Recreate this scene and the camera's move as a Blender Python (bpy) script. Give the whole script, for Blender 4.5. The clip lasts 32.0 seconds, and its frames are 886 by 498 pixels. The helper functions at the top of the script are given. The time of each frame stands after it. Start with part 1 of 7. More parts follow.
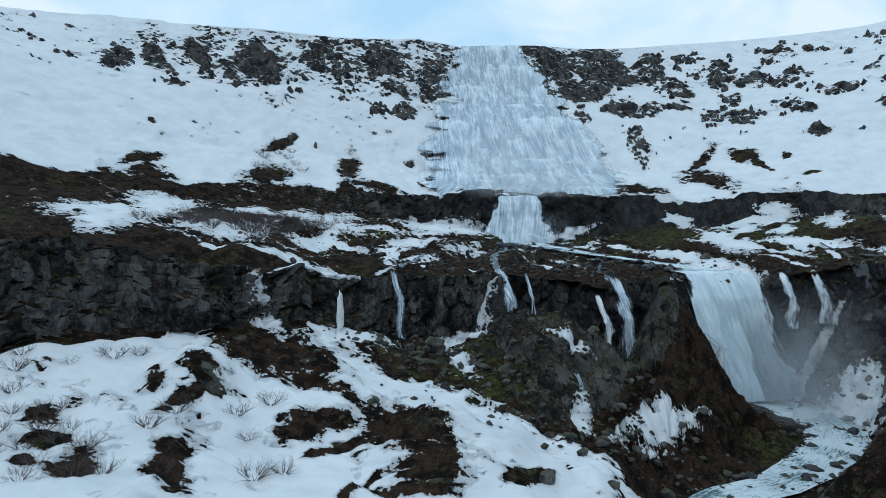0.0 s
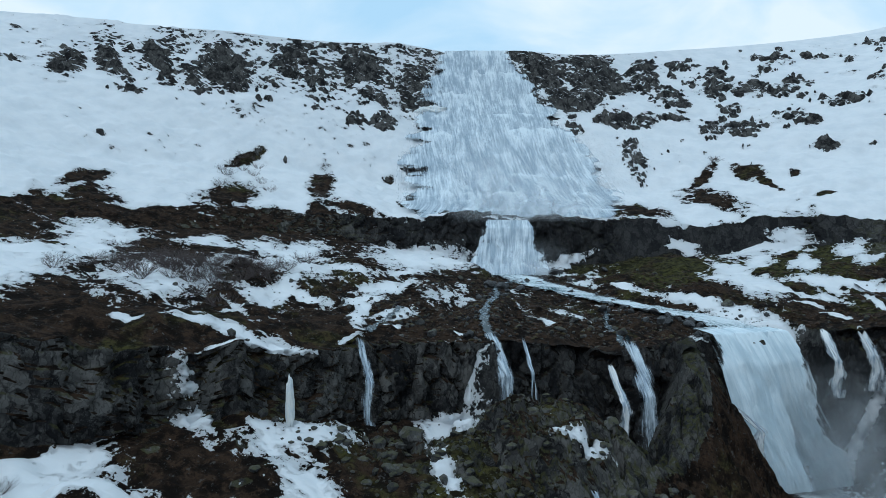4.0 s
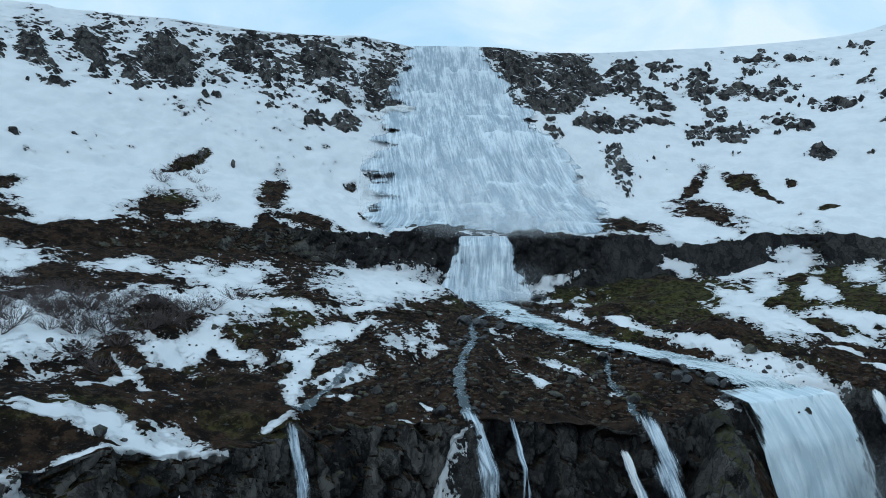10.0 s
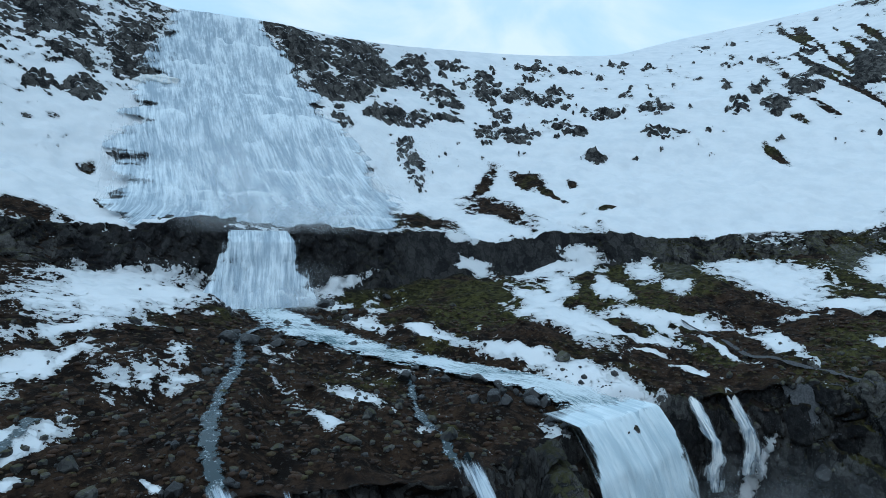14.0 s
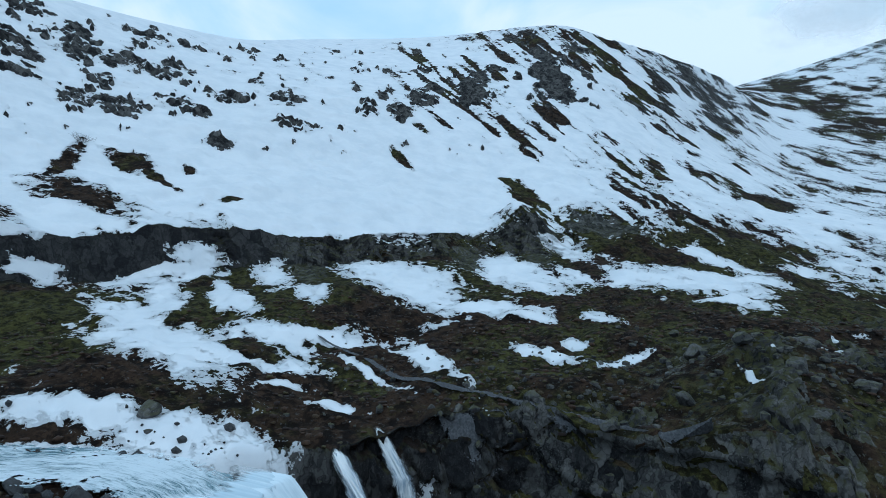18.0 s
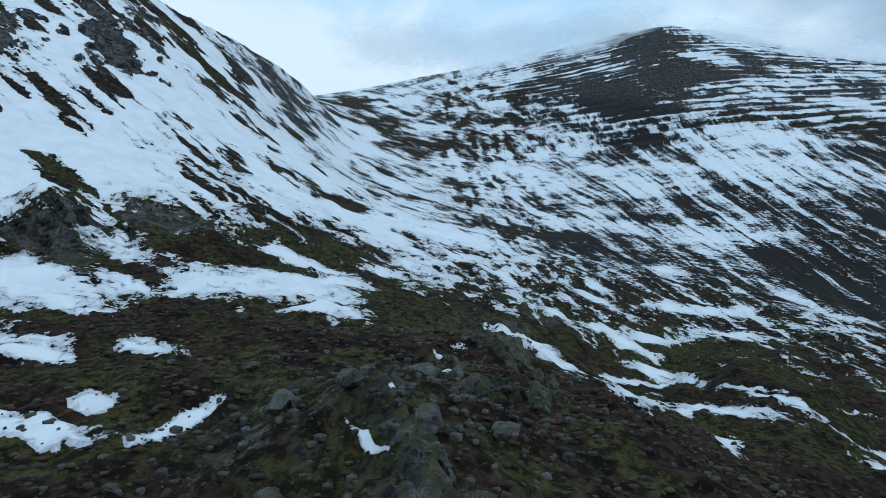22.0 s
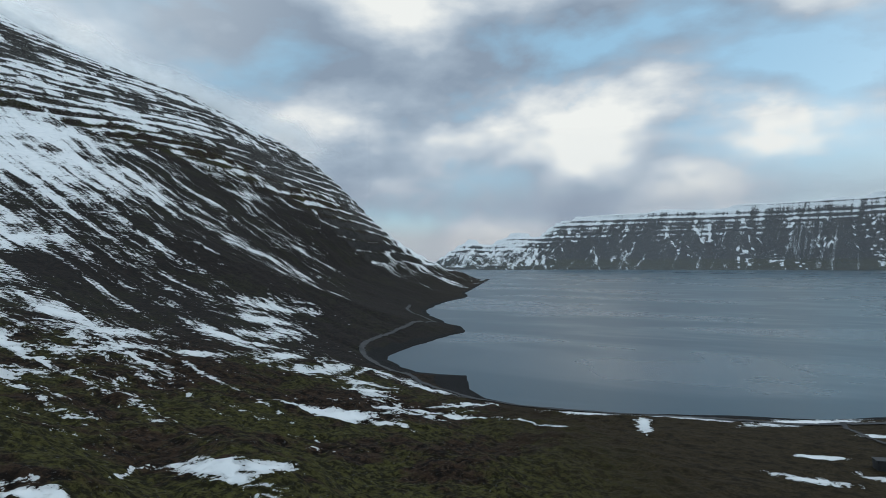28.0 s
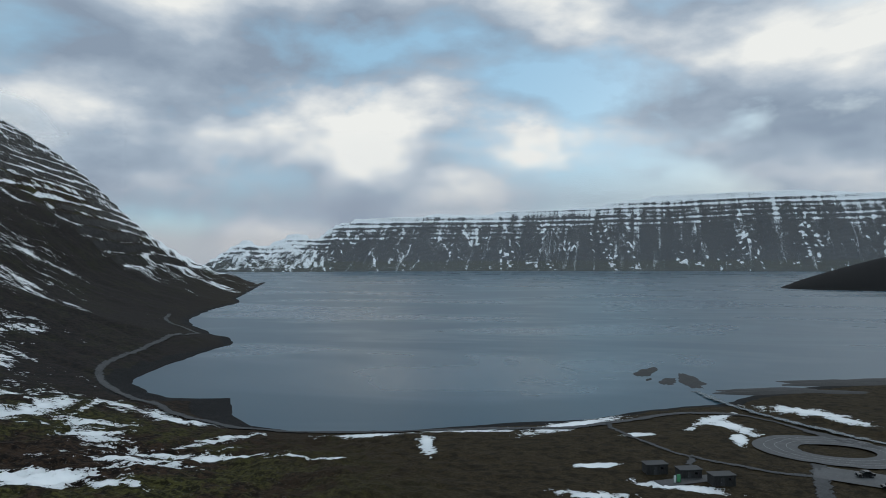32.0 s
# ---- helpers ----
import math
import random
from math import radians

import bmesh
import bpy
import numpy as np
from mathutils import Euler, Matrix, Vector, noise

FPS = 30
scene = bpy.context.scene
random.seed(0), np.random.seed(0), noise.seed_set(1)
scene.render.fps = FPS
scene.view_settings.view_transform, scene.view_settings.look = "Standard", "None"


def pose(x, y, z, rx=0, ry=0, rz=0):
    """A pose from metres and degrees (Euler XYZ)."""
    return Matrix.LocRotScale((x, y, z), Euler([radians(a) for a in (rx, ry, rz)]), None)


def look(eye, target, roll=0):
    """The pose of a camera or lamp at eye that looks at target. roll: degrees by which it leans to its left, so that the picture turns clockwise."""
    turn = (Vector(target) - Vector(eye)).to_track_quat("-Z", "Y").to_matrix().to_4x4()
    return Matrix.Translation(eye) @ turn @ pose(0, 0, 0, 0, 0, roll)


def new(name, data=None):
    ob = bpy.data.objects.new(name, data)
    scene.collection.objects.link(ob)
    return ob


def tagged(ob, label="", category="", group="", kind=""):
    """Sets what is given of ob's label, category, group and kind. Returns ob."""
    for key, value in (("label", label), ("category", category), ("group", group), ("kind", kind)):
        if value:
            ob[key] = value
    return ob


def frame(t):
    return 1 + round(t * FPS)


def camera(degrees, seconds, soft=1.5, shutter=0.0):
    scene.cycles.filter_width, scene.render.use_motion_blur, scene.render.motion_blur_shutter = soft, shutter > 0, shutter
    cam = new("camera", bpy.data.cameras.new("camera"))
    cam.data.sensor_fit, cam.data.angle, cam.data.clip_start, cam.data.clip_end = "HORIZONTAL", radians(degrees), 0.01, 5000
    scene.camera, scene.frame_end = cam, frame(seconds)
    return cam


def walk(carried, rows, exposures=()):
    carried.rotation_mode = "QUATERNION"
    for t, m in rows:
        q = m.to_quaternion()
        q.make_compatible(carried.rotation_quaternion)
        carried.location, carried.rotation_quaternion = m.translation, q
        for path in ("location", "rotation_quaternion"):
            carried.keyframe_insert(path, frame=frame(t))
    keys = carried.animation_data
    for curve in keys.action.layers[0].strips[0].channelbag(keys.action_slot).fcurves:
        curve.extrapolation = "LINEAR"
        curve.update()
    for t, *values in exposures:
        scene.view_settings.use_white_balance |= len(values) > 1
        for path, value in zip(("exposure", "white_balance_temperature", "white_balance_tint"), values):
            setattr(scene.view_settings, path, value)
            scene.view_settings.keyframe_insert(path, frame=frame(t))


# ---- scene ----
# camera and its walk
cam = camera(71.50, 32.0, soft=0.6)
PATH = [
    (0.0, pose(0.36, -42.69, 39.99, 91.09, 0, 2.82) @ pose(0, 0, 0, 0, 0, 0.07)),
    (1.0, pose(0.25, -36.78, 42.62, 91.07, 0, 2.49) @ pose(0, 0, 0, 0, 0, 0.06)),
    (2.0, pose(0.14, -30.59, 45.29, 91.08, 0, 2.09) @ pose(0, 0, 0, 0, 0, 0.01)),
    (3.0, pose(0.07, -24.61, 47.92, 91.09, 0, 1.68) @ pose(0, 0, 0, 0, 0, -0.02)),
    (4.0, pose(-0.02, -19.70, 50.35, 91.15, 0, 1.31) @ pose(0, 0, 0, 0, 0, -0.00)),
    (5.0, pose(-0.16, -15.70, 52.53, 91.13, 0, 0.96) @ pose(0, 0, 0, 0, 0, 0.00)),
    (6.0, pose(-0.28, -12.21, 54.51, 91.05, 0, 0.62) @ pose(0, 0, 0, 0, 0, 0.03)),
    (7.0, pose(-0.27, -8.71, 56.52, 91.07, 0, 0.27) @ pose(0, 0, 0, 0, 0, 0.07)),
    (8.0, pose(-0.20, -4.71, 57.47, 91.06, 0, 0.16) @ pose(0, 0, 0, 0, 0, 0.12)),
    (8.5, pose(-0.12, -2.46, 57.48, 91.04, 0, 0.16) @ pose(0, 0, 0, 0, 0, 0.13)),
    (9.0, pose(-0.00, 0.00, 57.45, 91.03, 0, -0.00) @ pose(0, 0, 0, 0, 0, 0.13)),
    (9.5, pose(0.16, 2.72, 57.39, 91.02, 0, -0.49) @ pose(0, 0, 0, 0, 0, 0.13)),
    (10.0, pose(0.30, 5.69, 57.34, 91.03, 0, -1.47) @ pose(0, 0, 0, 0, 0, 0.12)),
    (10.5, pose(0.48, 8.82, 57.25, 91.04, 0, -2.60) @ pose(0, 0, 0, 0, 0, 0.10)),
    (11.0, pose(0.66, 12.01, 57.15, 91.04, 0, -3.82) @ pose(0, 0, 0, 0, 0, 0.10)),
    (11.5, pose(1.01, 15.33, 57.00, 91.06, 0, -5.56) @ pose(0, 0, 0, 0, 0, 0.12)),
    (12.0, pose(1.48, 18.62, 56.93, 91.07, 0, -7.88) @ pose(0, 0, 0, 0, 0, 0.14)),
    (12.5, pose(2.07, 21.64, 56.91, 91.08, 0, -10.48) @ pose(0, 0, 0, 0, 0, 0.13)),
    (13.0, pose(2.81, 24.37, 56.93, 91.09, 0, -13.57) @ pose(0, 0, 0, 0, 0, 0.11)),
    (13.5, pose(3.52, 26.87, 56.88, 91.06, 0, -17.28) @ pose(0, 0, 0, 0, 0, 0.08)),
    (14.0, pose(4.37, 29.73, 56.96, 91.08, 0, -21.20) @ pose(0, 0, 0, 0, 0, 0.00)),
    (15.0, pose(6.82, 35.40, 57.02, 91.13, 0, -28.96) @ pose(0, 0, 0, 0, 0, -0.02)),
    (16.0, pose(10.53, 41.25, 57.04, 91.16, 0, -37.24) @ pose(0, 0, 0, 0, 0, 0.13)),
    (17.0, pose(16.17, 47.37, 57.12, 91.14, 0, -45.83) @ pose(0, 0, 0, 0, 0, 0.17)),
    (18.0, pose(23.27, 53.02, 57.14, 91.19, 0, -54.72) @ pose(0, 0, 0, 0, 0, 0.13)),
    (19.0, pose(31.04, 57.18, 57.11, 91.24, 0, -63.76) @ pose(0, 0, 0, 0, 0, 0.05)),
    (20.0, pose(38.70, 59.58, 57.21, 91.24, 0, -73.22) @ pose(0, 0, 0, 0, 0, -0.09)),
    (21.0, pose(45.55, 60.64, 57.26, 91.17, 0, -82.60) @ pose(0, 0, 0, 0, 0, -0.20)),
    (22.0, pose(52.66, 60.71, 57.57, 91.05, 0, -92.42) @ pose(0, 0, 0, 0, 0, -0.25)),
    (23.0, pose(59.96, 59.45, 57.79, 90.91, 0, -103.13) @ pose(0, 0, 0, 0, 0, -0.33)),
    (24.0, pose(67.24, 56.71, 57.92, 90.81, 0, -114.05) @ pose(0, 0, 0, 0, 0, -0.45)),
    (25.0, pose(74.88, 52.28, 57.82, 90.75, 0, -125.08) @ pose(0, 0, 0, 0, 0, -0.30)),
    (26.0, pose(80.97, 46.97, 57.94, 90.88, 0, -136.32) @ pose(0, 0, 0, 0, 0, -0.36)),
    (27.0, pose(85.45, 41.33, 58.48, 91.07, 0, -146.75) @ pose(0, 0, 0, 0, 0, -0.31)),
    (28.0, pose(89.20, 36.28, 59.41, 91.13, 0, -153.73) @ pose(0, 0, 0, 0, 0, -0.13)),
    (28.5, pose(90.73, 33.68, 59.82, 91.10, 0, -156.09) @ pose(0, 0, 0, 0, 0, -0.07)),
    (29.0, pose(91.99, 30.88, 60.10, 91.11, 0, -157.79) @ pose(0, 0, 0, 0, 0, -0.04)),
    (29.5, pose(93.04, 27.82, 60.28, 91.14, 0, -161.04) @ pose(0, 0, 0, 0, 0, -0.03)),
    (30.0, pose(93.88, 24.56, 60.39, 91.18, 0, -164.79) @ pose(0, 0, 0, 0, 0, -0.02)),
    (30.5, pose(94.55, 21.19, 60.47, 91.20, 0, -166.81) @ pose(0, 0, 0, 0, 0, -0.04)),
    (31.0, pose(95.00, 17.80, 60.57, 91.23, 0, -168.95) @ pose(0, 0, 0, 0, 0, -0.06)),
    (31.5, pose(95.36, 14.52, 60.74, 91.25, 0, -172.11) @ pose(0, 0, 0, 0, 0, -0.12)),
    (32.0, pose(95.75, 11.26, 60.99, 91.24, 0, -174.08) @ pose(0, 0, 0, 0, 0, -0.17)),
]
walk(cam, PATH, [(0.0, 0.0, 5350, 2), (9.0, 0.0, 5300, 1), (15.0, -0.02, 5000, 0), (20.0, -0.05, 4950, 1), (26.0, -0.08, 5650, 4), (32.0, -0.15, 5850, 6)])

# ---- world and sun ----
SUN_AZ, SUN_EL = 215.0, 14.0
world = bpy.data.worlds.new("world")
scene.world = world
world.use_nodes = True


def sky_nodes(w):
    """A clear northern sky behind broken layers of cloud."""
    nt = w.node_tree
    nt.nodes.clear()
    N, L = nt.nodes.new, nt.links.new

    def put(sock, val):
        if hasattr(val, "node"):
            L(val, sock)
        else:
            sock.default_value = (*val, 1) if isinstance(val, tuple) else val

    def math_node(op, a, b=None, c=None):
        n = N("ShaderNodeMath")
        n.operation = op
        for k, val in enumerate((a, b, c)):
            if val is not None:
                put(n.inputs[k], val)
        return n.outputs[0]

    def ramp_node(x, stops):
        n = N("ShaderNodeValToRGB")
        el = n.color_ramp.elements
        while len(el) < len(stops):
            el.new(0.5)
        for e, (p, c) in zip(el, stops):
            e.position, e.color = p, (*c, 1) if len(c) == 3 else c
        L(x, n.inputs[0])
        return n.outputs[0]

    def mix(f, a, b):
        n = N("ShaderNodeMix")
        n.data_type = "RGBA"
        for k, val in ((0, f), (6, a), (7, b)):
            put(n.inputs[k], val)
        return n.outputs[2]

    out, bg, sky, co, sep = N("ShaderNodeOutputWorld"), N("ShaderNodeBackground"), N("ShaderNodeTexSky"), N("ShaderNodeTexCoord"), N("ShaderNodeSeparateXYZ")
    sky.sky_type, sky.sun_disc = "NISHITA", False
    sky.sun_elevation, sky.sun_rotation = radians(SUN_EL), radians(SUN_AZ)
    sky.altitude, sky.dust_density = 60, 0.6
    L(co.outputs["Generated"], sep.inputs[0])
    up = math_node("MAXIMUM", sep.outputs[2], 0.0)
    low = math_node("ADD", up, 0.30)
    flat = N("ShaderNodeCombineXYZ")
    L(sep.outputs[0], flat.inputs[0])
    L(sep.outputs[1], flat.inputs[1])
    L(math_node("MULTIPLY", up, 2.1), flat.inputs[2])

    def clouds(scale, detail, rough, shift, distort=0.0):
        n, m = N("ShaderNodeTexNoise"), N("ShaderNodeMapping")
        m.inputs["Location"].default_value = shift
        L(flat.outputs[0], m.inputs[0])
        L(m.outputs[0], n.inputs[0])
        n.inputs["Scale"].default_value, n.inputs["Detail"].default_value, n.inputs["Roughness"].default_value, n.inputs["Distortion"].default_value = scale, detail, rough, distort
        return n.outputs[0]

    def clamp(x):
        n = N("ShaderNodeClamp")
        L(x, n.inputs[0])
        return n.outputs[0]

    # broken cumulus: the tops catch the light, the undersides stay grey
    cover = clouds(2.6, 8, 0.52, (3.1, 1.7, 0.4), 0.15)
    above = clouds(2.6, 4, 0.5, (3.1, 1.7, 0.62), 0.15)
    lit = math_node("ADD", math_node("MULTIPLY", math_node("SUBTRACT", cover, above), 1.5), math_node("ADD", math_node("MULTIPLY", clouds(5.5, 7, 0.55, (7.3, 2.2, 4.0)), 0.45), 0.27))
    thick = ramp_node(cover, [(0.36, (0, 0, 0)), (0.47, (1, 1, 1))])
    tone = ramp_node(lit, [(0.28, (0.34, 0.39, 0.46)), (0.45, (0.48, 0.53, 0.59)), (0.58, (0.72, 0.73, 0.74)), (0.74, (1.12, 1.04, 0.93))])
    veil_tone = ramp_node(clouds(3.2, 6, 0.5, (1.3, 5.2, 2.0), 0.5), [(0.38, (0.60, 0.78, 0.90)), (0.50, (0.78, 0.88, 0.93)), (0.60, (1.0, 0.99, 0.96))])
    facing = clamp(math_node("MULTIPLY_ADD", sep.outputs[1], -1.9, -0.42))
    clear = N("ShaderNodeVectorMath")
    clear.operation = "SCALE"
    clear.inputs["Scale"].default_value = 0.13
    L(sky.outputs[0], clear.inputs[0])
    broken = mix(thick, mix(0.6, clear.outputs[0], (0.50, 0.76, 0.92)), tone)
    # a grey deck low over the fjord, with a paler strip under it
    deck = ramp_node(math_node("ADD", sep.outputs[2], math_node("MULTIPLY_ADD", cover, 0.10, -0.05)), [(0.05, (0, 0, 0)), (0.085, (1, 1, 1)), (0.15, (0, 0, 0))])
    broken = mix(math_node("MULTIPLY", deck, 0.6), broken, (0.42, 0.44, 0.49))
    strip = ramp_node(sep.outputs[2], [(0.035, (1, 1, 1)), (0.075, (0, 0, 0))])
    broken = mix(math_node("MULTIPLY", strip, 0.8), broken, (0.60, 0.56, 0.55))
    pale = ramp_node(sep.outputs[2], [(0.05, (1, 1, 1)), (0.30, (0, 0, 0))])
    east_side = clamp(math_node("MULTIPLY_ADD", sep.outputs[0], 1.6, -0.7))
    calm_veil = mix(math_node("MULTIPLY", math_node("MULTIPLY", pale, 0.9), east_side), veil_tone, (0.78, 0.80, 0.84))
    whole = mix(facing, calm_veil, broken)
    L(whole, bg.inputs[0])
    bg.inputs[1].default_value = 0.90
    L(bg.outputs[0], out.inputs[0])


sky_nodes(world)
sun = new("sun", bpy.data.lights.new("sun", "SUN"))
sun.data.energy, sun.data.angle, sun.data.color = 0.5, radians(25), (1.0, 0.95, 0.9)
sun.matrix_world = look((0, 0, 0), (-math.sin(radians(SUN_AZ)) * math.cos(radians(40)), -math.cos(radians(SUN_AZ)) * math.cos(radians(40)), -math.sin(radians(40))))

# ---- vector noise on arrays ----
def hash2(ix, iy, seed):
    h = ix.astype(np.int32).astype(np.uint32) * np.uint32(374761393) + iy.astype(np.int32).astype(np.uint32) * np.uint32(668265263) + np.uint32(seed * 1274126177 & 0xFFFFFFFF)
    h = (h ^ (h >> np.uint32(13))) * np.uint32(1274126177)
    return ((h ^ (h >> np.uint32(16))) & np.uint32(0xFFFFFF)).astype(np.float32) / np.float32(0xFFFFFF)


def vnoise(x, y, seed=0):
    """Smooth value noise, 0 to 1."""
    ix, iy = np.floor(x), np.floor(y)
    fx, fy = (x - ix).astype(np.float32), (y - iy).astype(np.float32)
    fx, fy = fx * fx * (3 - 2 * fx), fy * fy * (3 - 2 * fy)
    a, b = hash2(ix, iy, seed), hash2(ix + 1, iy, seed)
    c, d = hash2(ix, iy + 1, seed), hash2(ix + 1, iy + 1, seed)
    return (a * (1 - fx) + b * fx) * (1 - fy) + (c * (1 - fx) + d * fx) * fy


def fbm(x, y, seed=0, octaves=4, gain=0.5):
    """Sum of octaves, about -1 to 1."""
    total, amp, norm, k = 0.0, 1.0, 0.0, 1.0
    for n in range(octaves):
        total = total + amp * (vnoise(x * k + 17.3 * n, y * k - 9.1 * n, seed + n) * 2 - 1)
        norm += amp
        amp, k = amp * gain, k * 2.03
    return total / norm * 1.6


def cells(x, y, seed=0):
    """Distance to the nearest and to the second nearest of scattered points, and the nearest one's own number."""
    ix, iy = np.floor(x), np.floor(y)
    d1, d2, own = np.full(x.shape, 9.0), np.full(x.shape, 9.0), np.zeros(x.shape)
    for i in (-1, 0, 1):
        for j in (-1, 0, 1):
            px, py = ix + i + hash2(ix + i, iy + j, seed), iy + j + hash2(ix + i, iy + j, seed + 7)
            d = np.hypot(px - x, py - y)
            near = d < d1
            d2 = np.where(near, d1, np.minimum(d2, d))
            own = np.where(near, hash2(ix + i, iy + j, seed + 13), own)
            d1 = np.where(near, d, d1)
    return d1, d2, own


def ramp(x, a, b):
    u = np.clip((x - a) / (b - a), 0, 1)
    return u * u * (3 - 2 * u)

# ---- the relief: level lines round a centre, each as azimuth (degrees from +y, clockwise), radius and height ----
CX, CY = 35.0, 35.0
CANYON = [(-130, 100, 22), (-100, 118, 26), (-80, 86, 29), (-64, 66.5, 28), (-48, 65, 24.5), (-31, 53.3, 24), (-7, 48.3, 22), (10, 56, 18), (23, 69, 12), (35, 74, 16), (47, 70, 24),
          (60, 40, 20), (75, 35, 28), (90, 35, 25), (110, 40, 20), (135, 60, 10), (160, 90, 7), (185, 100, 6), (212, 100, 6), (235, 90, 12), (260, 100, 25)]
LOW_RIM = [(-100, 126, 44), (-80, 91, 42), (-64, 70, 36.5), (-48.6, 68, 37), (-31, 56, 37), (-7, 51, 36), (10, 59, 37), (23, 72, 37), (35, 77, 38), (47, 73.5, 39),
           (60, 58, 40), (75, 54, 42), (88, 60, 41), (98, 68, 33), (110, 80, 28), (135, 110, 16), (160, 130, 9), (185, 140, 6.5), (212, 140, 6), (235, 130, 20), (260, 126, 44)]
MID_FOOT = [(-100, 220, 66), (-50, 184, 62), (-30, 175, 60), (-20, 172, 56), (-10, 155, 50), (0, 152, 47), (10, 159, 51), (20, 167, 54), (35, 176, 56), (45, 184, 58),
            (58, 214, 62), (70, 190, 55), (80, 185, 46), (89, 180, 40.5), (98, 162, 28), (110, 165, 24), (135, 170, 13), (160, 190, 6), (185, 200, 5.5), (212, 200, 5), (260, 220, 60)]
MID_RIM = [(-100, 240, 80), (-50, 199, 70), (-35, 186, 68), (-21, 178, 67), (-10, 160, 65), (-2, 158, 64), (8, 165, 64), (20, 172, 64), (35.6, 182, 65), (45, 190, 66),
           (52, 212, 68), (58, 222, 70), (66, 235, 71), (75, 230, 64), (85, 225, 50), (95, 215, 40), (110, 200, 25), (135, 200, 12), (160, 230, 4), (185, 250, 3.5), (212, 260, 3), (260, 240, 80)]
SLOPE_LOW = [(-100, 280, 110), (-50, 240, 92), (-30, 225, 88), (-16, 221, 86), (0, 215, 80), (17, 216, 82), (30, 235, 90), (46, 273, 101), (60, 310, 110), (70, 330, 105),
             (76, 347, 93), (85, 350, 75), (95, 350, 60), (110, 320, 38), (125, 300, 25), (140, 300, 10), (150, 290, 4), (175, 290, 2), (185, 300, 1), (212, 330, 1), (260, 280, 110)]
SLOPE_TOP = [(-100, 330, 150), (-50, 305, 135), (-30, 265, 130), (-9, 268, 128), (5, 272, 132), (17, 285, 125), (30, 300, 127), (37, 309, 136), (46, 350, 150), (60, 400, 165),
             (68, 420, 165), (76, 480, 140), (85, 600, 115), (95, 600, 92), (110, 560, 72), (125, 520, 58), (140, 520, 50), (150, 600, 40), (160, 600, 0), (212, 600, -4), (260, 330, 150)]
CREST = [(-100, 420, 175), (-50.6, 369, 174), (-43, 339, 174), (-36.7, 321, 172), (-31, 299, 169), (-21, 302, 172), (-12.8, 301, 175), (-6.3, 302, 170), (-0.4, 303, 174), (6.7, 310, 172),
         (17.7, 385, 195), (34.4, 453, 210), (41, 560, 255), (52, 610, 281), (59, 568, 274), (64, 526, 259), (70.7, 563, 243), (75.5, 621, 232), (78.8, 929, 307), (82, 1200, 300),
         (90, 1300, 260), (100, 1250, 240), (110, 1200, 250), (120, 1150, 240), (130, 1100, 210), (138, 1050, 190), (145, 1000, 130), (152, 1000, 60), (160, 1000, -4), (212, 1000, -4), (260, 420, 175)]
FAR = [(-100, 700, 180), (40, 900, 290), (60, 1000, 240), (74, 2600, 660), (80.1, 2620, 745), (84, 2580, 765), (88.9, 2508, 795), (92.5, 2458, 811), (96.3, 2391, 816), (100.5, 2283, 817), (104.9, 2170, 802), (108.7, 2074, 794), (111.9, 2015, 783), (113.1, 2014, 763),
       (114.6, 2015, 752), (117.2, 2016, 729), (119.7, 2014, 682), (122.3, 2015, 647), (124.9, 2014, 613), (130.1, 2014, 559), (132.7, 2014, 516), (135.2, 2016, 473), (137.7, 2015, 436), (140.1, 2015, 400), (142.5, 2016, 357), (143.9, 2016, 303), (145.3, 2016, 232),
       (146.6, 2016, 173), (147.9, 2014, 143), (149.2, 2014, 112), (151.3, 2015, 70), (156.4, 2007, 3), (158, 2100, -6), (212, 2100, -5), (225, 2100, -4), (260, 700, 180)]
FAR_FOOT = [(-100, 1000, 170), (40, 1500, 290), (75, 3000, 640), (138, 3000, 250), (147, 4250, -5), (212, 4250, -5), (235, 4250, -4), (260, 1000, 170)]
FAR_TOP = [(-100, 1500, 150), (75, 3600, 500), (140, 3600, 100), (150, 4850, 10), (152, 4850, 30), (152.8, 4850, 72), (153.8, 4850, 132), (155.7, 4850, 235), (157.0, 4850, 185), (158.3, 4850, 211), (160.0, 4850, 295), (161.1, 4850, 262), (161.8, 4850, 225),
           (163.4, 4850, 345), (165.7, 4850, 399), (171.8, 4850, 421), (172.3, 4850, 443), (177.4, 4850, 430), (179.5, 4850, 462), (188.2, 4850, 487), (188.8, 4850, 515), (193.6, 4850, 548), (199.0, 4850, 562), (204.0, 4850, 540), (209, 4850, 505), (214, 4850, 480), (235, 4850, 300), (260, 1500, 150)]
LEVELS = (CANYON, LOW_RIM, MID_FOOT, MID_RIM, SLOPE_LOW, SLOPE_TOP, CREST, FAR, FAR_FOOT, FAR_TOP)
ROWS = (130, 44, 130, 36, 70, 70, 120, 120, 8, 72)
# the shore of the fjord, as x, y, land on its northern and eastern side
SHORE = [(-900, -700), (-400, -420), (-100, -330), (-40, -300), (10, -262), (37, -252), (73, -230), (95, -225), (137, -211), (171, -207), (191, -212), (207, -226), (213, -240), (221, -256), (249, -255), (264, -263), (284, -285), (292, -301), (297, -328), (303, -390), (300, -425),
         (308, -447), (324, -476), (352, -500), (380, -538), (400, -560), (437, -623), (478, -746), (505, -900), (560, -1010), (629, -1214), (846, -1850), (1100, -2120), (1700, -2500), (4000, -3200)]


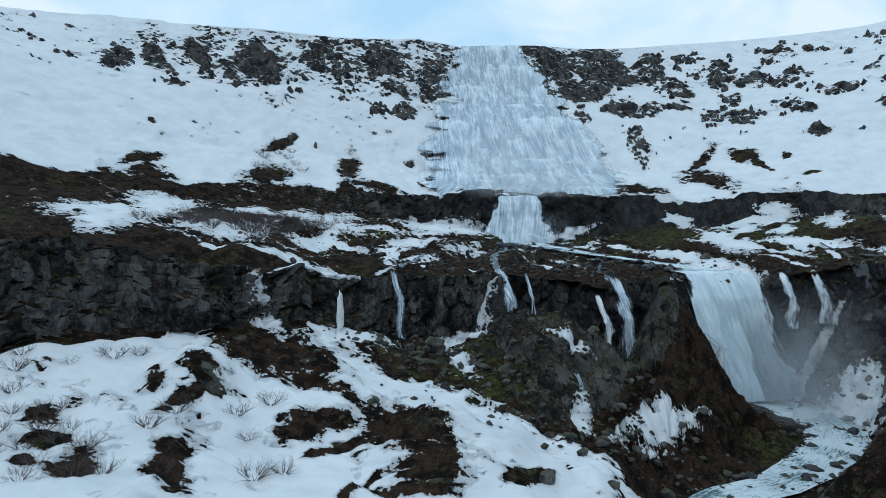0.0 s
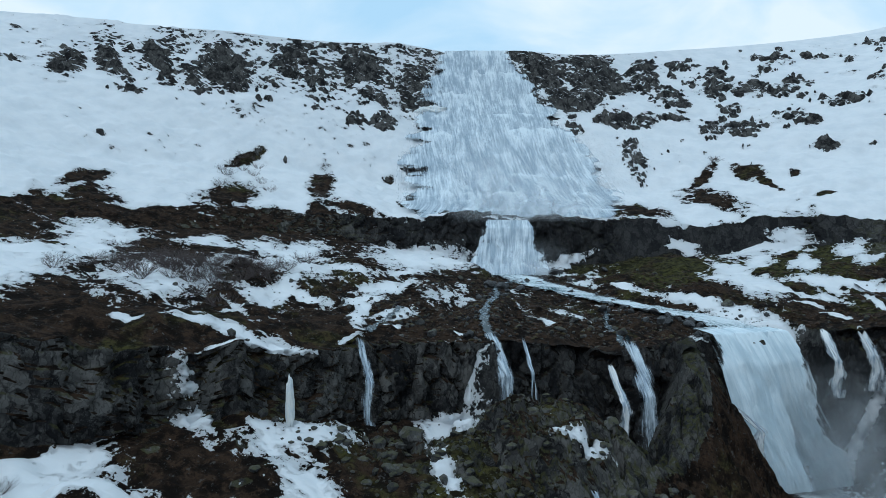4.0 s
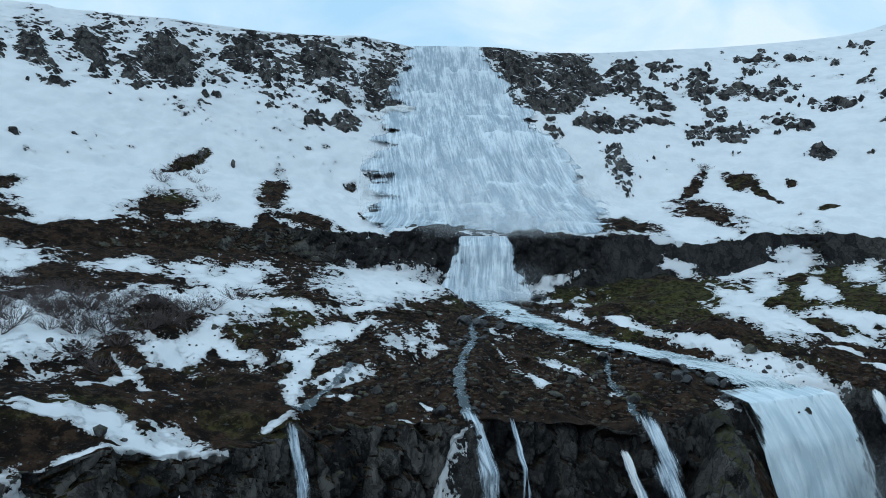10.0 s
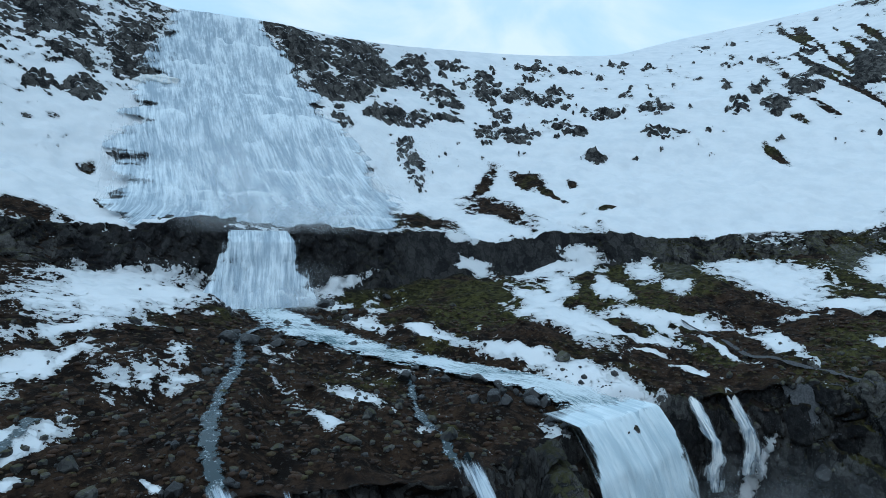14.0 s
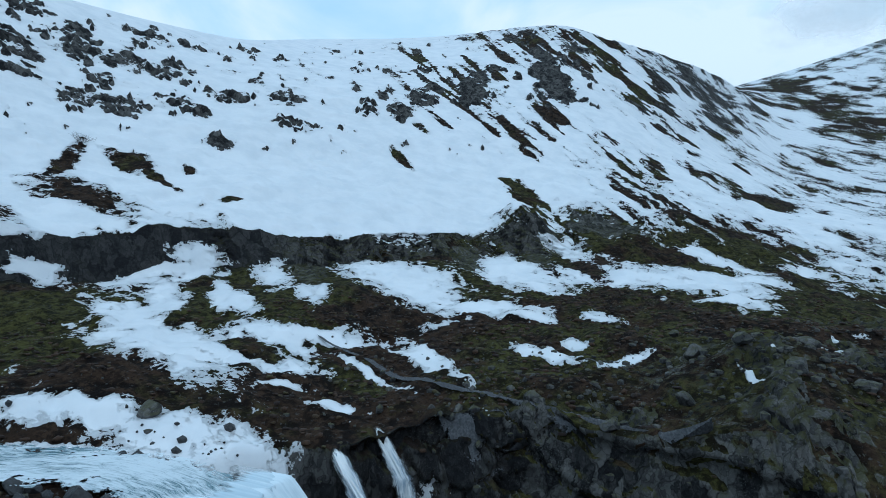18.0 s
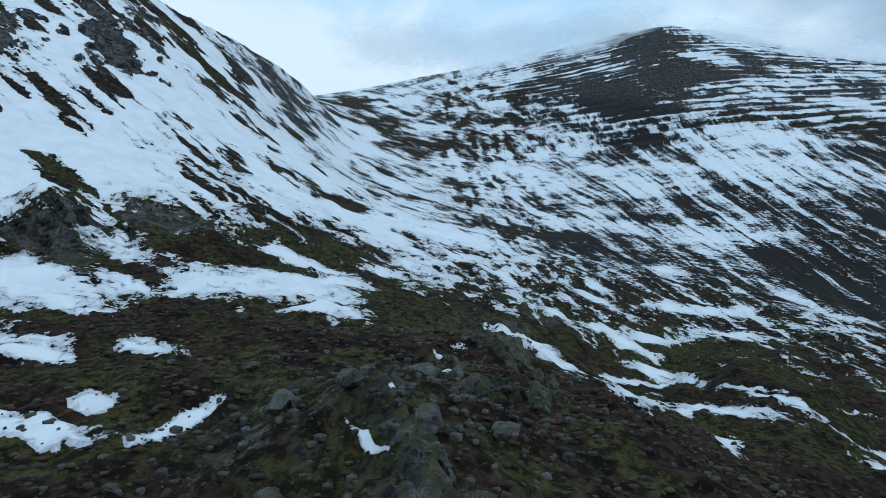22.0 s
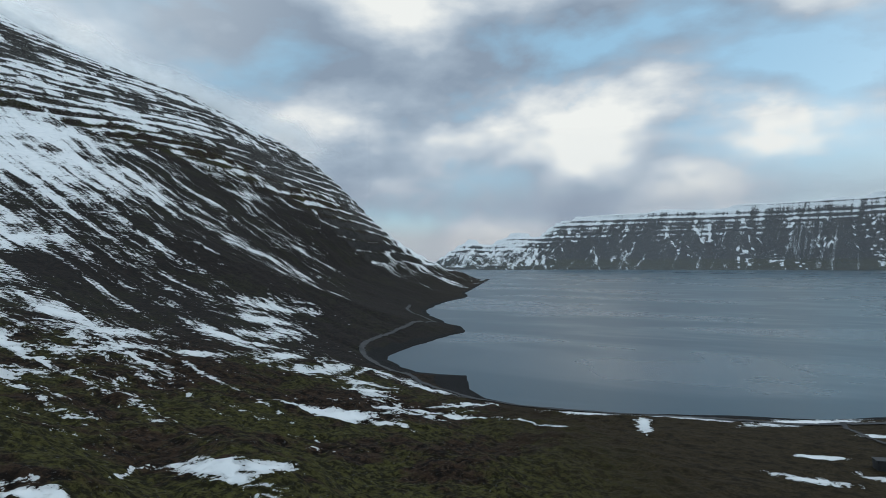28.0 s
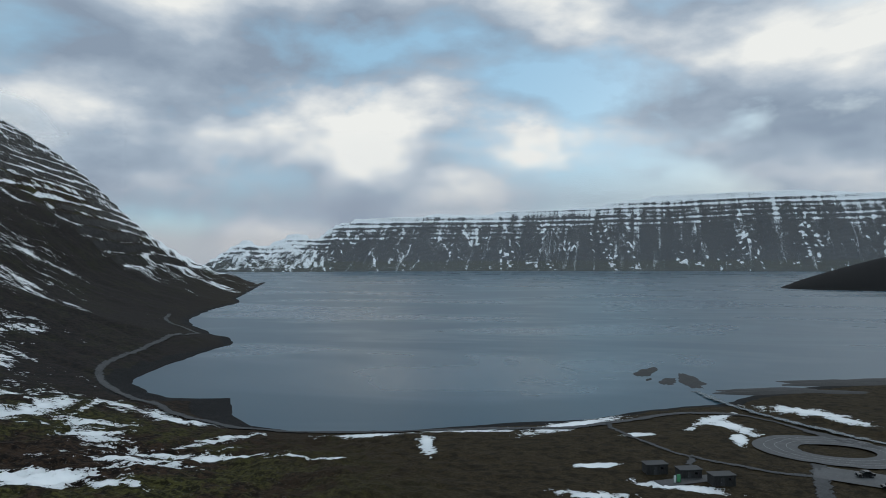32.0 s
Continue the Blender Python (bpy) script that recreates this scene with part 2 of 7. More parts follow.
def level(table, az):
    a = np.array(table, float)
    fine = np.arange(-112, 272.01, 0.25)
    width = 0.35 if table is FAR_TOP else 1.2 if table in (CREST, FAR, FAR_FOOT) else 4.0
    k = np.exp(-0.5 * (np.arange(-40, 41) * 0.25 / width) ** 2)
    out = []
    for col in (1, 2):
        v = np.interp(fine, a[:, 0], a[:, col])
        v = np.convolve(np.pad(v, 40, mode="edge"), k / k.sum(), "valid")
        out.append(np.interp(az, fine, v))
    return out


def side_of(line, x, y):
    """Signed distance to a polyline, positive on its left when walked from start to end, and the way along it."""
    best, sign, along = np.full(np.shape(x), 1e9), np.ones(np.shape(x)), np.zeros(np.shape(x))
    run = 0.0
    for (ax, ay), (bx, by) in zip(line[:-1], line[1:]):
        dx, dy = bx - ax, by - ay
        n = math.hypot(dx, dy)
        u = np.clip(((x - ax) * dx + (y - ay) * dy) / n ** 2, 0, 1)
        d = np.hypot(x - ax - u * dx, y - ay - u * dy)
        near = d < best
        best = np.where(near, d, best)
        sign = np.where(near, np.sign(dx * (y - ay) - dy * (x - ax)), sign)
        along = np.where(near, run + u * n, along)
        run += n
    return best * sign, along


def bump(x, y, cx, cy, rx, ry, turn):
    c, q = math.cos(radians(turn)), math.sin(radians(turn))
    u, v = ((x - cx) * c + (y - cy) * q) / rx, (-(x - cx) * q + (y - cy) * c) / ry
    return np.exp(-(u * u + v * v) ** 1.5)


# the river below the big fall, the river on the terrace and the side stream: x, y, bed height
RIVER_LOW = [(59, 95, 11), (67, 78, 9), (62, 66, 8), (46, 51, 7), (33, 43, 6.5), (25, 25, 6), (25, -20, 5), (15, -80, 4), (-25, -130, 3.6), (-38, -180, 2.6), (-20, -210, 1.6), (0, -250, 0.7), (8, -290, -0.3)]
RIVER_TOP = [(17, 182, 46.0), (17, 168, 45.6), (19, 154, 45), (23, 141, 43.6), (31, 129, 41.8), (41, 119, 40.0), (50, 110, 38.5), (53, 104, 37.6), (53, 98, 36.9)]
SIDE_STREAM = [(16, 150, 44.8), (10, 138, 43.8), (9, 120, 42.4), (6, 104, 41.4), (5, 92, 40), (5.5, 84, 37)]


def bed(x, y, z, line, width):
    d, along = side_of([p[:2] for p in line], x, y)
    run = np.concatenate([[0], np.cumsum([math.dist(a[:2], b[:2]) for a, b in zip(line[:-1], line[1:])])])
    floor = np.interp(along, run, [p[2] for p in line])
    w = ramp(np.abs(d), width * 1.9, width * 0.75)
    return z + (floor - z) * w


# domes, knolls and outcrops: x, y, half sizes, turn, height
# a wall of rock that leaves the cliff beside the big fall
FIN = [(41, 92, 36.5), (38.5, 82, 33), (35.3, 73.5, 28.6), (31, 69.5, 23), (27.5, 67, 19), (24.6, 65, 16.1), (20.5, 57, 12.5)]
FORMS = [(29, 78, 5.5, 7, 20, -7.0), (13, 66, 14, 12, 20, 9.5), (46, 57, 8, 6, 30, 5.5), (36, 60, 9, 9, 0, 3.0), (0, 38, 9, 7, 10, 3.5), (-38, 40, 5, 8, 0, 4.0),
         (-45, 70, 20, 7, 35, 3.0), (140, 60, 26, 14, -20, 1.0), (170, 40, 40, 12, -25, 2.0), (98, 62, 14, 9, 20, 4.0), (190, 66, 30, 16, -20, 3.5), (221, 158, 11, 8, 20, 7.0), (255, 120, 24, 7, -10, 4.0),
         (195, -20, 40, 14, -20, 6.0), (170, -50, 30, 12, -30, 4.0), (215, 30, 30, 14, -40, 3.0), (150, -95, 22, 10, -20, 3.0), (-30, 120, 40, 22, 20, 2.0), (100, 140, 35, 14, 25, 2.5)]


def shape(x, y, z):
    """Lays the local forms, the river beds and the shore into the smooth levels."""
    r, z = np.hypot(x - CX, y - CY), np.array(z, float)
    at = r < 330
    x1, y1, z1 = x[at], y[at], z[at]
    for f in FORMS:
        z1 = z1 + f[5] * bump(x1, y1, *f[:5])
    d, along = side_of([p[:2] for p in FIN], x1, y1)
    run = np.concatenate([[0], np.cumsum([math.dist(a[:2], b[:2]) for a, b in zip(FIN[:-1], FIN[1:])])])
    ridge = np.interp(along, run, [p[2] for p in FIN]) - np.where(d > 0, 1.45, 2.0) * np.maximum(np.abs(d) - 1.2, 0)
    z1 = np.where(np.abs(d) < 20, np.maximum(z1, ridge), z1)
    d = np.hypot(x1 - 61, y1 - 86)
    z1 = np.where(y1 < 97, z1 + (11 - z1) * ramp(d, 16, 7) * ramp(y1, 99, 94), z1)
    z1 = bed(x1, y1, z1, RIVER_LOW, 7.0)
    z1 = bed(x1, y1, z1, [(x, y, z - 0.3 - (0.5 if y < 106 else 0)) for x, y, z in RIVER_TOP], 6.0)
    z[at] = bed(x1, y1, z1, SIDE_STREAM, 3.0)
    at = (x > -1500) & (y < -90) & (r < 4250)
    s = side_of(SHORE, x[at], y[at])[0] + 2.2 * fbm(x[at] / 26, y[at] / 26, 3, 4)
    rise = np.where(s < 0, np.maximum(s * 0.12, -5), s * 0.12 + s * s * 0.0013 + np.maximum(s - 160, 0) * 0.25)
    k = 0.9 * np.maximum(np.minimum(z[at], rise), 1.0)
    h = np.clip(0.5 + 0.5 * (z[at] - rise) / k, 0, 1)
    z[at] = z[at] + (rise - z[at]) * h - k * h * (1 - h)
    # a low dark headland across the bay
    h = np.hypot((x + 850) / 330, (y + 1450) / 150)
    return np.where(h < 1.15, np.maximum(z, 100 * np.clip(1 - h, 0, 1) ** 0.8 - 3), z)


def where(x, y):
    """Azimuth, radius and band number (0 at the centre, 9 at the far tops) of places."""
    r, az = np.hypot(x - CX, y - CY), np.degrees(np.arctan2(x - CX, y - CY))
    az = np.where(az < -130, az + 360, az)
    rs, zs = [np.full(np.shape(r), 2.0)], [np.full(np.shape(r), 7.0)]
    for table in LEVELS:
        q, h = level(table, az)
        rs.append(q), zs.append(h)
    v, z = np.zeros(np.shape(r)), np.zeros(np.shape(r))
    for k in range(10):
        u = (r - rs[k]) / (rs[k + 1] - rs[k])
        inside = (u >= 0) & (u <= 1)
        v, z = np.where(inside, k + u, v), np.where(inside, zs[k] + (zs[k + 1] - zs[k]) * u, z)
    return az, r, np.where(r > rs[10], 10.0, v), np.where(r > rs[10], zs[10], z)


def height(x, y):
    """The ground's height, but for its small roughness."""
    x, y = np.asarray(x, float), np.asarray(y, float)
    return shape(x, y, where(x, y)[3])

# snow and bare patches: azimuth, band and their half axes in both
DARK_SLOPE = [(-47.4, 4.46, 2.02, 0.127, -0.22, -0.127), (-47.7, 4.06, 2.09, -0.004, -0.65, -0.213), (-36.0, 4.25, 3.09, 0.141, -0.53, -0.271), (-32.0, 5.07, 1.74, 0.123, 0.18, -0.058),
    (-25.4, 4.63, 0.94, -0.081, -1.46, -0.353), (-23.4, 4.13, 2.52, -0.071, -0.49, -0.124), (-16.9, 5.02, 0.54, 0.005, -0.09, -0.043), (19.0, 4.57, 2.71, -0.283, -0.48, -0.158),
    (18.5, 5.10, 1.18, 0.124, 0.42, -0.056), (23.3, 5.08, 1.07, -0.077, -0.28, -0.067), (24.8, 4.77, 1.04, -0.188, -0.17, -0.047), (27.4, 4.93, 0.52, -0.018, -0.06, -0.070),
    (30.1, 5.31, 0.86, -0.052, -0.12, -0.068), (30.1, 4.40, 0.73, -0.012, -0.03, -0.035), (-31.4, 3.99, 1.06, 0.019, -0.08, -0.037), (10.3, 4.25, 3.45, -0.075, -0.40, -0.152)]
CRAGS_WEST = [(-44.2, 6.14, 1.46, 0.046, -0.48, -0.291), (-40.7, 6.33, 1.38, 0.040, -0.43, -0.320), (-37.3, 6.42, 1.88, 0.044, -0.39, -0.312), (-40.3, 5.83, 1.93, 0.015, -0.15, -0.068),
    (-31.3, 6.46, 2.61, 0.050, -0.47, -0.469), (-30.7, 6.18, 1.33, 0.026, -0.25, -0.226), (-24.9, 6.64, 2.64, 0.049, -0.46, -0.435), (-23.3, 6.33, 1.00, 0.018, -0.26, -0.231),
    (-17.8, 6.55, 2.02, -0.161, -1.36, -0.285), (-17.0, 6.16, 1.78, -0.067, -0.39, -0.104), (-12.7, 6.44, 1.30, 0.014, -0.29, -0.309), (-19.6, 5.75, 1.50, -0.057, -0.63, -0.149),
    (-16.2, 5.74, 1.18, -0.085, -0.89, -0.154), (-29.8, 5.71, 0.30, 0.005, -0.05, -0.029), (-23.4, 5.85, 0.56, 0.009, -0.10, -0.063), (-34.2, 6.28, 0.89, 0.018, -0.29, -0.250)]
CRAGS_EAST = [(0.4, 6.92, 1.93, -0.061, -0.24, -0.104), (3.4, 6.41, 2.25, -0.476, -1.03, -0.117), (5.4, 5.72, 0.62, -0.104, -0.63, -0.056), (8.6, 6.91, 2.36, 0.001, -0.14, -0.182),
    (8.9, 6.49, 2.93, -0.069, -0.47, -0.232), (6.8, 6.23, 1.92, 0.015, -0.14, -0.175), (13.7, 6.58, 1.76, -0.108, -0.84, -0.235), (16.2, 6.29, 1.71, -0.140, -0.56, -0.098),
    (20.6, 6.46, 1.14, -0.008, -0.27, -0.239), (24.0, 6.31, 1.87, -0.019, -0.13, -0.118), (11.2, 5.88, 3.49, -0.008, -0.23, -0.123), (16.3, 5.97, 2.19, -0.012, -0.14, -0.073),
    (0.6, 6.45, 1.0, -0.30, -0.9, -0.05), (20.0, 5.85, 1.58, -0.006, -0.16, -0.165), (23.5, 5.76, 2.22, -0.066, -0.17, -0.128), (28.5, 5.82, 1.54, -0.109, -0.18, -0.122), (11.5, 5.30, 1.00, -0.267, -1.22, -0.068)]
CRAGS_FAR_EAST = [(36.7, 6.00, 1.57, -0.031, -0.19, -0.061), (32.0, 6.04, 1.77, -0.045, -0.21, -0.062), (37.4, 5.52, 2.28, -0.058, -0.14, -0.088), (46.9, 5.73, 1.11, -0.009, -0.16, -0.174),
    (49.3, 5.98, 0.84, -0.113, -1.15, -0.127), (43.8, 5.75, 1.28, -0.053, -0.15, -0.077), (26.7, 6.29, 1.76, 0.022, -0.19, -0.123), (30.1, 5.31, 1.00, -0.068, -0.25, -0.068),
    (18.3, 5.05, 1.36, 0.187, 0.45, -0.044), (18.8, 4.45, 2.81, -0.213, -0.28, -0.087), (23.1, 5.06, 1.34, -0.119, -0.40, -0.063), (46.4, 5.03, 0.79, -0.129, -0.27, -0.028),
    (29.8, 4.38, 0.84, -0.004, -0.07, -0.035), (61.9, 6.24, 1.20, -0.317, -1.56, -0.109), (54.6, 6.08, 1.10, -0.055, -1.07, -0.240)]
DARK_HILL = [(75.4, 5.29, 1.22, -0.165, -0.69, -0.168), (67.3, 4.49, 1.01, -0.276, -0.72, -0.101), (70.5, 5.11, 0.93, -0.133, -0.42, -0.071), (67.5, 5.04, 0.96, -0.132, -0.41, -0.059),
    (57.6, 4.38, 1.30, -0.188, -0.48, -0.064), (70.8, 4.42, 2.68, -0.079, -0.29, -0.081), (55.7, 3.52, 2.66, 0.062, -0.05, -0.161), (64.2, 3.83, 6.27, -0.006, -0.23, -0.207),
    (78.6, 4.97, 2.31, 0.022, -0.29, -0.112), (58.2, 5.30, 1.01, -0.207, -0.42, -0.050), (61.4, 5.81, 1.19, 0.020, -0.29, -0.335)]
SNOW_TERRACE_WEST = [(-50.7, 2.86, 3.92, 0.015, -1.73, -0.140), (-52.9, 2.43, 3.83, -0.071, -2.28, -0.087), (-36.4, 2.68, 3.52, -0.083, -2.00, -0.127), (-45.5, 2.27, 4.52, 0.094, 0.26, -0.014),
    (-40.7, 2.17, 4.83, 0.086, 0.27, -0.011), (-59.9, 2.02, 2.03, -0.019, -2.61, -0.035), (-62.5, 2.05, 1.59, -0.007, -0.42, -0.007), (-66.3, 2.00, 1.56, 0.000, -0.58, -0.012),
    (-32.5, 2.30, 4.00, 0.026, -0.44, -0.017), (-69.1, 2.08, 0.78, 0.001, -0.31, -0.009), (-37.0, 2.15, 3.00, 0.023, -0.30, -0.011), (-40.8, 2.79, 1.22, -0.031, -0.73, -0.050),
    (-54.1, 2.19, -0.49, -0.073, -0.65, -0.010), (-64.3, 2.08, 1.51, -0.011, -0.36, -0.007), (-34.4, 2.41, 2.68, -0.033, -0.78, -0.029), (-39.3, 2.39, 0.90, -0.045, -0.94, -0.031)]
SNOW_TERRACE = [(-20.1, 2.70, 6.64, 0.037, -2.65, -0.199), (-41.1, 2.15, 4.88, 0.087, 0.09, -0.009), (-30.6, 2.32, 4.38, 0.045, -0.35, -0.020), (-38.3, 2.15, 2.13, 0.015, -0.20, -0.009),
    (-40.9, 2.07, 1.82, 0.010, -0.19, -0.007), (-21.2, 2.34, 1.26, 0.007, -1.20, -0.047)]
SNOW_TERRACE_EAST = [(-33.4, 2.04, 0.13, -0.013, -0.29, -0.004), (-30.0, 2.00, 0.31, -0.008, -0.71, -0.006), (-34.2, 2.68, 2.93, -0.058, -1.18, -0.096), (-37.2, 2.42, 2.19, -0.004, -0.37, -0.020)]
SNOW_LANDING = [(171.5, 4.33, 4.08, 0.187, -0.41, -0.151), (163.8, 4.35, 4.12, -0.086, -0.23, -0.069), (158.3, 4.04, -0.32, -0.194, -0.76, -0.050), (154.9, 4.48, 3.05, -0.081, -0.17, -0.052),
    (174.4, 2.75, 2.72, -0.080, -0.40, -0.045), (166.6, 2.73, 2.50, -0.066, -0.36, -0.041), (183.7, 4.02, 1.25, -0.192, -0.48, -0.119), (183.2, 4.26, 2.27, 0.233, -0.25, -0.112),
    (191.0, 4.63, 2.84, -0.187, -0.33, -0.109), (132.6, 4.22, 2.30, -0.055, -0.15, -0.037), (169.1, 3.14, 1.58, -0.028, -0.20, -0.046), (183.0, 3.58, 0.13, -0.099, -0.58, -0.101),
    (175.6, 3.81, 1.36, -0.018, -0.17, -0.048), (193.4, 4.33, 1.22, -0.093, -0.29, -0.083), (143.4, 4.29, 2.60, -0.080, -0.17, -0.039), (138.3, 4.28, 2.57, -0.079, -0.13, -0.030)]
DARK_CANYON = [(-100.2, 0.593, 1.11, -0.015, -5.03, -0.025), (-89.27, 0.692, 4.09, 0.009, -0.59, -0.011), (-90.78, 0.685, 0.78, -0.005, -0.66, -0.011), (-95.56, 0.769, 0.43, -0.01, -1.49, -0.026), (-99.13, 0.713, 0.21, -0.021, -0.8, -0.009), (-102.77, 0.662, 1.41, -0.016, -2.32, -0.009),
    (-102.56, 0.704, 0.43, -0.007, -0.96, -0.005), (-75.34, 0.847, 2.83, -0.068, -4.7, -0.106), (-74.26, 0.985, 0.8, -0.067, -5.04, -0.407), (-86.54, 0.734, -0.28, -0.033, -1.68, -0.024), (-85.97, 0.574, 2.92, -0.016, -2.56, -0.032), (-89.21, 0.564, -0.02, -0.027, -1.15, -0.012),
    (-76.97, 0.72, 0.19, -0.013, -1.56, -0.028), (-89.13, 0.752, -0.14, -0.014, -1.47, -0.029)]
DARK_KNOLL = [(-93.17, 0.356, 0.43, -0.037, -5.64, -0.026), (-99.05, 0.353, -0.53, -0.047, -1.36, -0.002), (-88.85, 0.497, 1.72, -0.016, -0.65, -0.009), (-99.67, 0.42, 6.59, -0.01, -0.98, -0.004), (-84.27, 0.459, -3.59, -0.098, -6.6, -0.065), (-91.52, 0.249, 2.98, -0.018, -2.12, -0.007), (-91.25, 0.512, 1.88, -0.0, -0.59, -0.008)]
SNOW_CANYON = [(-88.34, 0.637, 3.93, -0.01, -6.29, -0.107), (-97.66, 0.508, 3.44, -0.008, -2.16, -0.017), (-76.82, 0.718, 1.16, -0.047, -2.97, -0.054), (-81.81, 0.595, 0.92, -0.012, -3.11, -0.044), (-93.51, 0.426, 3.21, -0.01, -0.99, -0.013), (-60.61, 0.935, 5.78, -0.015, -2.31, -0.041),
    (-65.6, 0.958, 0.42, -0.028, -1.52, -0.029), (-70.64, 0.733, -3.62, -0.09, -3.02, -0.037), (-92.99, 0.284, -1.99, -0.034, -3.72, -0.003), (-74.18, 0.315, 11.88, 0.032, -4.07, -0.029), (-17.71, 0.39, 22.12, 0.07, -6.59, -0.057), (-39.26, 0.98, 0.41, -0.102, -5.98, -0.144),
    (-53.8, 0.693, -0.49, -0.041, -4.67, -0.072), (-34.93, 0.581, 5.59, 0.004, -1.71, -0.023), (-45.69, 0.381, -2.33, -0.036, -3.2, -0.009), (-32.59, 0.296, 12.33, 0.02, -1.63, -0.01)]
SNOW_TERRACE_FAR = [(-60.8, 2.57, 4.89, -0.033, -4.42, -0.171), (-56.5, 2.34, 4.75, -0.059, -3.07, -0.082), (-40.7, 2.47, 4.82, -0.083, -3.01, -0.111), (-42.2, 2.82, 3.19, 0.024, -1.22, -0.080),
    (-68.5, 2.35, 2.71, 0.018, -2.81, -0.096), (-44.2, 2.24, 1.58, -0.062, -1.10, -0.025), (-42.7, 2.13, 0.31, -0.015, -4.07, -0.085), (-50.9, 2.85, 1.80, -0.062, -1.31, -0.081),
    (-49.7, 2.24, 1.92, -0.034, -1.41, -0.032), (-37.7, 2.23, 4.50, 0.028, -0.78, -0.024), (-19.3, 2.82, 7.07, 0.097, -5.49, -0.392)]
SNOW_GORGE = [(41.61, 0.876, 2.88, 0.002, 0.24, -0.021), (39.76, 0.794, 5.58, 0.006, 0.92, -0.107), (33.01, 1.172, 2.87, 0.316, 0.0, -0.114), (-60.11, 2.004, 3.11, -0.08, -1.39, -0.016), (-75.37, 0.98, 0.54, -0.003, -0.73, -0.011), (-69.53, 1.219, 0.3, -0.434, -0.92, -0.271), (-78.53, 0.96, 0.96, -0.007, -3.9, -0.1), (-89.86, 0.206, 1.49, -0.037, -1.6, -0.003), (-100.83, 0.423, 3.29, -0.02, -1.55, -0.005)]
SNOW_RIVER = [(0.0, 2.63, 1.40, -0.088, -0.92, -0.053), (5.1, 2.48, 3.27, -0.120, -0.71, -0.036), (12.2, 2.28, 3.84, -0.066, -0.51, -0.019), (17.5, 2.15, 3.96, -0.076, -0.97, -0.027),
    (22.1, 2.07, 2.69, -0.026, -0.25, -0.002), (18.6, 2.61, 0.93, -0.164, -0.96, -0.060), (21.7, 2.39, 3.08, -0.096, -1.04, -0.072), (27.4, 2.26, 2.79, -0.038, -0.37, -0.024),
    (23.2, 2.85, 1.49, 0.152, 0.63, -0.085), (26.3, 3.00, 2.34, 0.101, -0.09, -0.065), (27.3, 2.63, 0.90, -0.155, -0.93, -0.114), (28.8, 2.39, 2.24, -0.082, -0.46, -0.033),
    (32.1, 2.99, 2.07, 0.195, 0.14, -0.026), (33.7, 2.58, 0.69, -0.043, -0.63, -0.085)]
SNOW_HEATH = [(1.0, 3.12, 2.74, 0.131, 0.20, -0.116), (2.9, 2.77, 1.82, 0.038, -0.41, -0.063), (-0.7, 2.86, 1.86, -0.007, -0.59, -0.063), (15.4, 3.24, 1.61, -0.177, -0.29, -0.160),
    (-21.2, 2.34, -0.58, -0.042, -1.63, -0.029), (-8.6, 2.22, 2.21, -0.025, -0.86, -0.023), (-14.6, 2.15, 0.65, -0.036, -0.94, -0.018), (-5.1, 2.12, 1.06, -0.009, -0.51, -0.010),
    (-15.5, 2.79, 6.09, 0.104, -2.26, -0.186), (-20.3, 2.75, 3.91, 0.052, -2.14, -0.168), (9.3, 2.02, 1.28, -0.042, -1.10, -0.017)]
SNOW_MOOR = [(-60.01, 2.013, 3.16, 0.001, -0.87, -0.025), (-53.88, 2.706, 1.22, -0.065, -3.11, -0.189), (-53.92, 2.394, 5.77, 0.002, -4.13, -0.166), (-35.22, 2.667, 5.56, 0.13, -2.43, -0.158), (-45.27, 2.29, 4.35, 0.063, 0.23, -0.018), (-40.86, 2.166, 6.5, 0.143, 0.69, -0.006), (-32.41, 2.325, 4.9, 0.031, -0.36, -0.018), (-19.05, 2.727, 7.87, 0.17, -2.95, -0.241),
    (-64.33, 2.069, 2.01, -0.007, -0.19, -0.004), (-69.35, 2.089, 0.85, 0.0, -0.22, -0.006), (-55.55, 2.185, 4.51, 0.022, -0.24, -0.007), (-37.89, 2.131, 3.21, 0.023, -0.31, -0.013), (-49.57, 2.015, 2.06, 0.006, -0.25, -0.007), (-26.24, 2.436, 4.79, 0.038, -0.56, -0.028)]
SNOW_RIM = [(20.65, 2.408, 3.43, -0.122, -1.17, -0.093), (19.96, 2.577, 0.72, -0.129, -1.28, -0.083), (25.86, 2.302, 4.84, -0.065, -0.47, -0.031), (22.34, 2.687, 1.66, 0.044, -0.39, -0.108), (26.77, 2.659, -0.97, -0.245, -0.87, -0.025), (32.26, 2.966, 1.32, 0.046, -0.04, -0.202),
    (26.9, 3.348, 1.95, -0.061, 0.06, -0.194), (15.05, 3.301, 1.55, 0.058, -0.09, -0.088), (13.97, 3.948, 1.34, 0.018, -0.05, -0.118), (23.82, 3.053, 3.77, 0.09, 0.02, -0.092), (33.73, 2.592, 1.24, -0.032, -0.59, -0.073), (42.82, 2.724, 3.72, -0.182, -1.39, -0.152),
    (38.9, 2.357, 5.26, 0.009, -0.2, -0.017), (34.06, 2.335, 5.15, -0.037, -0.21, -0.016), (28.27, 2.396, 2.21, -0.109, -0.39, -0.03), (39.61, 2.281, 1.67, -0.142, -0.63, -0.037)]
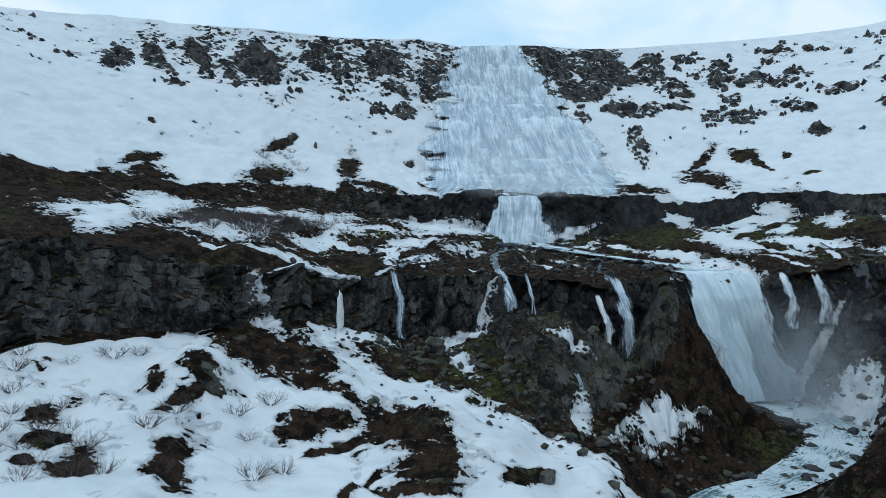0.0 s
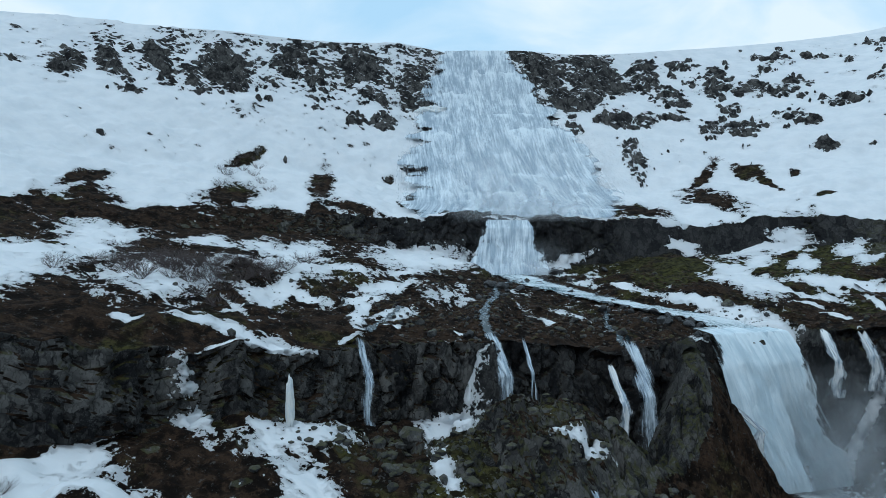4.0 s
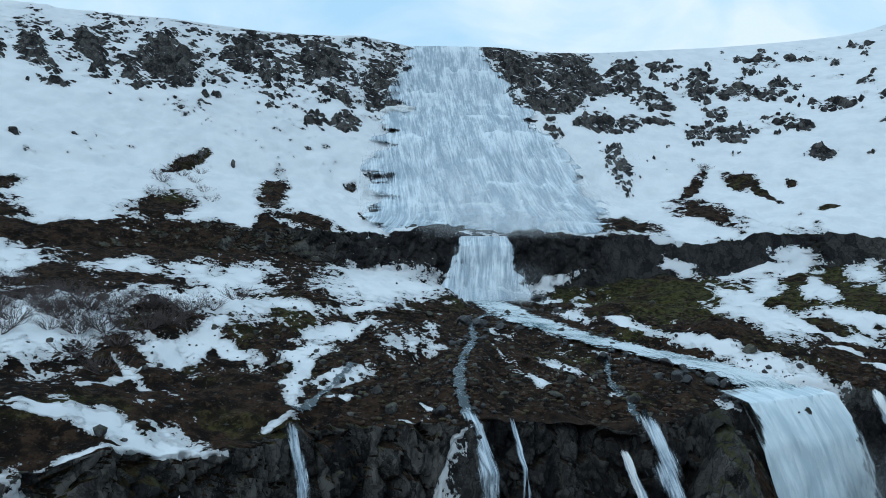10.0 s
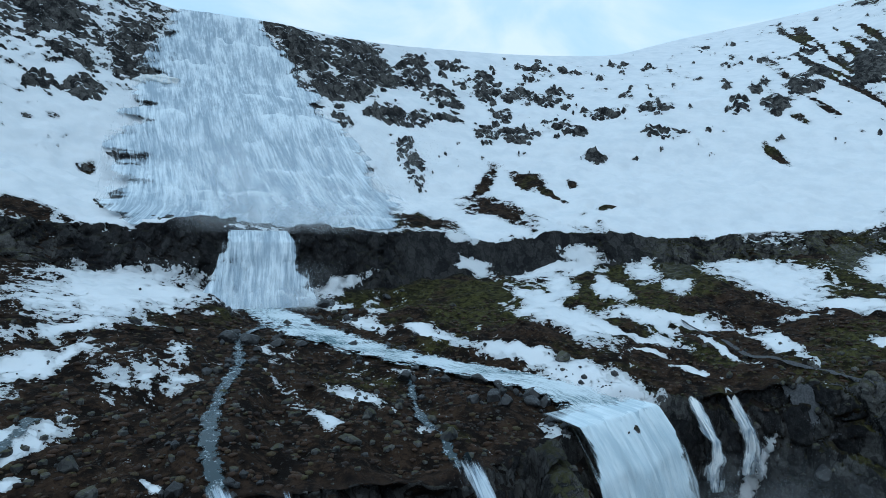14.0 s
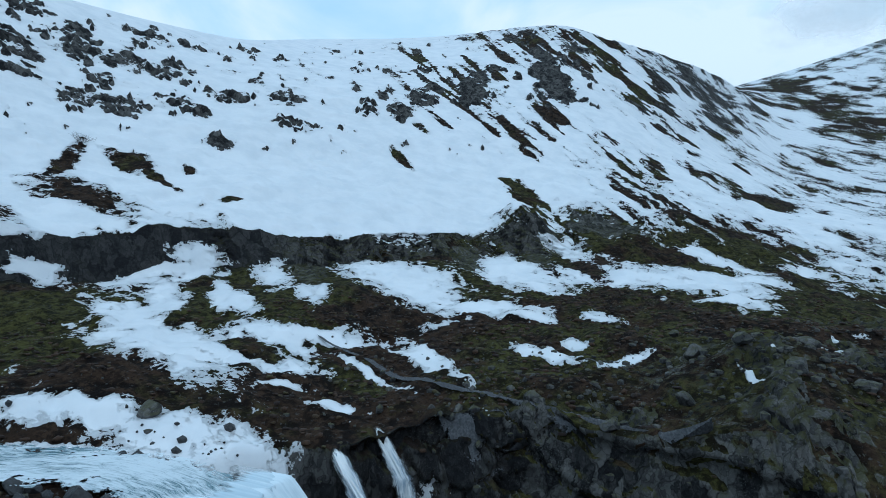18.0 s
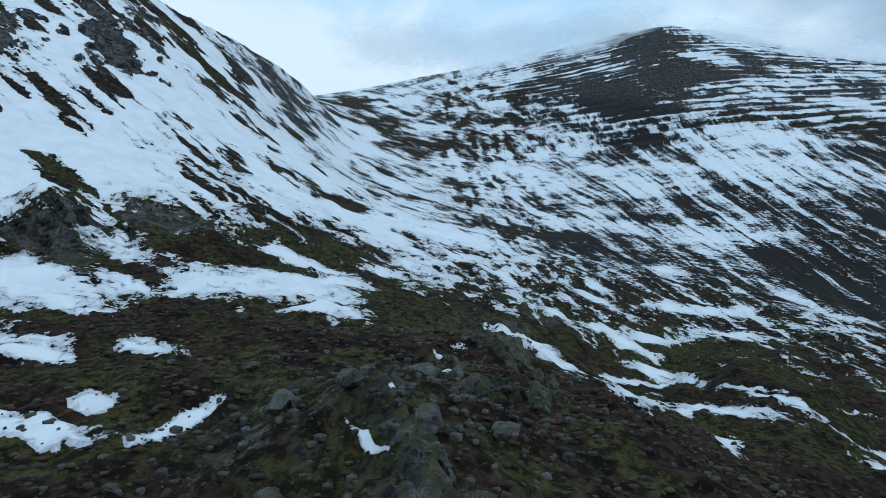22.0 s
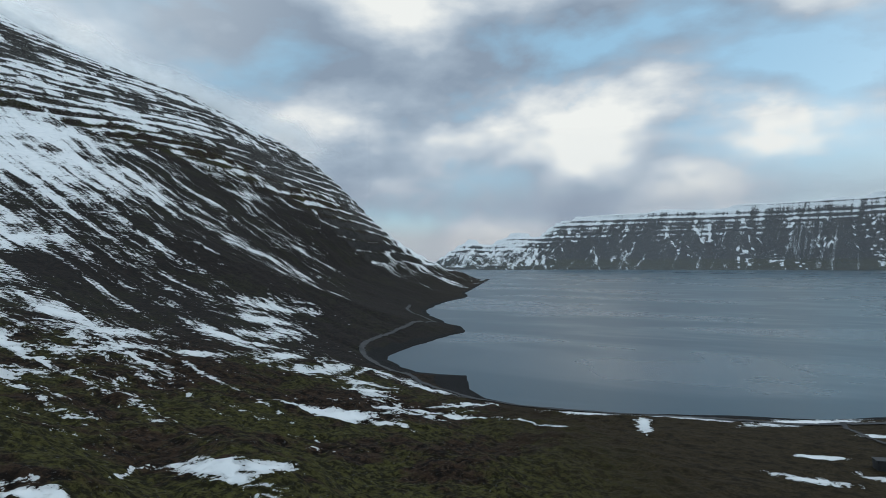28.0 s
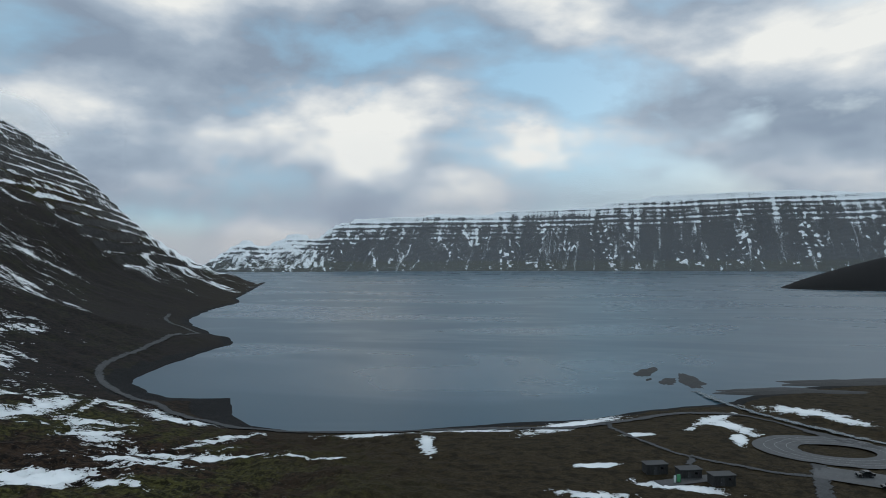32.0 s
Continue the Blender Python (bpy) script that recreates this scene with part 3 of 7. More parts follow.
SNOW_BANK = [(38.48, 2.481, 1.07, 0.005, -0.19, -0.023), (34.93, 2.196, 1.69, -0.079, -0.32, -0.005), (27.28, 2.19, 1.89, -0.01, -0.16, -0.008), (30.17, 2.105, 1.26, -0.015, -0.31, -0.011), (18.41, 2.147, 4.87, -0.081, -0.6, -0.021), (21.77, 2.075, 2.54, -0.034, -0.53, -0.007),
    (10.21, 2.313, 2.24, -0.012, -0.13, -0.015), (13.62, 2.242, 1.93, -0.026, -0.07, -0.014), (12.38, 2.214, 2.95, -0.053, -0.11, -0.005), (14.36, 2.167, 2.97, -0.043, -0.1, -0.005)]
SNOW_SHELF = [(53.6, 2.769, 3.58, -0.11, -1.6, -0.208), (60.98, 2.703, 4.82, -0.007, -0.61, -0.078), (60.33, 3.551, 1.51, -0.364, -0.78, -0.358), (63.67, 3.24, 1.57, -0.414, -0.48, -0.136), (66.14, 2.772, 5.41, 0.057, -0.13, -0.018), (71.11, 2.847, 4.41, -0.0, -0.69, -0.166),
    (71.4, 2.563, 2.68, 0.006, -0.15, -0.017), (72.42, 3.51, 3.98, -0.192, -0.29, -0.127), (69.45, 3.776, 2.26, -0.218, -0.28, -0.069), (48.25, 2.441, 4.16, -0.067, -0.46, -0.039), (51.58, 2.356, 2.43, -0.015, -0.18, -0.011), (50.47, 2.18, 2.24, -0.038, -0.43, -0.02),
    (53.9, 2.207, 0.89, -0.005, -0.22, -0.012), (57.2, 2.161, 2.38, 0.028, -0.13, -0.01), (57.93, 2.336, 1.24, -0.014, -0.28, -0.016), (64.44, 2.074, 0.26, -0.017, -0.26, -0.003)]
LEDGES = [(20.26, 3.592, 3.9, -0.067, -0.09, -0.273), (30.1, 3.385, 1.85, -0.074, -0.05, -0.296), (35.87, 3.165, 1.89, -0.019, -0.93, -0.494), (39.27, 2.451, 3.37, -0.053, -1.3, -0.114), (24.67, 2.518, 2.77, -0.046, -0.32, -0.035), (56.01, 3.383, 1.99, -0.439, -0.39, -0.352),
    (64.66, 3.906, 3.66, -0.186, -0.23, -0.21), (65.62, 3.257, 3.23, -0.157, -0.81, -0.272), (60.3, 2.84, 1.67, -0.14, -0.45, -0.06), (50.36, 3.106, 1.69, 0.001, -0.49, -0.366), (76.09, 4.027, 2.4, -0.089, -0.58, -0.224), (50.74, 2.597, 2.02, -0.144, -0.42, -0.04),
    (54.3, 2.454, 3.38, -0.071, -0.43, -0.033), (26.55, 2.322, 2.02, -0.06, -0.4, -0.026), (70.46, 3.847, 1.7, 0.075, -0.19, -0.146)]
SNOW_GLEN = [(87.34, 2.534, 2.15, -0.078, -0.9, -0.065), (88.42, 2.474, 2.09, 0.001, -0.23, -0.011), (91.87, 4.345, 2.52, -0.131, -0.25, -0.041), (94.53, 3.785, 1.99, -0.188, -0.53, -0.177), (99.0, 3.883, 3.23, 0.122, -0.35, -0.127), (103.0, 4.045, 3.33, 0.13, -0.34, -0.067),
    (98.34, 2.954, 4.34, 0.214, -0.34, -0.062), (96.11, 2.595, 3.3, 0.068, -2.2, -0.181), (101.19, 3.284, 2.14, -0.001, -0.38, -0.095), (100.42, 3.711, 1.77, -0.109, -0.42, -0.119), (100.2, 4.348, 2.47, -0.112, -0.35, -0.069), (100.6, 4.637, 1.11, -0.144, -0.43, -0.093),
    (105.93, 4.56, 2.19, 0.04, -0.33, -0.076), (107.9, 5.24, 1.78, -0.028, -0.67, -0.163), (110.17, 4.725, 3.28, 0.166, -0.24, -0.076), (109.92, 4.36, 3.98, 0.118, -0.28, -0.069)]
SNOW_LEE = [(103.53, 3.15, 1.14, -0.156, -0.28, -0.072), (106.58, 2.843, 2.43, -0.048, -0.17, -0.018), (108.61, 2.749, 2.44, -0.067, -0.24, -0.02), (103.3, 2.693, 3.52, -0.064, -0.55, -0.051), (115.11, 2.978, 2.4, 0.153, -0.21, -0.031), (119.23, 2.842, 2.01, -0.165, -0.54, -0.075),
    (121.82, 2.769, 1.72, -0.005, -0.44, -0.05), (100.27, 2.666, 2.77, 0.069, -0.88, -0.072), (120.06, 4.894, 3.49, 0.118, -0.26, -0.081), (116.98, 5.212, 2.59, -0.029, -0.47, -0.095), (118.87, 5.091, 3.93, 0.059, -0.48, -0.099), (125.48, 5.027, 3.35, 0.046, -0.19, -0.031),
    (128.08, 5.319, 2.13, -0.104, -0.38, -0.078), (133.67, 5.93, 3.11, 0.052, -0.19, -0.068), (132.38, 5.734, 2.67, 0.042, -0.19, -0.054), (132.83, 5.57, 2.38, 0.085, -0.31, -0.095)]
SNOW_LOWER = [(132.21, 5.148, 3.05, 0.117, -0.34, -0.068), (132.65, 4.245, 3.32, -0.061, -0.2, -0.036), (135.35, 4.147, 2.18, -0.105, -0.19, -0.031), (137.01, 4.673, 2.01, -0.068, -0.45, -0.136), (134.47, 5.018, 2.27, 0.069, -0.21, -0.054),
    (114.53, 2.628, 1.98, 0.051, -0.71, -0.06), (117.2, 2.381, 5.05, -0.077, -1.0, -0.055), (100.64, 2.424, 0.69, -0.032, -1.47, -0.076), (74.97, 2.261, 1.58, 0.003, -0.1, -0.005), (75.98, 2.309, -0.05, -0.017, -0.32, -0.005), (78.61, 2.352, 1.0, 0.001, -0.1, -0.006),
    (73.43, 2.572, 1.9, 0.013, -0.47, -0.069), (75.55, 3.026, 3.37, 0.077, -0.6, -0.211), (80.74, 3.767, 2.75, 0.039, -0.18, -0.145), (67.19, 2.109, 0.29, -0.001, -0.02, -0.001)]
SNOW_SHORE = [(133.67, 5.997, 2.07, 0.026, -0.09, -0.031), (135.87, 6.021, 1.85, 0.01, -0.05, -0.011), (131.7, 5.8, 1.6, 0.008, -0.08, -0.031), (133.78, 5.662, 1.33, -0.007, -0.13, -0.043), (130.74, 5.468, 1.83, -0.005, -0.17, -0.055), (130.65, 5.309, 3.88, 0.062, -0.13, -0.04),
    (136.08, 5.146, 2.29, 0.118, -0.26, -0.063), (138.41, 5.097, 2.49, 0.127, -0.07, -0.017), (137.37, 4.933, 3.08, -0.059, -0.19, -0.055), (142.6, 5.019, 3.9, -0.083, -0.22, -0.044), (132.63, 4.97, 0.73, -0.031, -0.21, -0.082), (131.2, 4.262, 4.98, -0.072, -0.14, -0.03),
    (138.91, 4.282, 4.15, 0.068, -0.32, -0.068), (144.05, 4.575, 4.11, 0.144, -0.15, -0.057), (140.15, 4.392, 3.17, -0.088, -0.25, -0.06), (148.48, 4.075, 3.63, -0.102, -0.07, -0.01)]
OUTCROPS_NEAR = [(64.26, 1.96, 4.13, 0.162, -0.87, -0.107), (60.78, 1.761, 2.47, -0.017, -0.2, -0.005), (66.88, 1.799, 2.05, 0.027, -1.18, -0.106), (70.11, 2.015, 2.24, 0.008, -0.86, -0.015), (52.98, 1.651, 2.96, 0.061, -0.11, -0.049), (42.03, 1.367, 2.74, -0.119, -0.09, -0.114),
    (83.92, 2.439, 2.47, 0.028, -1.82, -0.128), (76.8, 2.3, 2.01, 0.001, -0.2, -0.011), (82.17, 2.223, 3.16, 0.047, -1.87, -0.062), (76.63, 2.177, 3.17, 0.011, -0.28, -0.008), (68.05, 2.136, 0.7, 0.0, -0.16, -0.007), (92.7, 3.681, 1.99, -0.193, -0.67, -0.272),
    (81.32, 2.563, 2.17, 0.018, -0.37, -0.039)]
OUTCROPS = [(64.0, 2.01, 1.76, -0.017, -1.08, -0.012), (67.9, 2.01, 1.94, -0.003, -0.86, -0.011), (69.1, 1.99, 1.89, -0.012, -0.97, -0.017), (80.6, 2.52, 3.66, -0.006, -1.50, -0.101),
    (75.0, 2.19, 4.13, 0.004, -0.60, -0.019), (83.6, 2.28, 1.09, -0.010, -2.24, -0.074), (54.1, 2.02, 1.97, -0.001, -0.54, -0.019), (61.7, 1.94, 3.56, -0.021, -0.18, -0.028),
    (65.6, 2.10, 1.00, -0.006, -0.39, -0.011), (86.8, 2.64, 0.91, -0.029, -2.39, -0.194), (45.9, 2.00, 1.49, -0.003, -0.05, -0.007), (52.5, 2.03, 1.75, 0.001, -0.34, -0.012)]
GREENS = [(77.5, 2.59, 5.75, 0.061, -0.97, -0.091), (62.2, 2.25, 1.79, 0.001, -0.91, -0.043), (81.8, 2.12, 0.04, -0.070, -1.85, -0.030), (51.0, 2.30, 2.82, -0.028, -0.36, -0.024),
    (47.3, 2.16, 2.15, -0.011, -0.35, -0.022), (92.9, 3.77, 1.35, -0.261, -0.74, -0.264), (69.7, 2.29, 2.69, 0.005, -0.67, -0.032), (94.3, 5.11, 2.10, 0.012, -0.40, -0.122),
    (64.8, 2.19, 2.07, -0.017, -1.30, -0.054), (33.2, 2.34, 1.72, -0.007, -0.19, -0.030), (77.4, 2.27, 2.06, -0.020, -1.38, -0.043), (33.5, 2.17, 1.78, -0.052, -0.60, -0.031),
    (81.3, 2.01, 0.50, -0.029, -2.17, -0.030)]
FALL_BED = [(-4.8, 6.47, 4.44, -0.093, -1.30, -0.509), (-4.5, 5.75, 7.70, 0.004, -1.01, -0.439), (-4.0, 5.21, 10.76, 0.004, -0.95, -0.396), (-4.7, 4.52, 12.60, 0.130, -1.53, -0.463),
    (-7.5, 3.51, 4.34, -0.020, -0.11, -0.322)]

# ---- materials ----
class Graph:
    """Short hand for a node material."""

    def __init__(self, name):
        self.m = bpy.data.materials.new(name)
        self.m.use_nodes = True
        self.t = self.m.node_tree
        self.b = self.t.nodes["Principled BSDF"]
        self.geo = self.t.nodes.new("ShaderNodeNewGeometry")
        self.pos = self.geo.outputs["Position"]
        self.up = self.sep(self.geo.outputs["Normal"])[2]

    def put(self, sock, val):
        if hasattr(val, "node"):
            self.t.links.new(val, sock)
        else:
            sock.default_value = (*val, 1) if isinstance(val, tuple) and len(val) == 3 and sock.type == "RGBA" else val

    def sep(self, v):
        n = self.t.nodes.new("ShaderNodeSeparateXYZ")
        self.put(n.inputs[0], v)
        return n.outputs

    def math(self, op, a, b=0.0, c=0.0, clamp=False):
        n = self.t.nodes.new("ShaderNodeMath")
        n.operation, n.use_clamp = op, clamp
        for s, v in zip(n.inputs, (a, b, c)):
            self.put(s, v)
        return n.outputs[0]

    def attr(self, name):
        n = self.t.nodes.new("ShaderNodeAttribute")
        n.attribute_name = name
        return n.outputs["Fac"]

    def scaled(self, v, s):
        n = self.t.nodes.new("ShaderNodeVectorMath")
        n.operation = "MULTIPLY"
        self.put(n.inputs[0], v)
        n.inputs[1].default_value = s
        return n.outputs[0]

    def noise(self, size, detail=4.0, rough=0.55, vec=None, distort=0.0):
        n = self.t.nodes.new("ShaderNodeTexNoise")
        self.put(n.inputs["Vector"], vec if vec is not None else self.pos)
        for k, v in (("Scale", 1 / size), ("Detail", detail), ("Roughness", rough), ("Distortion", distort)):
            n.inputs[k].default_value = v
        return n.outputs[0]

    def cell(self, size, vec=None, feature="F1"):
        n = self.t.nodes.new("ShaderNodeTexVoronoi")
        n.feature = feature
        self.put(n.inputs["Vector"], vec if vec is not None else self.pos)
        n.inputs["Scale"].default_value = 1 / size
        return n.outputs[0]

    def step(self, x, a, b):
        n = self.t.nodes.new("ShaderNodeMapRange")
        n.interpolation_type = "SMOOTHSTEP"
        for s, v in zip(n.inputs, (x, a, b, 0.0, 1.0)):
            self.put(s, v)
        return n.outputs[0]

    def mix(self, f, a, b):
        n = self.t.nodes.new("ShaderNodeMix")
        n.data_type = "RGBA"
        for k, v in ((0, f), (6, a), (7, b)):
            self.put(n.inputs[k], v)
        return n.outputs[2]

    def bump(self, h, strength=0.5, dist=0.1, normal=None):
        n = self.t.nodes.new("ShaderNodeBump")
        n.inputs["Strength"].default_value, n.inputs["Distance"].default_value = strength, dist
        self.put(n.inputs["Height"], h)
        if normal is not None:
            self.put(n.inputs["Normal"], normal)
        return n.outputs[0]

    def done(self, color=None, rough=None, normal=None, **more):
        for key, v in (("Base Color", color), ("Roughness", rough), ("Normal", normal), *more.items()):
            if v is not None:
                self.put(self.b.inputs[key.replace("_", " ")], v)
        return self.m


def rock_color(g):
    """Jointed basalt: blocks of their own grey, dark joints, pale lichen, moss on what lies flat."""
    big, mid, fine = g.noise(6, 5, 0.6), g.noise(0.9, 5, 0.65), g.noise(0.18, 4, 0.75)
    off = g.t.nodes.new("ShaderNodeTexNoise")
    g.put(off.inputs["Vector"], g.pos)
    off.inputs["Scale"].default_value = 0.7
    add = g.t.nodes.new("ShaderNodeVectorMath")
    add.operation = "MULTIPLY_ADD"
    g.put(add.inputs[0], off.outputs["Color"])
    add.inputs[1].default_value = (1.9, 1.9, 2.6)
    g.put(add.inputs[2], g.pos)
    tall = g.scaled(add.outputs[0], (1.0, 1.0, 0.42))

    def own(size):
        n = g.t.nodes.new("ShaderNodeTexVoronoi")
        g.put(n.inputs["Vector"], tall)
        n.inputs["Scale"].default_value = 1 / size
        return g.sep(n.outputs["Color"])[0]

    block, chip = own(2.3), own(0.7)
    tone = g.math("ADD", g.math("MULTIPLY", block, 0.55), g.math("ADD", g.math("MULTIPLY", chip, 0.3), g.math("MULTIPLY_ADD", big, 0.9, -0.35)))
    c = g.mix(g.step(tone, 0.2, 0.95), (0.015, 0.015, 0.016), (0.130, 0.124, 0.115))
    c = g.mix(g.math("MULTIPLY", g.step(mid, 0.5, 0.7), 0.5), c, (0.090, 0.085, 0.078))
    edge, small = g.cell(2.3, tall, "DISTANCE_TO_EDGE"), g.cell(0.7, tall, "DISTANCE_TO_EDGE")
    c = g.mix(g.math("MULTIPLY", g.step(edge, 0.07, 0.01), 0.55), c, (0.004, 0.004, 0.005))
    c = g.mix(g.math("MULTIPLY", g.step(small, 0.09, 0.01), 0.4), c, (0.006, 0.006, 0.007))
    lichen = g.math("MULTIPLY", g.step(fine, 0.54, 0.68), g.step(big, 0.40, 0.62))
    c = g.mix(g.math("MULTIPLY", lichen, 0.65), c, (0.19, 0.185, 0.17))
    return g.mix(g.math("MULTIPLY", g.math("MULTIPLY", g.math("MULTIPLY", g.step(g.up, 0.4, 0.75), g.step(mid, 0.42, 0.56)), g.step(g.sep(g.pos)[2], 80.0, 60.0)), 0.7), c, (0.058, 0.057, 0.020))


def earth_material():
    g = Graph("earth")
    snow, rock, moss, sand, turf = (g.attr(k) for k in ("snow", "rock", "moss", "sand", "turf"))
    n_far, n_mid, n_near, n_fine = g.noise(26, 7, 0.62), g.noise(3.2, 5, 0.6), g.noise(0.7, 5, 0.65), g.noise(0.16, 4, 0.7)
    tuft, clump = g.noise(1.6, 6, 0.7), g.noise(0.42, 5, 0.7)
    heath = g.mix(g.step(n_mid, 0.40, 0.60), (0.008, 0.006, 0.0048), (0.036, 0.023, 0.015))
    heath = g.mix(g.math("MULTIPLY", g.step(tuft, 0.50, 0.60), 0.8), heath, (0.048, 0.030, 0.019))
    heath = g.mix(g.math("MULTIPLY", g.step(clump, 0.50, 0.62), 0.7), heath, (0.010, 0.008, 0.007))
    heath = g.mix(g.math("MULTIPLY", g.step(clump, 0.40, 0.28), 0.6), heath, (0.085, 0.066, 0.042))
    green = g.mix(g.step(tuft, 0.42, 0.60), (0.014, 0.013, 0.006), (0.066, 0.062, 0.020))
    green = g.mix(g.math("MULTIPLY", g.step(clump, 0.50, 0.64), 0.7), green, (0.016, 0.013, 0.008))
    green = g.mix(g.math("MULTIPLY", g.step(clump, 0.42, 0.30), 0.6), green, (0.10, 0.094, 0.036))
    c = g.mix(g.step(g.math("ADD", moss, g.math("MULTIPLY_ADD", g.noise(9, 6, 0.62), 1.8, -0.9)), 0.3, 0.6), heath, green)
    tan = g.mix(g.step(n_near, 0.35, 0.7), (0.024, 0.019, 0.011), (0.056, 0.042, 0.024))
    c = g.mix(turf, c, g.mix(g.step(n_mid, 0.42, 0.66), tan, (0.018, 0.014, 0.009)))
    stones = g.math("MULTIPLY", g.step(n_near, 0.60, 0.66), 0.5)
    c = g.mix(g.step(g.math("ADD", rock, g.math("ADD", g.math("MULTIPLY_ADD", n_near, 0.7, -0.35), g.math("MULTIPLY_ADD", n_mid, 0.9, -0.45))), 0.38, 0.52), g.mix(g.math("MULTIPLY", stones, g.math("SUBTRACT", 1.0, turf)), c, (0.11, 0.106, 0.10)), rock_color(g))
    wet = g.mix(n_near, (0.006, 0.006, 0.007), (0.026, 0.026, 0.028))
    c = g.mix(g.math("MULTIPLY", g.attr("wet"), 0.45), c, wet)
    c = g.mix(g.math("MULTIPLY", g.attr("scree_fjord"), 0.7), c, g.mix(n_mid, (0.010, 0.010, 0.012), (0.030, 0.028, 0.027)))
    shingle = g.mix(g.step(n_fine, 0.4, 0.7), (0.010, 0.010, 0.011), (0.035, 0.034, 0.033))
    c = g.mix(g.step(g.math("ADD", sand, g.math("MULTIPLY_ADD", n_mid, 0.5, -0.25)), 0.45, 0.55), c, shingle)
    x, y, z = g.sep(g.pos)

    def lines(cx, cy, dx, dy, across, along):
        n = g.t.nodes.new("ShaderNodeCombineXYZ")
        g.put(n.inputs[0], g.math("ADD", g.math("MULTIPLY", x, cx / across), g.math("MULTIPLY", y, cy / across)))
        g.put(n.inputs[1], g.math("ADD", g.math("MULTIPLY", x, dx / along), g.math("MULTIPLY", y, dy / along)))
        return g.math("MULTIPLY_ADD", g.noise(1.0, 5, 0.68, n.outputs[0]), 1.5, -0.75)

    scree, bedded = g.attr("scree"), g.attr("bedded")
    def plus(*terms):
        total = terms[0]
        for q in terms[1:]:
            total = g.math("ADD", total, q)
        return total

    centred = lambda n, k: g.math("MULTIPLY_ADD", n, k, -0.5 * k)
    rough_edge = plus(centred(n_far, 0.5), centred(n_mid, 1.35), centred(n_near, 0.95), centred(g.noise(1.5, 8, 0.75), 0.8))
    def swept(across, along):
        n = g.t.nodes.new("ShaderNodeCombineXYZ")
        g.put(n.inputs[0], g.math("DIVIDE", g.attr("fall_u"), across))
        g.put(n.inputs[1], g.math("DIVIDE", g.attr("fall_v"), along))
        return g.noise(1.0, 5, 0.66, n.outputs[0], 0.15)

    rough_edge = plus(rough_edge, g.math("MULTIPLY", scree, plus(centred(swept(0.34, 2.2), 1.5), centred(swept(1.1, 7.0), 1.2))))
    drift = plus(lines(0.72, -0.69, 0.69, 0.72, 2.6, 26.0), g.math("MULTIPLY", lines(0.72, -0.69, 0.69, 0.72, 9.0, 70.0), 0.8))
    rough_edge = plus(rough_edge, g.math("MULTIPLY", g.attr("drift"), drift))
    rough_edge = plus(rough_edge, g.math("MULTIPLY", g.attr("beds_far"), g.math("MULTIPLY", g.math("SINE", g.math("MULTIPLY", plus(z, centred(g.noise(900, 3, 0.5), 60.0)), 2 * math.pi / 33.0)), 0.20)))
    # lava beds: snow on the treads, bare risers, broken by gullies
    bed_height = plus(z, centred(g.noise(260, 3, 0.5), 46.0), centred(g.noise(40, 3, 0.6), 7.0))
    tread = g.math("SINE", g.math("MULTIPLY", bed_height, 2 * math.pi / 21.0))
    thin_tread = g.math("SINE", g.math("MULTIPLY", bed_height, 2 * math.pi / 8.3))
    chops = g.noise(15, 5, 0.7)
    rough_edge = plus(rough_edge, g.math("MULTIPLY", bedded, plus(g.math("MULTIPLY", tread, 0.30), g.math("MULTIPLY", thin_tread, 0.10), centred(chops, 1.2), g.math("MULTIPLY", lines(0.36, -0.933, 0.933, 0.36, 16.0, 160.0), 0.5))))
    rough_edge = g.math("ADD", rough_edge, g.math("MULTIPLY", g.attr("scree_across"), g.math("MULTIPLY", lines(0.98, -0.2, 0.2, 0.98, 48.0, 520.0), 1.5)))
    edge = g.math("ADD", snow, rough_edge)
    edge = g.math("ADD", edge, g.math("MULTIPLY_ADD", n_fine, 0.16, -0.08))
    cover = g.step(edge, -0.02, 0.03)
    white = g.mix(g.step(g.noise(9, 5, 0.6), 0.35, 0.7), (0.80, 0.81, 0.82), (0.71, 0.73, 0.75))
    dusty = g.math("MULTIPLY", g.step(n_near, 0.5, 0.8), g.step(edge, 0.5, 0.05))
    white = g.mix(g.math("MULTIPLY", dusty, 0.3), white, (0.42, 0.40, 0.38))
    c = g.mix(cover, c, white)
    h = g.math("ADD", g.math("MULTIPLY", n_near, 0.5), g.math("ADD", g.math("MULTIPLY", n_fine, 0.16), g.math("MULTIPLY", n_mid, 0.9)))
    h = g.math("MULTIPLY", h, g.math("MULTIPLY_ADD", cover, -0.8, 1.0))
    h = g.math("ADD", h, g.math("MULTIPLY", g.step(edge, -0.03, 0.25), 0.35))
    nor = g.bump(h, 0.75, 0.8)
    return g.done(c, g.math("MULTIPLY_ADD", cover, -0.25, 0.92), nor, Specular_IOR_Level=0.06)


def rock_material():
    g = Graph("basalt")
    c = rock_color(g)
    mid, fine = g.noise(0.9, 6, 0.65), g.noise(0.15, 4, 0.7)
    moss = g.math("MULTIPLY", g.step(g.up, 0.55, 0.9), g.step(g.noise(1.7, 4, 0.6), 0.45, 0.6))
    c = g.mix(g.math("MULTIPLY", moss, 0.75), c, (0.055, 0.052, 0.022))
    return g.done(c, 0.82, g.bump(g.math("ADD", mid, g.math("MULTIPLY", fine, 0.3)), 0.8, 0.25))


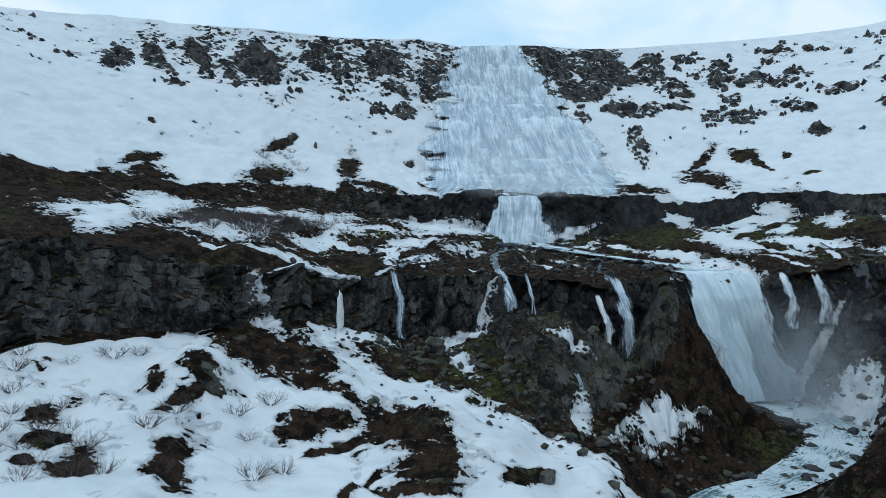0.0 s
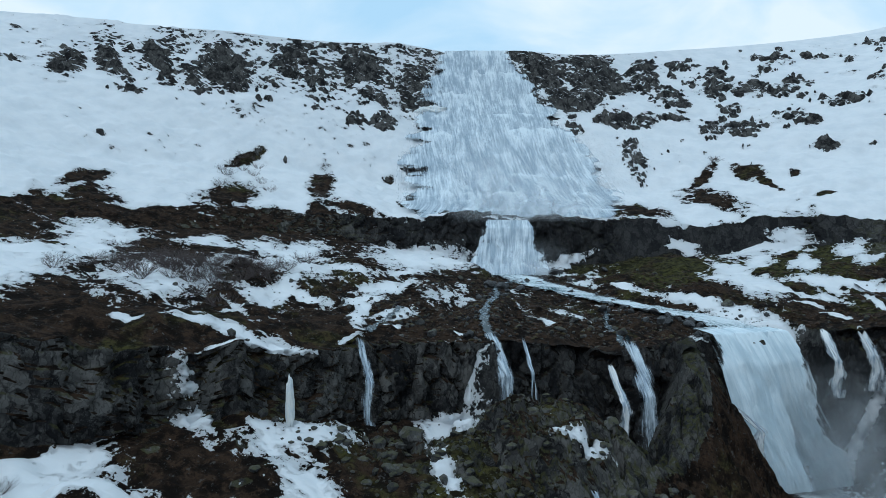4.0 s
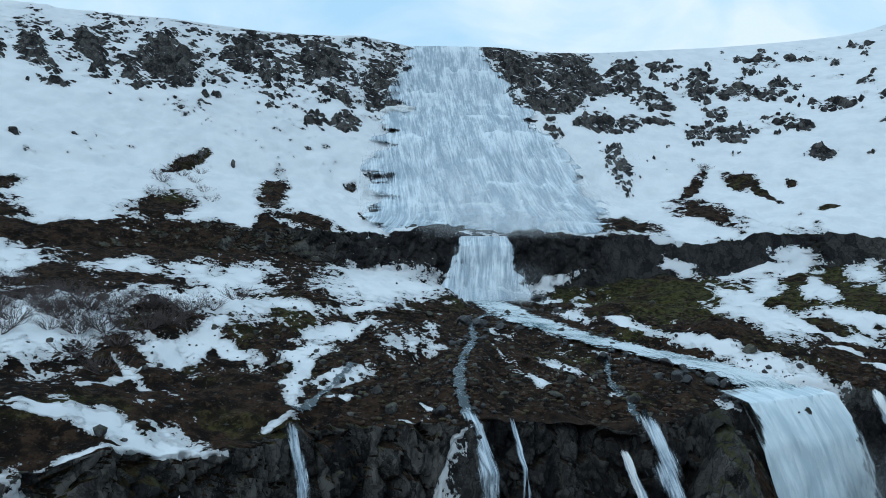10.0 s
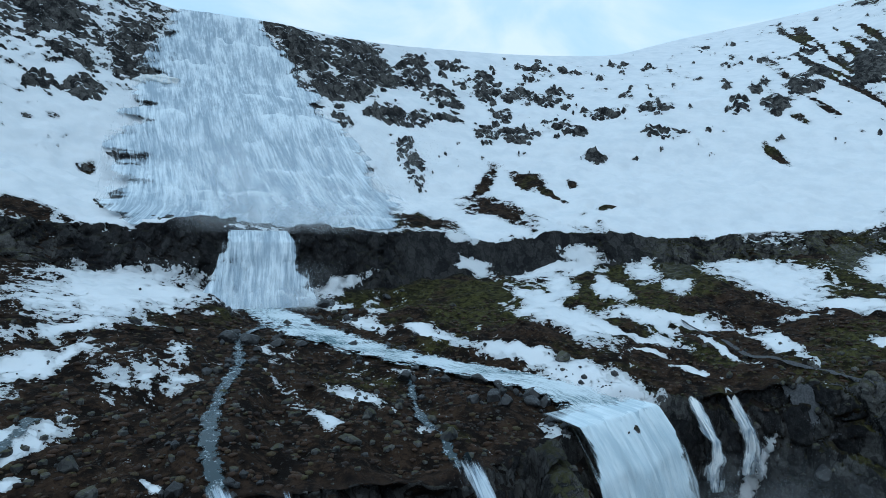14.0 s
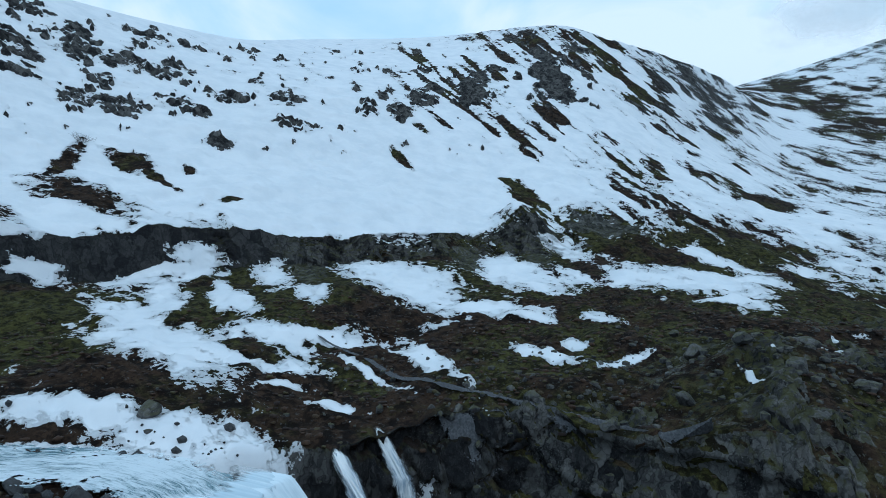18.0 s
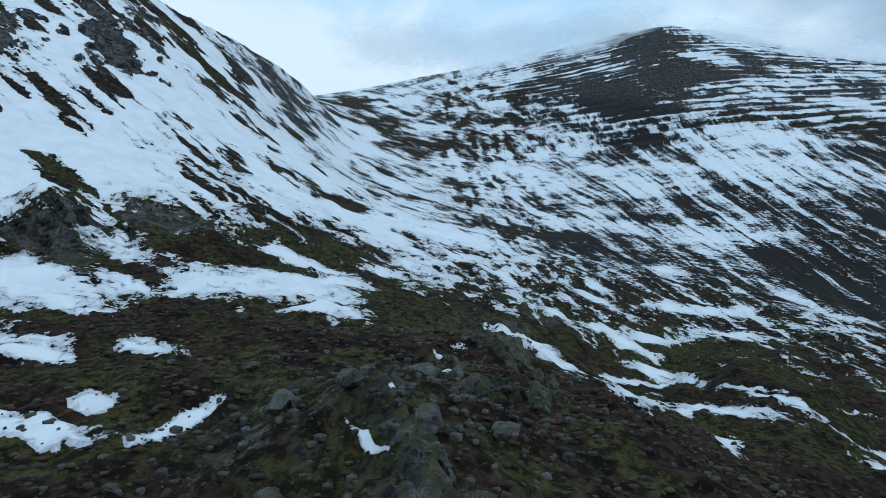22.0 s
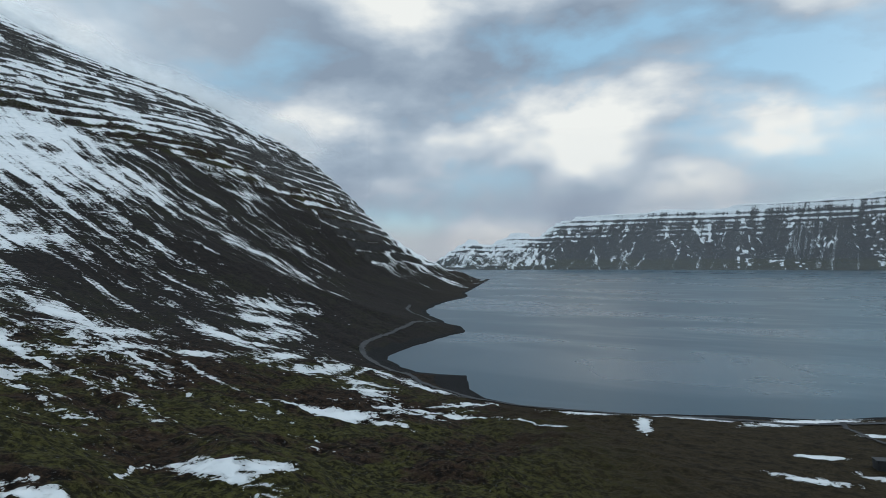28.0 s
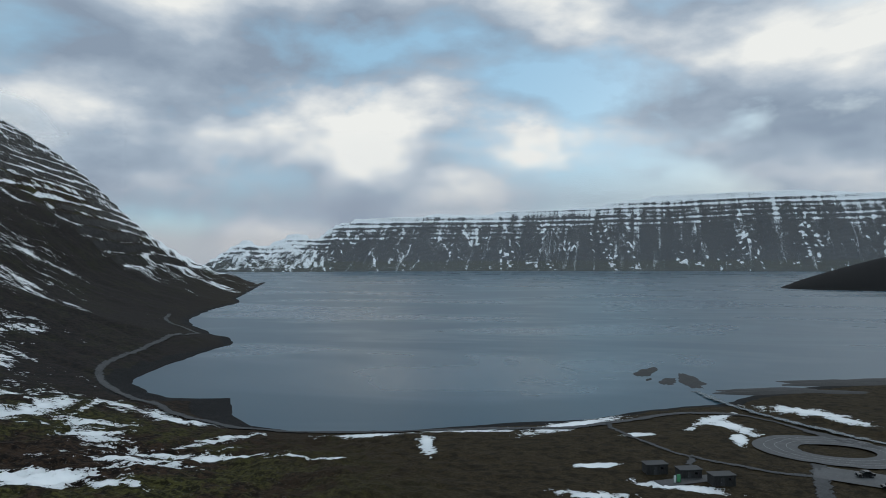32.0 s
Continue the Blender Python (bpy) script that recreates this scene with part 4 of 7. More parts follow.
def wet_rock_material():
    g = Graph("wet_basalt")
    mid, fine = g.noise(0.7, 6, 0.65), g.noise(0.12, 4, 0.7)
    c = g.mix(g.step(mid, 0.35, 0.7), (0.012, 0.012, 0.013), (0.045, 0.044, 0.045))
    return g.done(c, g.math("MULTIPLY_ADD", fine, 0.3, 0.25), g.bump(g.math("ADD", mid, g.math("MULTIPLY", fine, 0.3)), 0.8, 0.2))


def snow_material():
    g = Graph("old_snow")
    n = g.noise(1.5, 6, 0.6)
    c = g.mix(g.step(n, 0.35, 0.7), (0.80, 0.82, 0.84), (0.66, 0.69, 0.72))
    return g.done(c, 0.65, g.bump(n, 0.4, 0.3))


def sea_material():
    g = Graph("sea")
    wide, swell, chop = g.noise(420, 4, 0.6, g.scaled(g.pos, (1.0, 2.6, 1.0)), 0.6), g.noise(7, 4, 0.6, g.scaled(g.pos, (1.0, 1.6, 1.0))), g.noise(1.3, 4, 0.6)
    calm = g.step(wide, 0.44, 0.6)
    n = g.bump(g.math("ADD", g.math("MULTIPLY", swell, 0.6), g.math("MULTIPLY", chop, 0.16)), 0.03, 0.6)
    c = g.mix(calm, (0.012, 0.050, 0.080), (0.016, 0.056, 0.088))
    return g.done(c, g.math("MULTIPLY_ADD", calm, -0.08, 0.34), n, IOR=1.333)


EARTH, BASALT, WET, SNOW, SEA = earth_material(), rock_material(), wet_rock_material(), snow_material(), sea_material()

# ---- the ground sheet ----
def ground_sheet():
    az = np.concatenate([np.arange(-130, -60, 0.36), np.arange(-60, 212.01, 0.215), np.arange(214, 229.5, 2.5)])
    az_w = az
    rs, zs = [np.full(az.shape, 2.0)], [np.full(az.shape, 7.0)]
    for table in LEVELS:
        r, z = level(table, az_w)
        rs.append(r), zs.append(z)
    R, Z, V = [], [], []
    for k, n in enumerate(ROWS):
        for i in range(n):
            u = i / n
            R.append(rs[k] * (rs[k + 1] / rs[k]) ** u if k in (2, 6, 7, 8, 9) else rs[k] + (rs[k + 1] - rs[k]) * u)
            w = (R[-1] - rs[k]) / (rs[k + 1] - rs[k])
            Z.append(zs[k] + (zs[k + 1] - zs[k]) * w)
            V.append(k + w)
    for r in (rs[-1], np.full(az.shape, 4960.0)):
        R.append(r), Z.append(zs[-1]), V.append(np.full(az.shape, 10.0))
    R[0] = np.full(az.shape, 0.05)
    R, Z, V = np.array(R), np.array(Z), np.array(V)
    th = np.radians(az)[None, :]
    return CX + R * np.sin(th), CY + R * np.cos(th), Z, R, V, np.repeat(az_w[None], R.shape[0], 0)


def patches(table, az, v, rag):
    """How far inside the patches of a table a place lies: 1 in the middle, 0 at the edge."""
    best = np.full(az.shape, -1.0)
    for a, b, ax, av, bx, bv in table:
        det = ax * bv - av * bx
        reach_a, reach_v = 1.6 * (abs(ax) + abs(bx)), 1.6 * (abs(av) + abs(bv))
        near = (np.abs(az - a) < reach_a) & (np.abs(v - b) < reach_v)
        da, dv = az[near] - a, v[near] - b
        p, q = (da * bv - dv * bx) / det, (ax * dv - av * da) / det
        best[near] = np.maximum(best[near], 1 - np.hypot(p, q) + 0.45 * rag[near])
    return best


def region(v, stops):
    return np.interp(v, [s[0] for s in stops], [s[1] for s in stops])


def build_ground():
    X, Y, Z, R, V, AZ = ground_sheet()
    first = np.concatenate([[0], np.cumsum(ROWS)])
    cols = lambda lo, hi: slice(int(np.searchsorted(az_all, lo)), int(np.searchsorted(az_all, hi)))
    az_all = AZ[0]

    def part_of(rows, columns, fn, rest=0.0):
        """fn on a stretch of the sheet alone."""
        out = np.full(X.shape, rest)
        at = (slice(first[rows[0]], first[rows[1]]), cols(*columns))
        out[at] = fn(*(a[at] for a in (X, Y, Z, R, V, AZ)))
        return out

    land = part_of((2, 9), (105, 300), lambda x, y, *_: side_of(SHORE, x, y)[0], 500.0)
    # the eastern slopes are hollow curves, without folds
    side = cols(62, 300)
    zone = slice(first[3], first[7] + 70)
    zz, k = Z[zone, side], np.exp(-0.5 * (np.arange(-60, 61) / 24) ** 2)
    pad = np.pad(zz, ((60, 60), (0, 0)), mode="reflect", reflect_type="odd")
    soft = sum(w * pad[i:i + zz.shape[0]] for i, w in enumerate(k / k.sum()))
    keep = ramp(AZ[zone, side], 62, 76) * ramp(V[zone, side], 7.6, 7.3)
    Z[zone, side] = zz + (soft - zz) * keep
    side, zone = cols(104, 300), slice(first[6], first[8])
    zz, k = Z[zone, side], np.exp(-0.5 * (np.arange(-110, 111) / 44) ** 2)
    pad = np.pad(zz, ((110, 110), (0, 0)), mode="reflect", reflect_type="odd")
    soft = sum(w * pad[i:i + zz.shape[0]] for i, w in enumerate(k / k.sum()))
    Z[zone, side] = zz + (soft - zz) * ramp(AZ[zone, side], 105, 118) * ramp(V[zone, side], 6.15, 6.6) * ramp(V[zone, side], 7.97, 7.75)
    Z = shape(X, Y, Z)
    east, mount, south = ramp(AZ, 44, 62), ramp(AZ, 90, 104), ramp(AZ, 146, 164)
    rag = fbm(X / 11, Y / 11, 21, 4, 0.6) * 0.6 + fbm(AZ * 1.7, V * 24, 22, 3) * 0.5
    # fall lines of the eastern slopes: they swing down from north to south, steep on the hill and on the mountain, flat over the valley floor
    fine = np.arange(40, 301, 0.25)
    pitch = np.interp(fine, [40, 50, 70, 78, 84, 92, 99, 106, 114, 125, 138, 150], [0.85, 0.85, 0.75, 0.55, 0.33, 0.27, 0.4, 0.85, 0.95, 0.80, 0.62, 0.5])
    turn = np.interp(AZ, fine, np.cumsum(pitch) * 0.25)
    rise = np.degrees(np.arctan2(Z - 57.0, np.maximum(R, 1.0)))
    fall_u = rise + turn + 0.35 * fbm(AZ * 0.22, rise * 0.4, 31, 3)
    fall_v = AZ.copy()
    cross_m, mount_cols = X * 0.36 - Y * 0.933, cols(89, 166)
    streak = np.zeros(X.shape)
    a = np.s_[:, cols(43, 166)]
    streak[a] = fbm(fall_u[a] / 0.62, fall_v[a] / (2.6 + 3.4 * mount[a]), 32, 4, 0.62)
    # crags
    crag = np.maximum(np.maximum(patches(CRAGS_WEST, AZ, V, rag), patches(CRAGS_EAST, AZ, V, rag)), patches(CRAGS_FAR_EAST[:8] + CRAGS_FAR_EAST[13:], AZ, V, rag))
    # couloirs of snow between the buttresses
    couloir = ramp(fbm(AZ * 0.75 + 0.6 * fbm(AZ * 0.3, V * 5, 43, 2), V * 1.6, 44, 4, 0.55), 0.12, 0.5) * (V > 5)
    west = ramp(AZ, -3, -8)
    crag = crag - west * (0.12 + 0.55 * couloir) + 0.07 * (1 - west) * (V > 5)
    loose = part_of((5, 7), (-140, 67), lambda x, y, z, r, v, az: fbm(az * 0.9, v * 9, 41, 4, 0.62) * 1.1 - 0.46 - 0.12 * ramp(az, -6, -10) + 0.14 * ramp(az, 9, 16) * ramp(az, 58, 50) - 0.25 * ramp(v, 6.6, 6.95) - 0.5 * ramp(v, 5.95, 5.75), -1.0)
    crag = np.maximum(crag, loose)
    falls = patches(FALL_BED, AZ, V, rag * 0.3)
    crag = np.where(falls > -0.12, np.minimum(crag, -0.3 - falls), crag)
    rough = ramp(crag, -0.1, 0.35)

    def split(x, y, z, r, v, az):
        d1, d2, own = cells(az * r / 57.3 / 6.5, v * 11, 51)
        own2 = cells(az * r / 57.3 / 2.2, v * 30, 52)[2]
        return (own - 0.4) + 0.5 * (own2 - 0.5) - 0.5 * ramp(d2 - d1, 0.18, 0.0)

    Z = Z + np.where(V > 5, rough * (0.9 + 3.0 * part_of((5, 7), (-140, 80), split)) * ramp(V, 6.98, 6.8), 0)
    # steep rock walls: blocks pushed in and out
    for band, least, push in ((1, 7.0, 2.6), (3, 8.0, 1.5)):
        at = (slice(first[band] - 1, first[band + 1] + 1), cols(-140, 74))
        z, az, v = Z[at], AZ[at], V[at]
        arc = az * R[at] / 57.3
        h = level(LEVELS[band], az[0])[1] - level(LEVELS[band - 1], az[0])[1]
        wall = (ramp(h, least * 0.6, least) * (1 - ramp(az[0], 62, 72)) * (1 - ramp(az[0], 6, 9) * ramp(az[0], 29, 26)) * (ramp(az[0], -34, -24) * np.maximum(ramp(vnoise(az[0] * 0.22, az[0] * 0, 59), 0.25, 0.55), ramp(az[0], 16, 12)) if band == 3 else 1.0))[None, :] * ramp(v, band - 0.02, band + 0.06) * ramp(v, band + 1.02, band + 0.98)
        a1, a2, n1 = cells(arc / 3.4 + 0.3 * fbm(arc / 5, z / 5, 60, 2), z / 5.2, 61)
        b1, b2, n2 = cells(arc / 1.3, z / 1.9, 62)
        out = push * (n1 - 0.5) + 0.9 * (n2 - 0.5) + (2.2 if band == 1 else 1.0) * fbm(arc / 16, z / 30, 63, 3) - 1.1 * ramp(a2 - a1, 0.16, 0.0) - 0.35 * ramp(b2 - b1, 0.16, 0.0)
        X[at] -= np.sin(np.radians(az)) * out * wall
        Y[at] -= np.cos(np.radians(az)) * out * wall
        Z[at] += wall * 0.9 * (n1 - 0.5)
    # broken rock in the gorge
    def rubble(x, y, z, r, v, az):
        a1, a2, n1 = cells(x / 5.5 + 0.4 * fbm(x / 6, y / 6, 64, 2), y / 5.5, 65)
        b1, b2, n2 = cells(x / 2.0, y / 2.0, 66)
        c1, c2, n3 = cells(x / 0.85, y / 0.85, 67)
        return 2.8 * (n1 - 0.45) + 1.3 * (n2 - 0.5) + 0.5 * (n3 - 0.5) - 0.9 * ramp(a2 - a1, 0.2, 0.0) - 0.4 * ramp(b2 - b1, 0.18, 0.0)
    craggy = part_of((0, 1), (-140, 60), rubble) * ramp(V, 0.1, 0.3) * ramp(V, 1.0, 0.9) * (0.25 + 0.75 * ramp(AZ, -62, -46))
    # hummocks and gullies
    near = ramp(R, 460, 240)
    dry = ramp(land, 2, 25)
    river = part_of((0, 4), (-140, 300), lambda x, y, *_: np.minimum(np.minimum(np.abs(side_of([p[:2] for p in RIVER_TOP], x, y)[0]), np.abs(side_of([p[:2] for p in RIVER_LOW], x, y)[0])), np.abs(side_of([p[:2] for p in SIDE_STREAM], x, y)[0]) + 3), 99.0)
    calm = ramp(river, 5, 11) * dry * (1 - 0.8 * ramp(falls, -0.1, 0.1) * (V > 3.9))
    flat = 1 - 0.75 * ramp(AZ, 150, 165) * (V < 6)
    Z = Z + craggy * calm
    Z = Z + near * calm * flat * part_of((0, 7), (-140, 300), lambda x, y, *_: 1.5 * fbm(x / 22, y / 22, 71, 3) + 0.8 * fbm(x / 6, y / 6, 72, 3) + 0.3 * fbm(x / 1.7, y / 1.7, 73, 2))
    ridged = 1 - np.abs(streak) * 1.6
    Z = Z + east * ramp(R, 150, 420) * dry * (1 - south) * (1 - 0.7 * ramp(R, 700, 1200)) * (streak * 0.8 + 0.5 * ridged)
    # lava beds on the mountains: steps in the height
    beds = mount * ramp(R, 900, 1300) * dry * ramp(V, 6.6, 7.3)
    tilt = Z + 9 * fbm(X / 240, Y / 240, 81, 3)
    Z = Z - beds * 4.2 * np.sin(tilt * 2 * np.pi / 25) * (0.5 + vnoise(cross_m / 120, tilt / 60, 82))
    across = (V > 9.0) & (AZ > 140)
    rib = part_of((9, 10), (140, 300), lambda x, y, z, r, v, az: fbm(az * 1.1 + v * 1.5, v * 1.1, 83, 4, 0.6))
    Z = np.where(across, Z + rib * 45 * ramp(V, 9.0, 9.3) * ramp(V, 9.9, 9.5) - 7 * np.sin(Z * 2 * np.pi / 46) * ramp(V, 9.4, 9.7), Z)
    bare = np.maximum(patches(OUTCROPS, AZ, V, rag), patches(OUTCROPS_NEAR, AZ, V, rag))
    Z = Z + ramp(bare, -0.1, 0.3) * (0.5 + 0.55 * part_of((0, 4), (30, 140), rubble))
    # slope
    def d(a, axis):
        return np.gradient(a, axis=axis)
    nx = d(Y, 0) * d(Z, 1) - d(Z, 0) * d(Y, 1)
    ny = d(Z, 0) * d(X, 1) - d(X, 0) * d(Z, 1)
    nz = d(X, 0) * d(Y, 1) - d(Y, 0) * d(X, 1)
    up = np.abs(nz) / np.maximum(np.sqrt(nx * nx + ny * ny + nz * nz), 1e-9)
    steep = ramp(up, 0.74, 0.52)
    # how much snow lies: north, east, mountain, south
    Vw = V + np.where((V > 3.2) & (V < 5), 0.3 * fbm(AZ * 0.33, V * 0.6, 90, 4) * ramp(V, 3.2, 3.6) * ramp(V, 5, 4.6), 0)
    b_n = region(Vw, [(0, -0.5), (0.95, -0.5), (1, -0.6), (2, -0.6), (2.1, -0.46), (2.9, -0.42), (3, -0.42), (3.95, -0.42), (4.06, 0.2), (4.35, 0.95), (5.6, 0.95), (6, 0.6), (6.9, 0.6), (7, 0.8)])
    b_n = b_n - 0.25 * ramp(AZ, 2, 10) * ramp(V, 1.9, 2.1) * ramp(V, 3.6, 3.0)
    b_n = b_n + ramp(AZ, -60, -72) * ramp(AZ, -126, -106) * np.where(V < 0.97, 1.15, 0)
    b_e = region(V, [(0, -0.9), (2, -0.9), (2.6, -0.75), (3, -0.5), (3.5, -0.15), (4, 0.0), (4.5, 0.25), (5.2, 0.36), (6, 0.2), (6.8, 0.15), (7.1, 0.05), (7.5, 0.02), (8, 0.25), (9, 0.3)])
    b_m = region(V, [(0, -0.9), (2, -0.9), (2.8, -0.7), (3.5, -0.5), (4.5, -0.34), (5.2, -0.16), (5.9, -0.10), (6.4, -0.06), (6.9, -0.10), (7.2, -0.12), (7.5, -0.06), (7.7, 0.02), (7.88, 0.2), (8, 0.5), (9, 0.4)])
    b_m = b_m + 0.34 * ramp(AZ, 110, 98) * ramp(V, 5.7, 6.1) * ramp(V, 7.3, 7.0) + 0.14 * ramp(AZ, 104, 109) * ramp(AZ, 124, 117) * ramp(V, 6.2, 6.6) * ramp(V, 7.3, 7.0)
    b_m = b_m - 0.14 * ramp(AZ, 116, 130) * ramp(V, 7.5, 7.1) - 0.3 * ramp(AZ, 112, 128) * ramp(V, 6.4, 5.4) - 0.4 * ramp(AZ, 134, 146) * ramp(V, 7.3, 7.0)
    # the bare cliff under the summit and the dark spur beside it
    cliff = patches([(110.6, 7.80, 3.6, -0.02, 0, 0.22), (106.6, 7.36, 3.0, -0.12, 0.8, 0.14), (112.5, 7.45, 3.0, 0.0, 0, 0.12)], AZ, V, rag)
    b_m = np.where(cliff > -0.3, b_m - 0.75 * ramp(cliff, -0.15, 0.25), b_m)
    b_m = b_m + 0.10 * ramp(AZ, 112, 122) * ramp(AZ, 146, 136) * ramp(V, 2.2, 3.0) * ramp(V, 6.0, 5.4) - 0.24 * ramp(AZ, 126, 136) * ramp(V, 2.0, 2.6) * ramp(V, 6.8, 6.2)
    b_s = region(V, [(0, -1.1), (9, -1.1), (9.03, -0.42), (9.5, -0.40), (9.8, -0.25), (9.93, 0.15), (10, 0.5)])
    b_s = b_s + 0.30 * ramp(AZ, 162.6, 160.8) * (V > 9.1)
    bias = ((b_n * (1 - east) + b_e * east) * (1 - mount) + b_m * mount) * (1 - south) + b_s * south
    bias = bias + 0.12 * ramp(AZ, 114, 119) * ramp(AZ, 138, 131) * ramp(V, 5.8, 6.2) * ramp(V, 7.2, 6.9) - 0.06 * ramp(AZ, 78, 84) * ramp(AZ, 108, 100) * ramp(V, 5.6, 6.0) * (V < 8) + 0.16 * ramp(AZ, 112, 118) * ramp(V, 7.6, 7.8) * (V < 8.1) * (1 - south) + 0.12 * ramp(AZ, 56, 62) * ramp(AZ, 92, 82) * ramp(V, 4.6, 5.2) * ramp(V, 7.2, 6.9)
    bias = bias + 0.75 * ramp(AZ, 6, 12) * ramp(AZ, 58, 46) * ramp(V, 3.97, 4.03) * ramp(V, 4.6, 4.25)
    bias = bias - 0.12 * ramp(AZ, 82, 88) * ramp(AZ, 108, 102) * ramp(V, 3.2, 3.8) * ramp(V, 6.2, 5.7)
    iso = fbm(X / 16, Y / 16, 91, 4, 0.6) * 0.42 + fbm(AZ * 1.3, V * 14, 92, 3) * 0.2
    lines = streak * 0.75 + 0.18 * rag
    ledge = np.zeros(X.shape)
    a = np.s_[first[5]:, mount_cols]
    ledge[a] = (fbm(tilt[a] / 9, cross_m[a] / 70, 95, 4, 0.6) * 0.35 + 0.3 * fbm(cross_m[a] / 26, tilt[a] / 40, 96, 3)) * beds[a]
    def gullies(x, y, z, r, v, az):
        warp = 0.9 * fbm(az * 0.35, v * 2.0, 98, 3)
        n = fbm(az * 1.7 + v * 3.2 + warp, v * 1.0, 97, 4, 0.6)
        lines = ramp(np.abs(n), 0.10, 0.0) * ramp(fbm(az * 0.5, v * 2, 99, 2), -0.5, 0.3)
        return 0.95 * lines * ramp(v, 9.9, 9.7) + 0.2 * np.sin(z * 2 * np.pi / 46) * ramp(v, 9.4, 9.65) + 0.12 * fbm(az * 3, v * 14, 100, 3)
    flank_wide = ramp(AZ, 44, 52) * ramp(AZ, 84, 76) * ramp(V, 4.9, 5.6) * ramp(V, 7.2, 7.0)
    dash = part_of((4, 8), (42, 86), lambda x, y, z, r, v, az: ramp(fbm((np.degrees(np.arctan2(z - 57, r)) + 0.78 * az) / 0.75, az / 2.4, 45, 4, 0.62), 0.08, 0.36) * ramp(fbm(x / 60, y / 60, 46, 2), -0.35, 0.15))
    flank = ramp(AZ, 58, 63) * ramp(AZ, 84, 78) * ramp(V, 5.0, 5.6) * ramp(V, 7.2, 6.95)
    apron = ramp(AZ, 42, 48) * ramp(AZ, 72, 60) * ramp(V, 3.8, 4.1) * ramp(V, 5.2, 4.7)
    broken = ramp(AZ, 36, 42) * ramp(AZ, 74, 64) * ramp(V, 2.75, 3.0) * ramp(V, 4.1, 3.9)
    apron = apron + broken * (0.3 + 0.5 * fbm(AZ * 0.35, V * 0.8, 93, 3)) + 0.5 * broken * steep
    far_lines = part_of((9, 10), (140, 300), gullies)
    field = bias + iso * (1 - 0.5 * east) + 0.3 * east * fbm(X / 90, Y / 90, 94, 3) + 0.62 * lines * east * (1 - 0.6 * beds) * (1 - south) + ledge + far_lines - 0.9 * steep * (1 - south * 0.6) * (1 - 0.75 * flank) + 0.10 * flank - 1.1 * dash * flank_wide + 0.55 * apron
    for tables, grow in (((SNOW_TERRACE_FAR, SNOW_TERRACE_WEST, SNOW_TERRACE, SNOW_TERRACE_EAST, SNOW_HEATH), -0.04), ((SNOW_CANYON, SNOW_GORGE), 0.06), ((SNOW_MOOR, SNOW_LANDING), 0.04), ((SNOW_RIVER, SNOW_BANK), 0.08), ((SNOW_RIM, SNOW_SHELF), 0.19),
                         ((SNOW_GLEN,), -0.02), ((SNOW_LEE, SNOW_LOWER), -0.10), ((SNOW_SHORE,), -0.22)):
        p = np.maximum.reduce([patches(table, AZ, V, rag) for table in tables])
        field = np.where(p > -0.6, np.maximum(field, p * 0.62 + grow), field)
    hill = patches(DARK_HILL, AZ, V, rag)
    field = np.where(hill > -0.6, np.minimum(field, -hill * 0.3 + 1.0 * streak), field)
    dark = np.maximum(np.maximum(patches(DARK_SLOPE, AZ, V, rag), patches(LEDGES, AZ, V, rag)), np.maximum(patches(DARK_CANYON + DARK_KNOLL, AZ, V, rag), patches(CRAGS_FAR_EAST[8:13], AZ, V, rag)))
    field = np.where(dark > -0.5, np.minimum(field, -dark * 0.8 - 0.05), field)
    field = field - (1.08 + 0.4 * fbm(AZ * 2.2, V * 30, 47, 3)) * ramp(crag, -0.08, 0.3) * (0.6 + 0.4 * steep) * (V > 5)
    field = np.where(land < 1.0, -1.0, field)
    field = np.where(across, b_s + far_lines, field)
    field = field - 1.5 * ramp(river, 5.5, 3.0)
    field = np.where(falls > 0, -1.2, field)
    rock = np.maximum(steep * 0.95, ramp(crag, -0.2, 0.0) * (V > 5))
    rock = np.maximum(rock, 0.85 * ramp(np.maximum(bare, patches(LEDGES[:3] + LEDGES[5:7] + LEDGES[9:10], AZ, V, rag)), -0.1, 0.25))
    rock = np.maximum(rock, 0.4 * ramp(patches([(64, 2.1, 10, 0.14, 0, 0.2), (84, 2.5, 7, 0.1, 0, 0.25)], AZ, V, rag), 0.0, 0.4))
    rock = np.maximum(rock, ramp(R, 700, 1500) * mount * 0.55 * (1 - south) * ramp(Z, 90, 300))
    rock = np.maximum(rock, 0.85 * ramp(AZ, -30, -20) * ramp(AZ, 66, 58) * ramp(V, 2.96, 3.08) * ramp(V, 4.02, 3.9) * ramp(fbm(AZ * 0.5, V * 1.5, 48, 3), -0.35, -0.05))
    rock = np.where(falls > 0, 1.0, rock)
    fin = side_of([p[:2] for p in FIN], X[:first[2]], Y[:first[2]])[0]
    rock[:first[2]] = np.maximum(rock[:first[2]], ramp(np.abs(fin), 3.6, 2.0) * (Y[:first[2]] < 93))
    rock[:first[1]] = np.where((fin > 2.6)[:first[1]] & (fin < 22)[:first[1]] & (Y[:first[1]] < 86), np.minimum(rock[:first[1]], 0.25), rock[:first[1]])
    rock = np.where(across, 0.75, rock)
    moss = 0.32 + 0.35 * fbm(X / 30, Y / 30, 101, 3) - 0.05 * east * ramp(V, 3.2, 2.3) * (1 - mount) + 0.25 * ramp(V, 2.3, 2.7) * ramp(V, 4.3, 4.0) * ramp(AZ, -5, 15) - 0.2 * ramp(AZ, 10, -10)
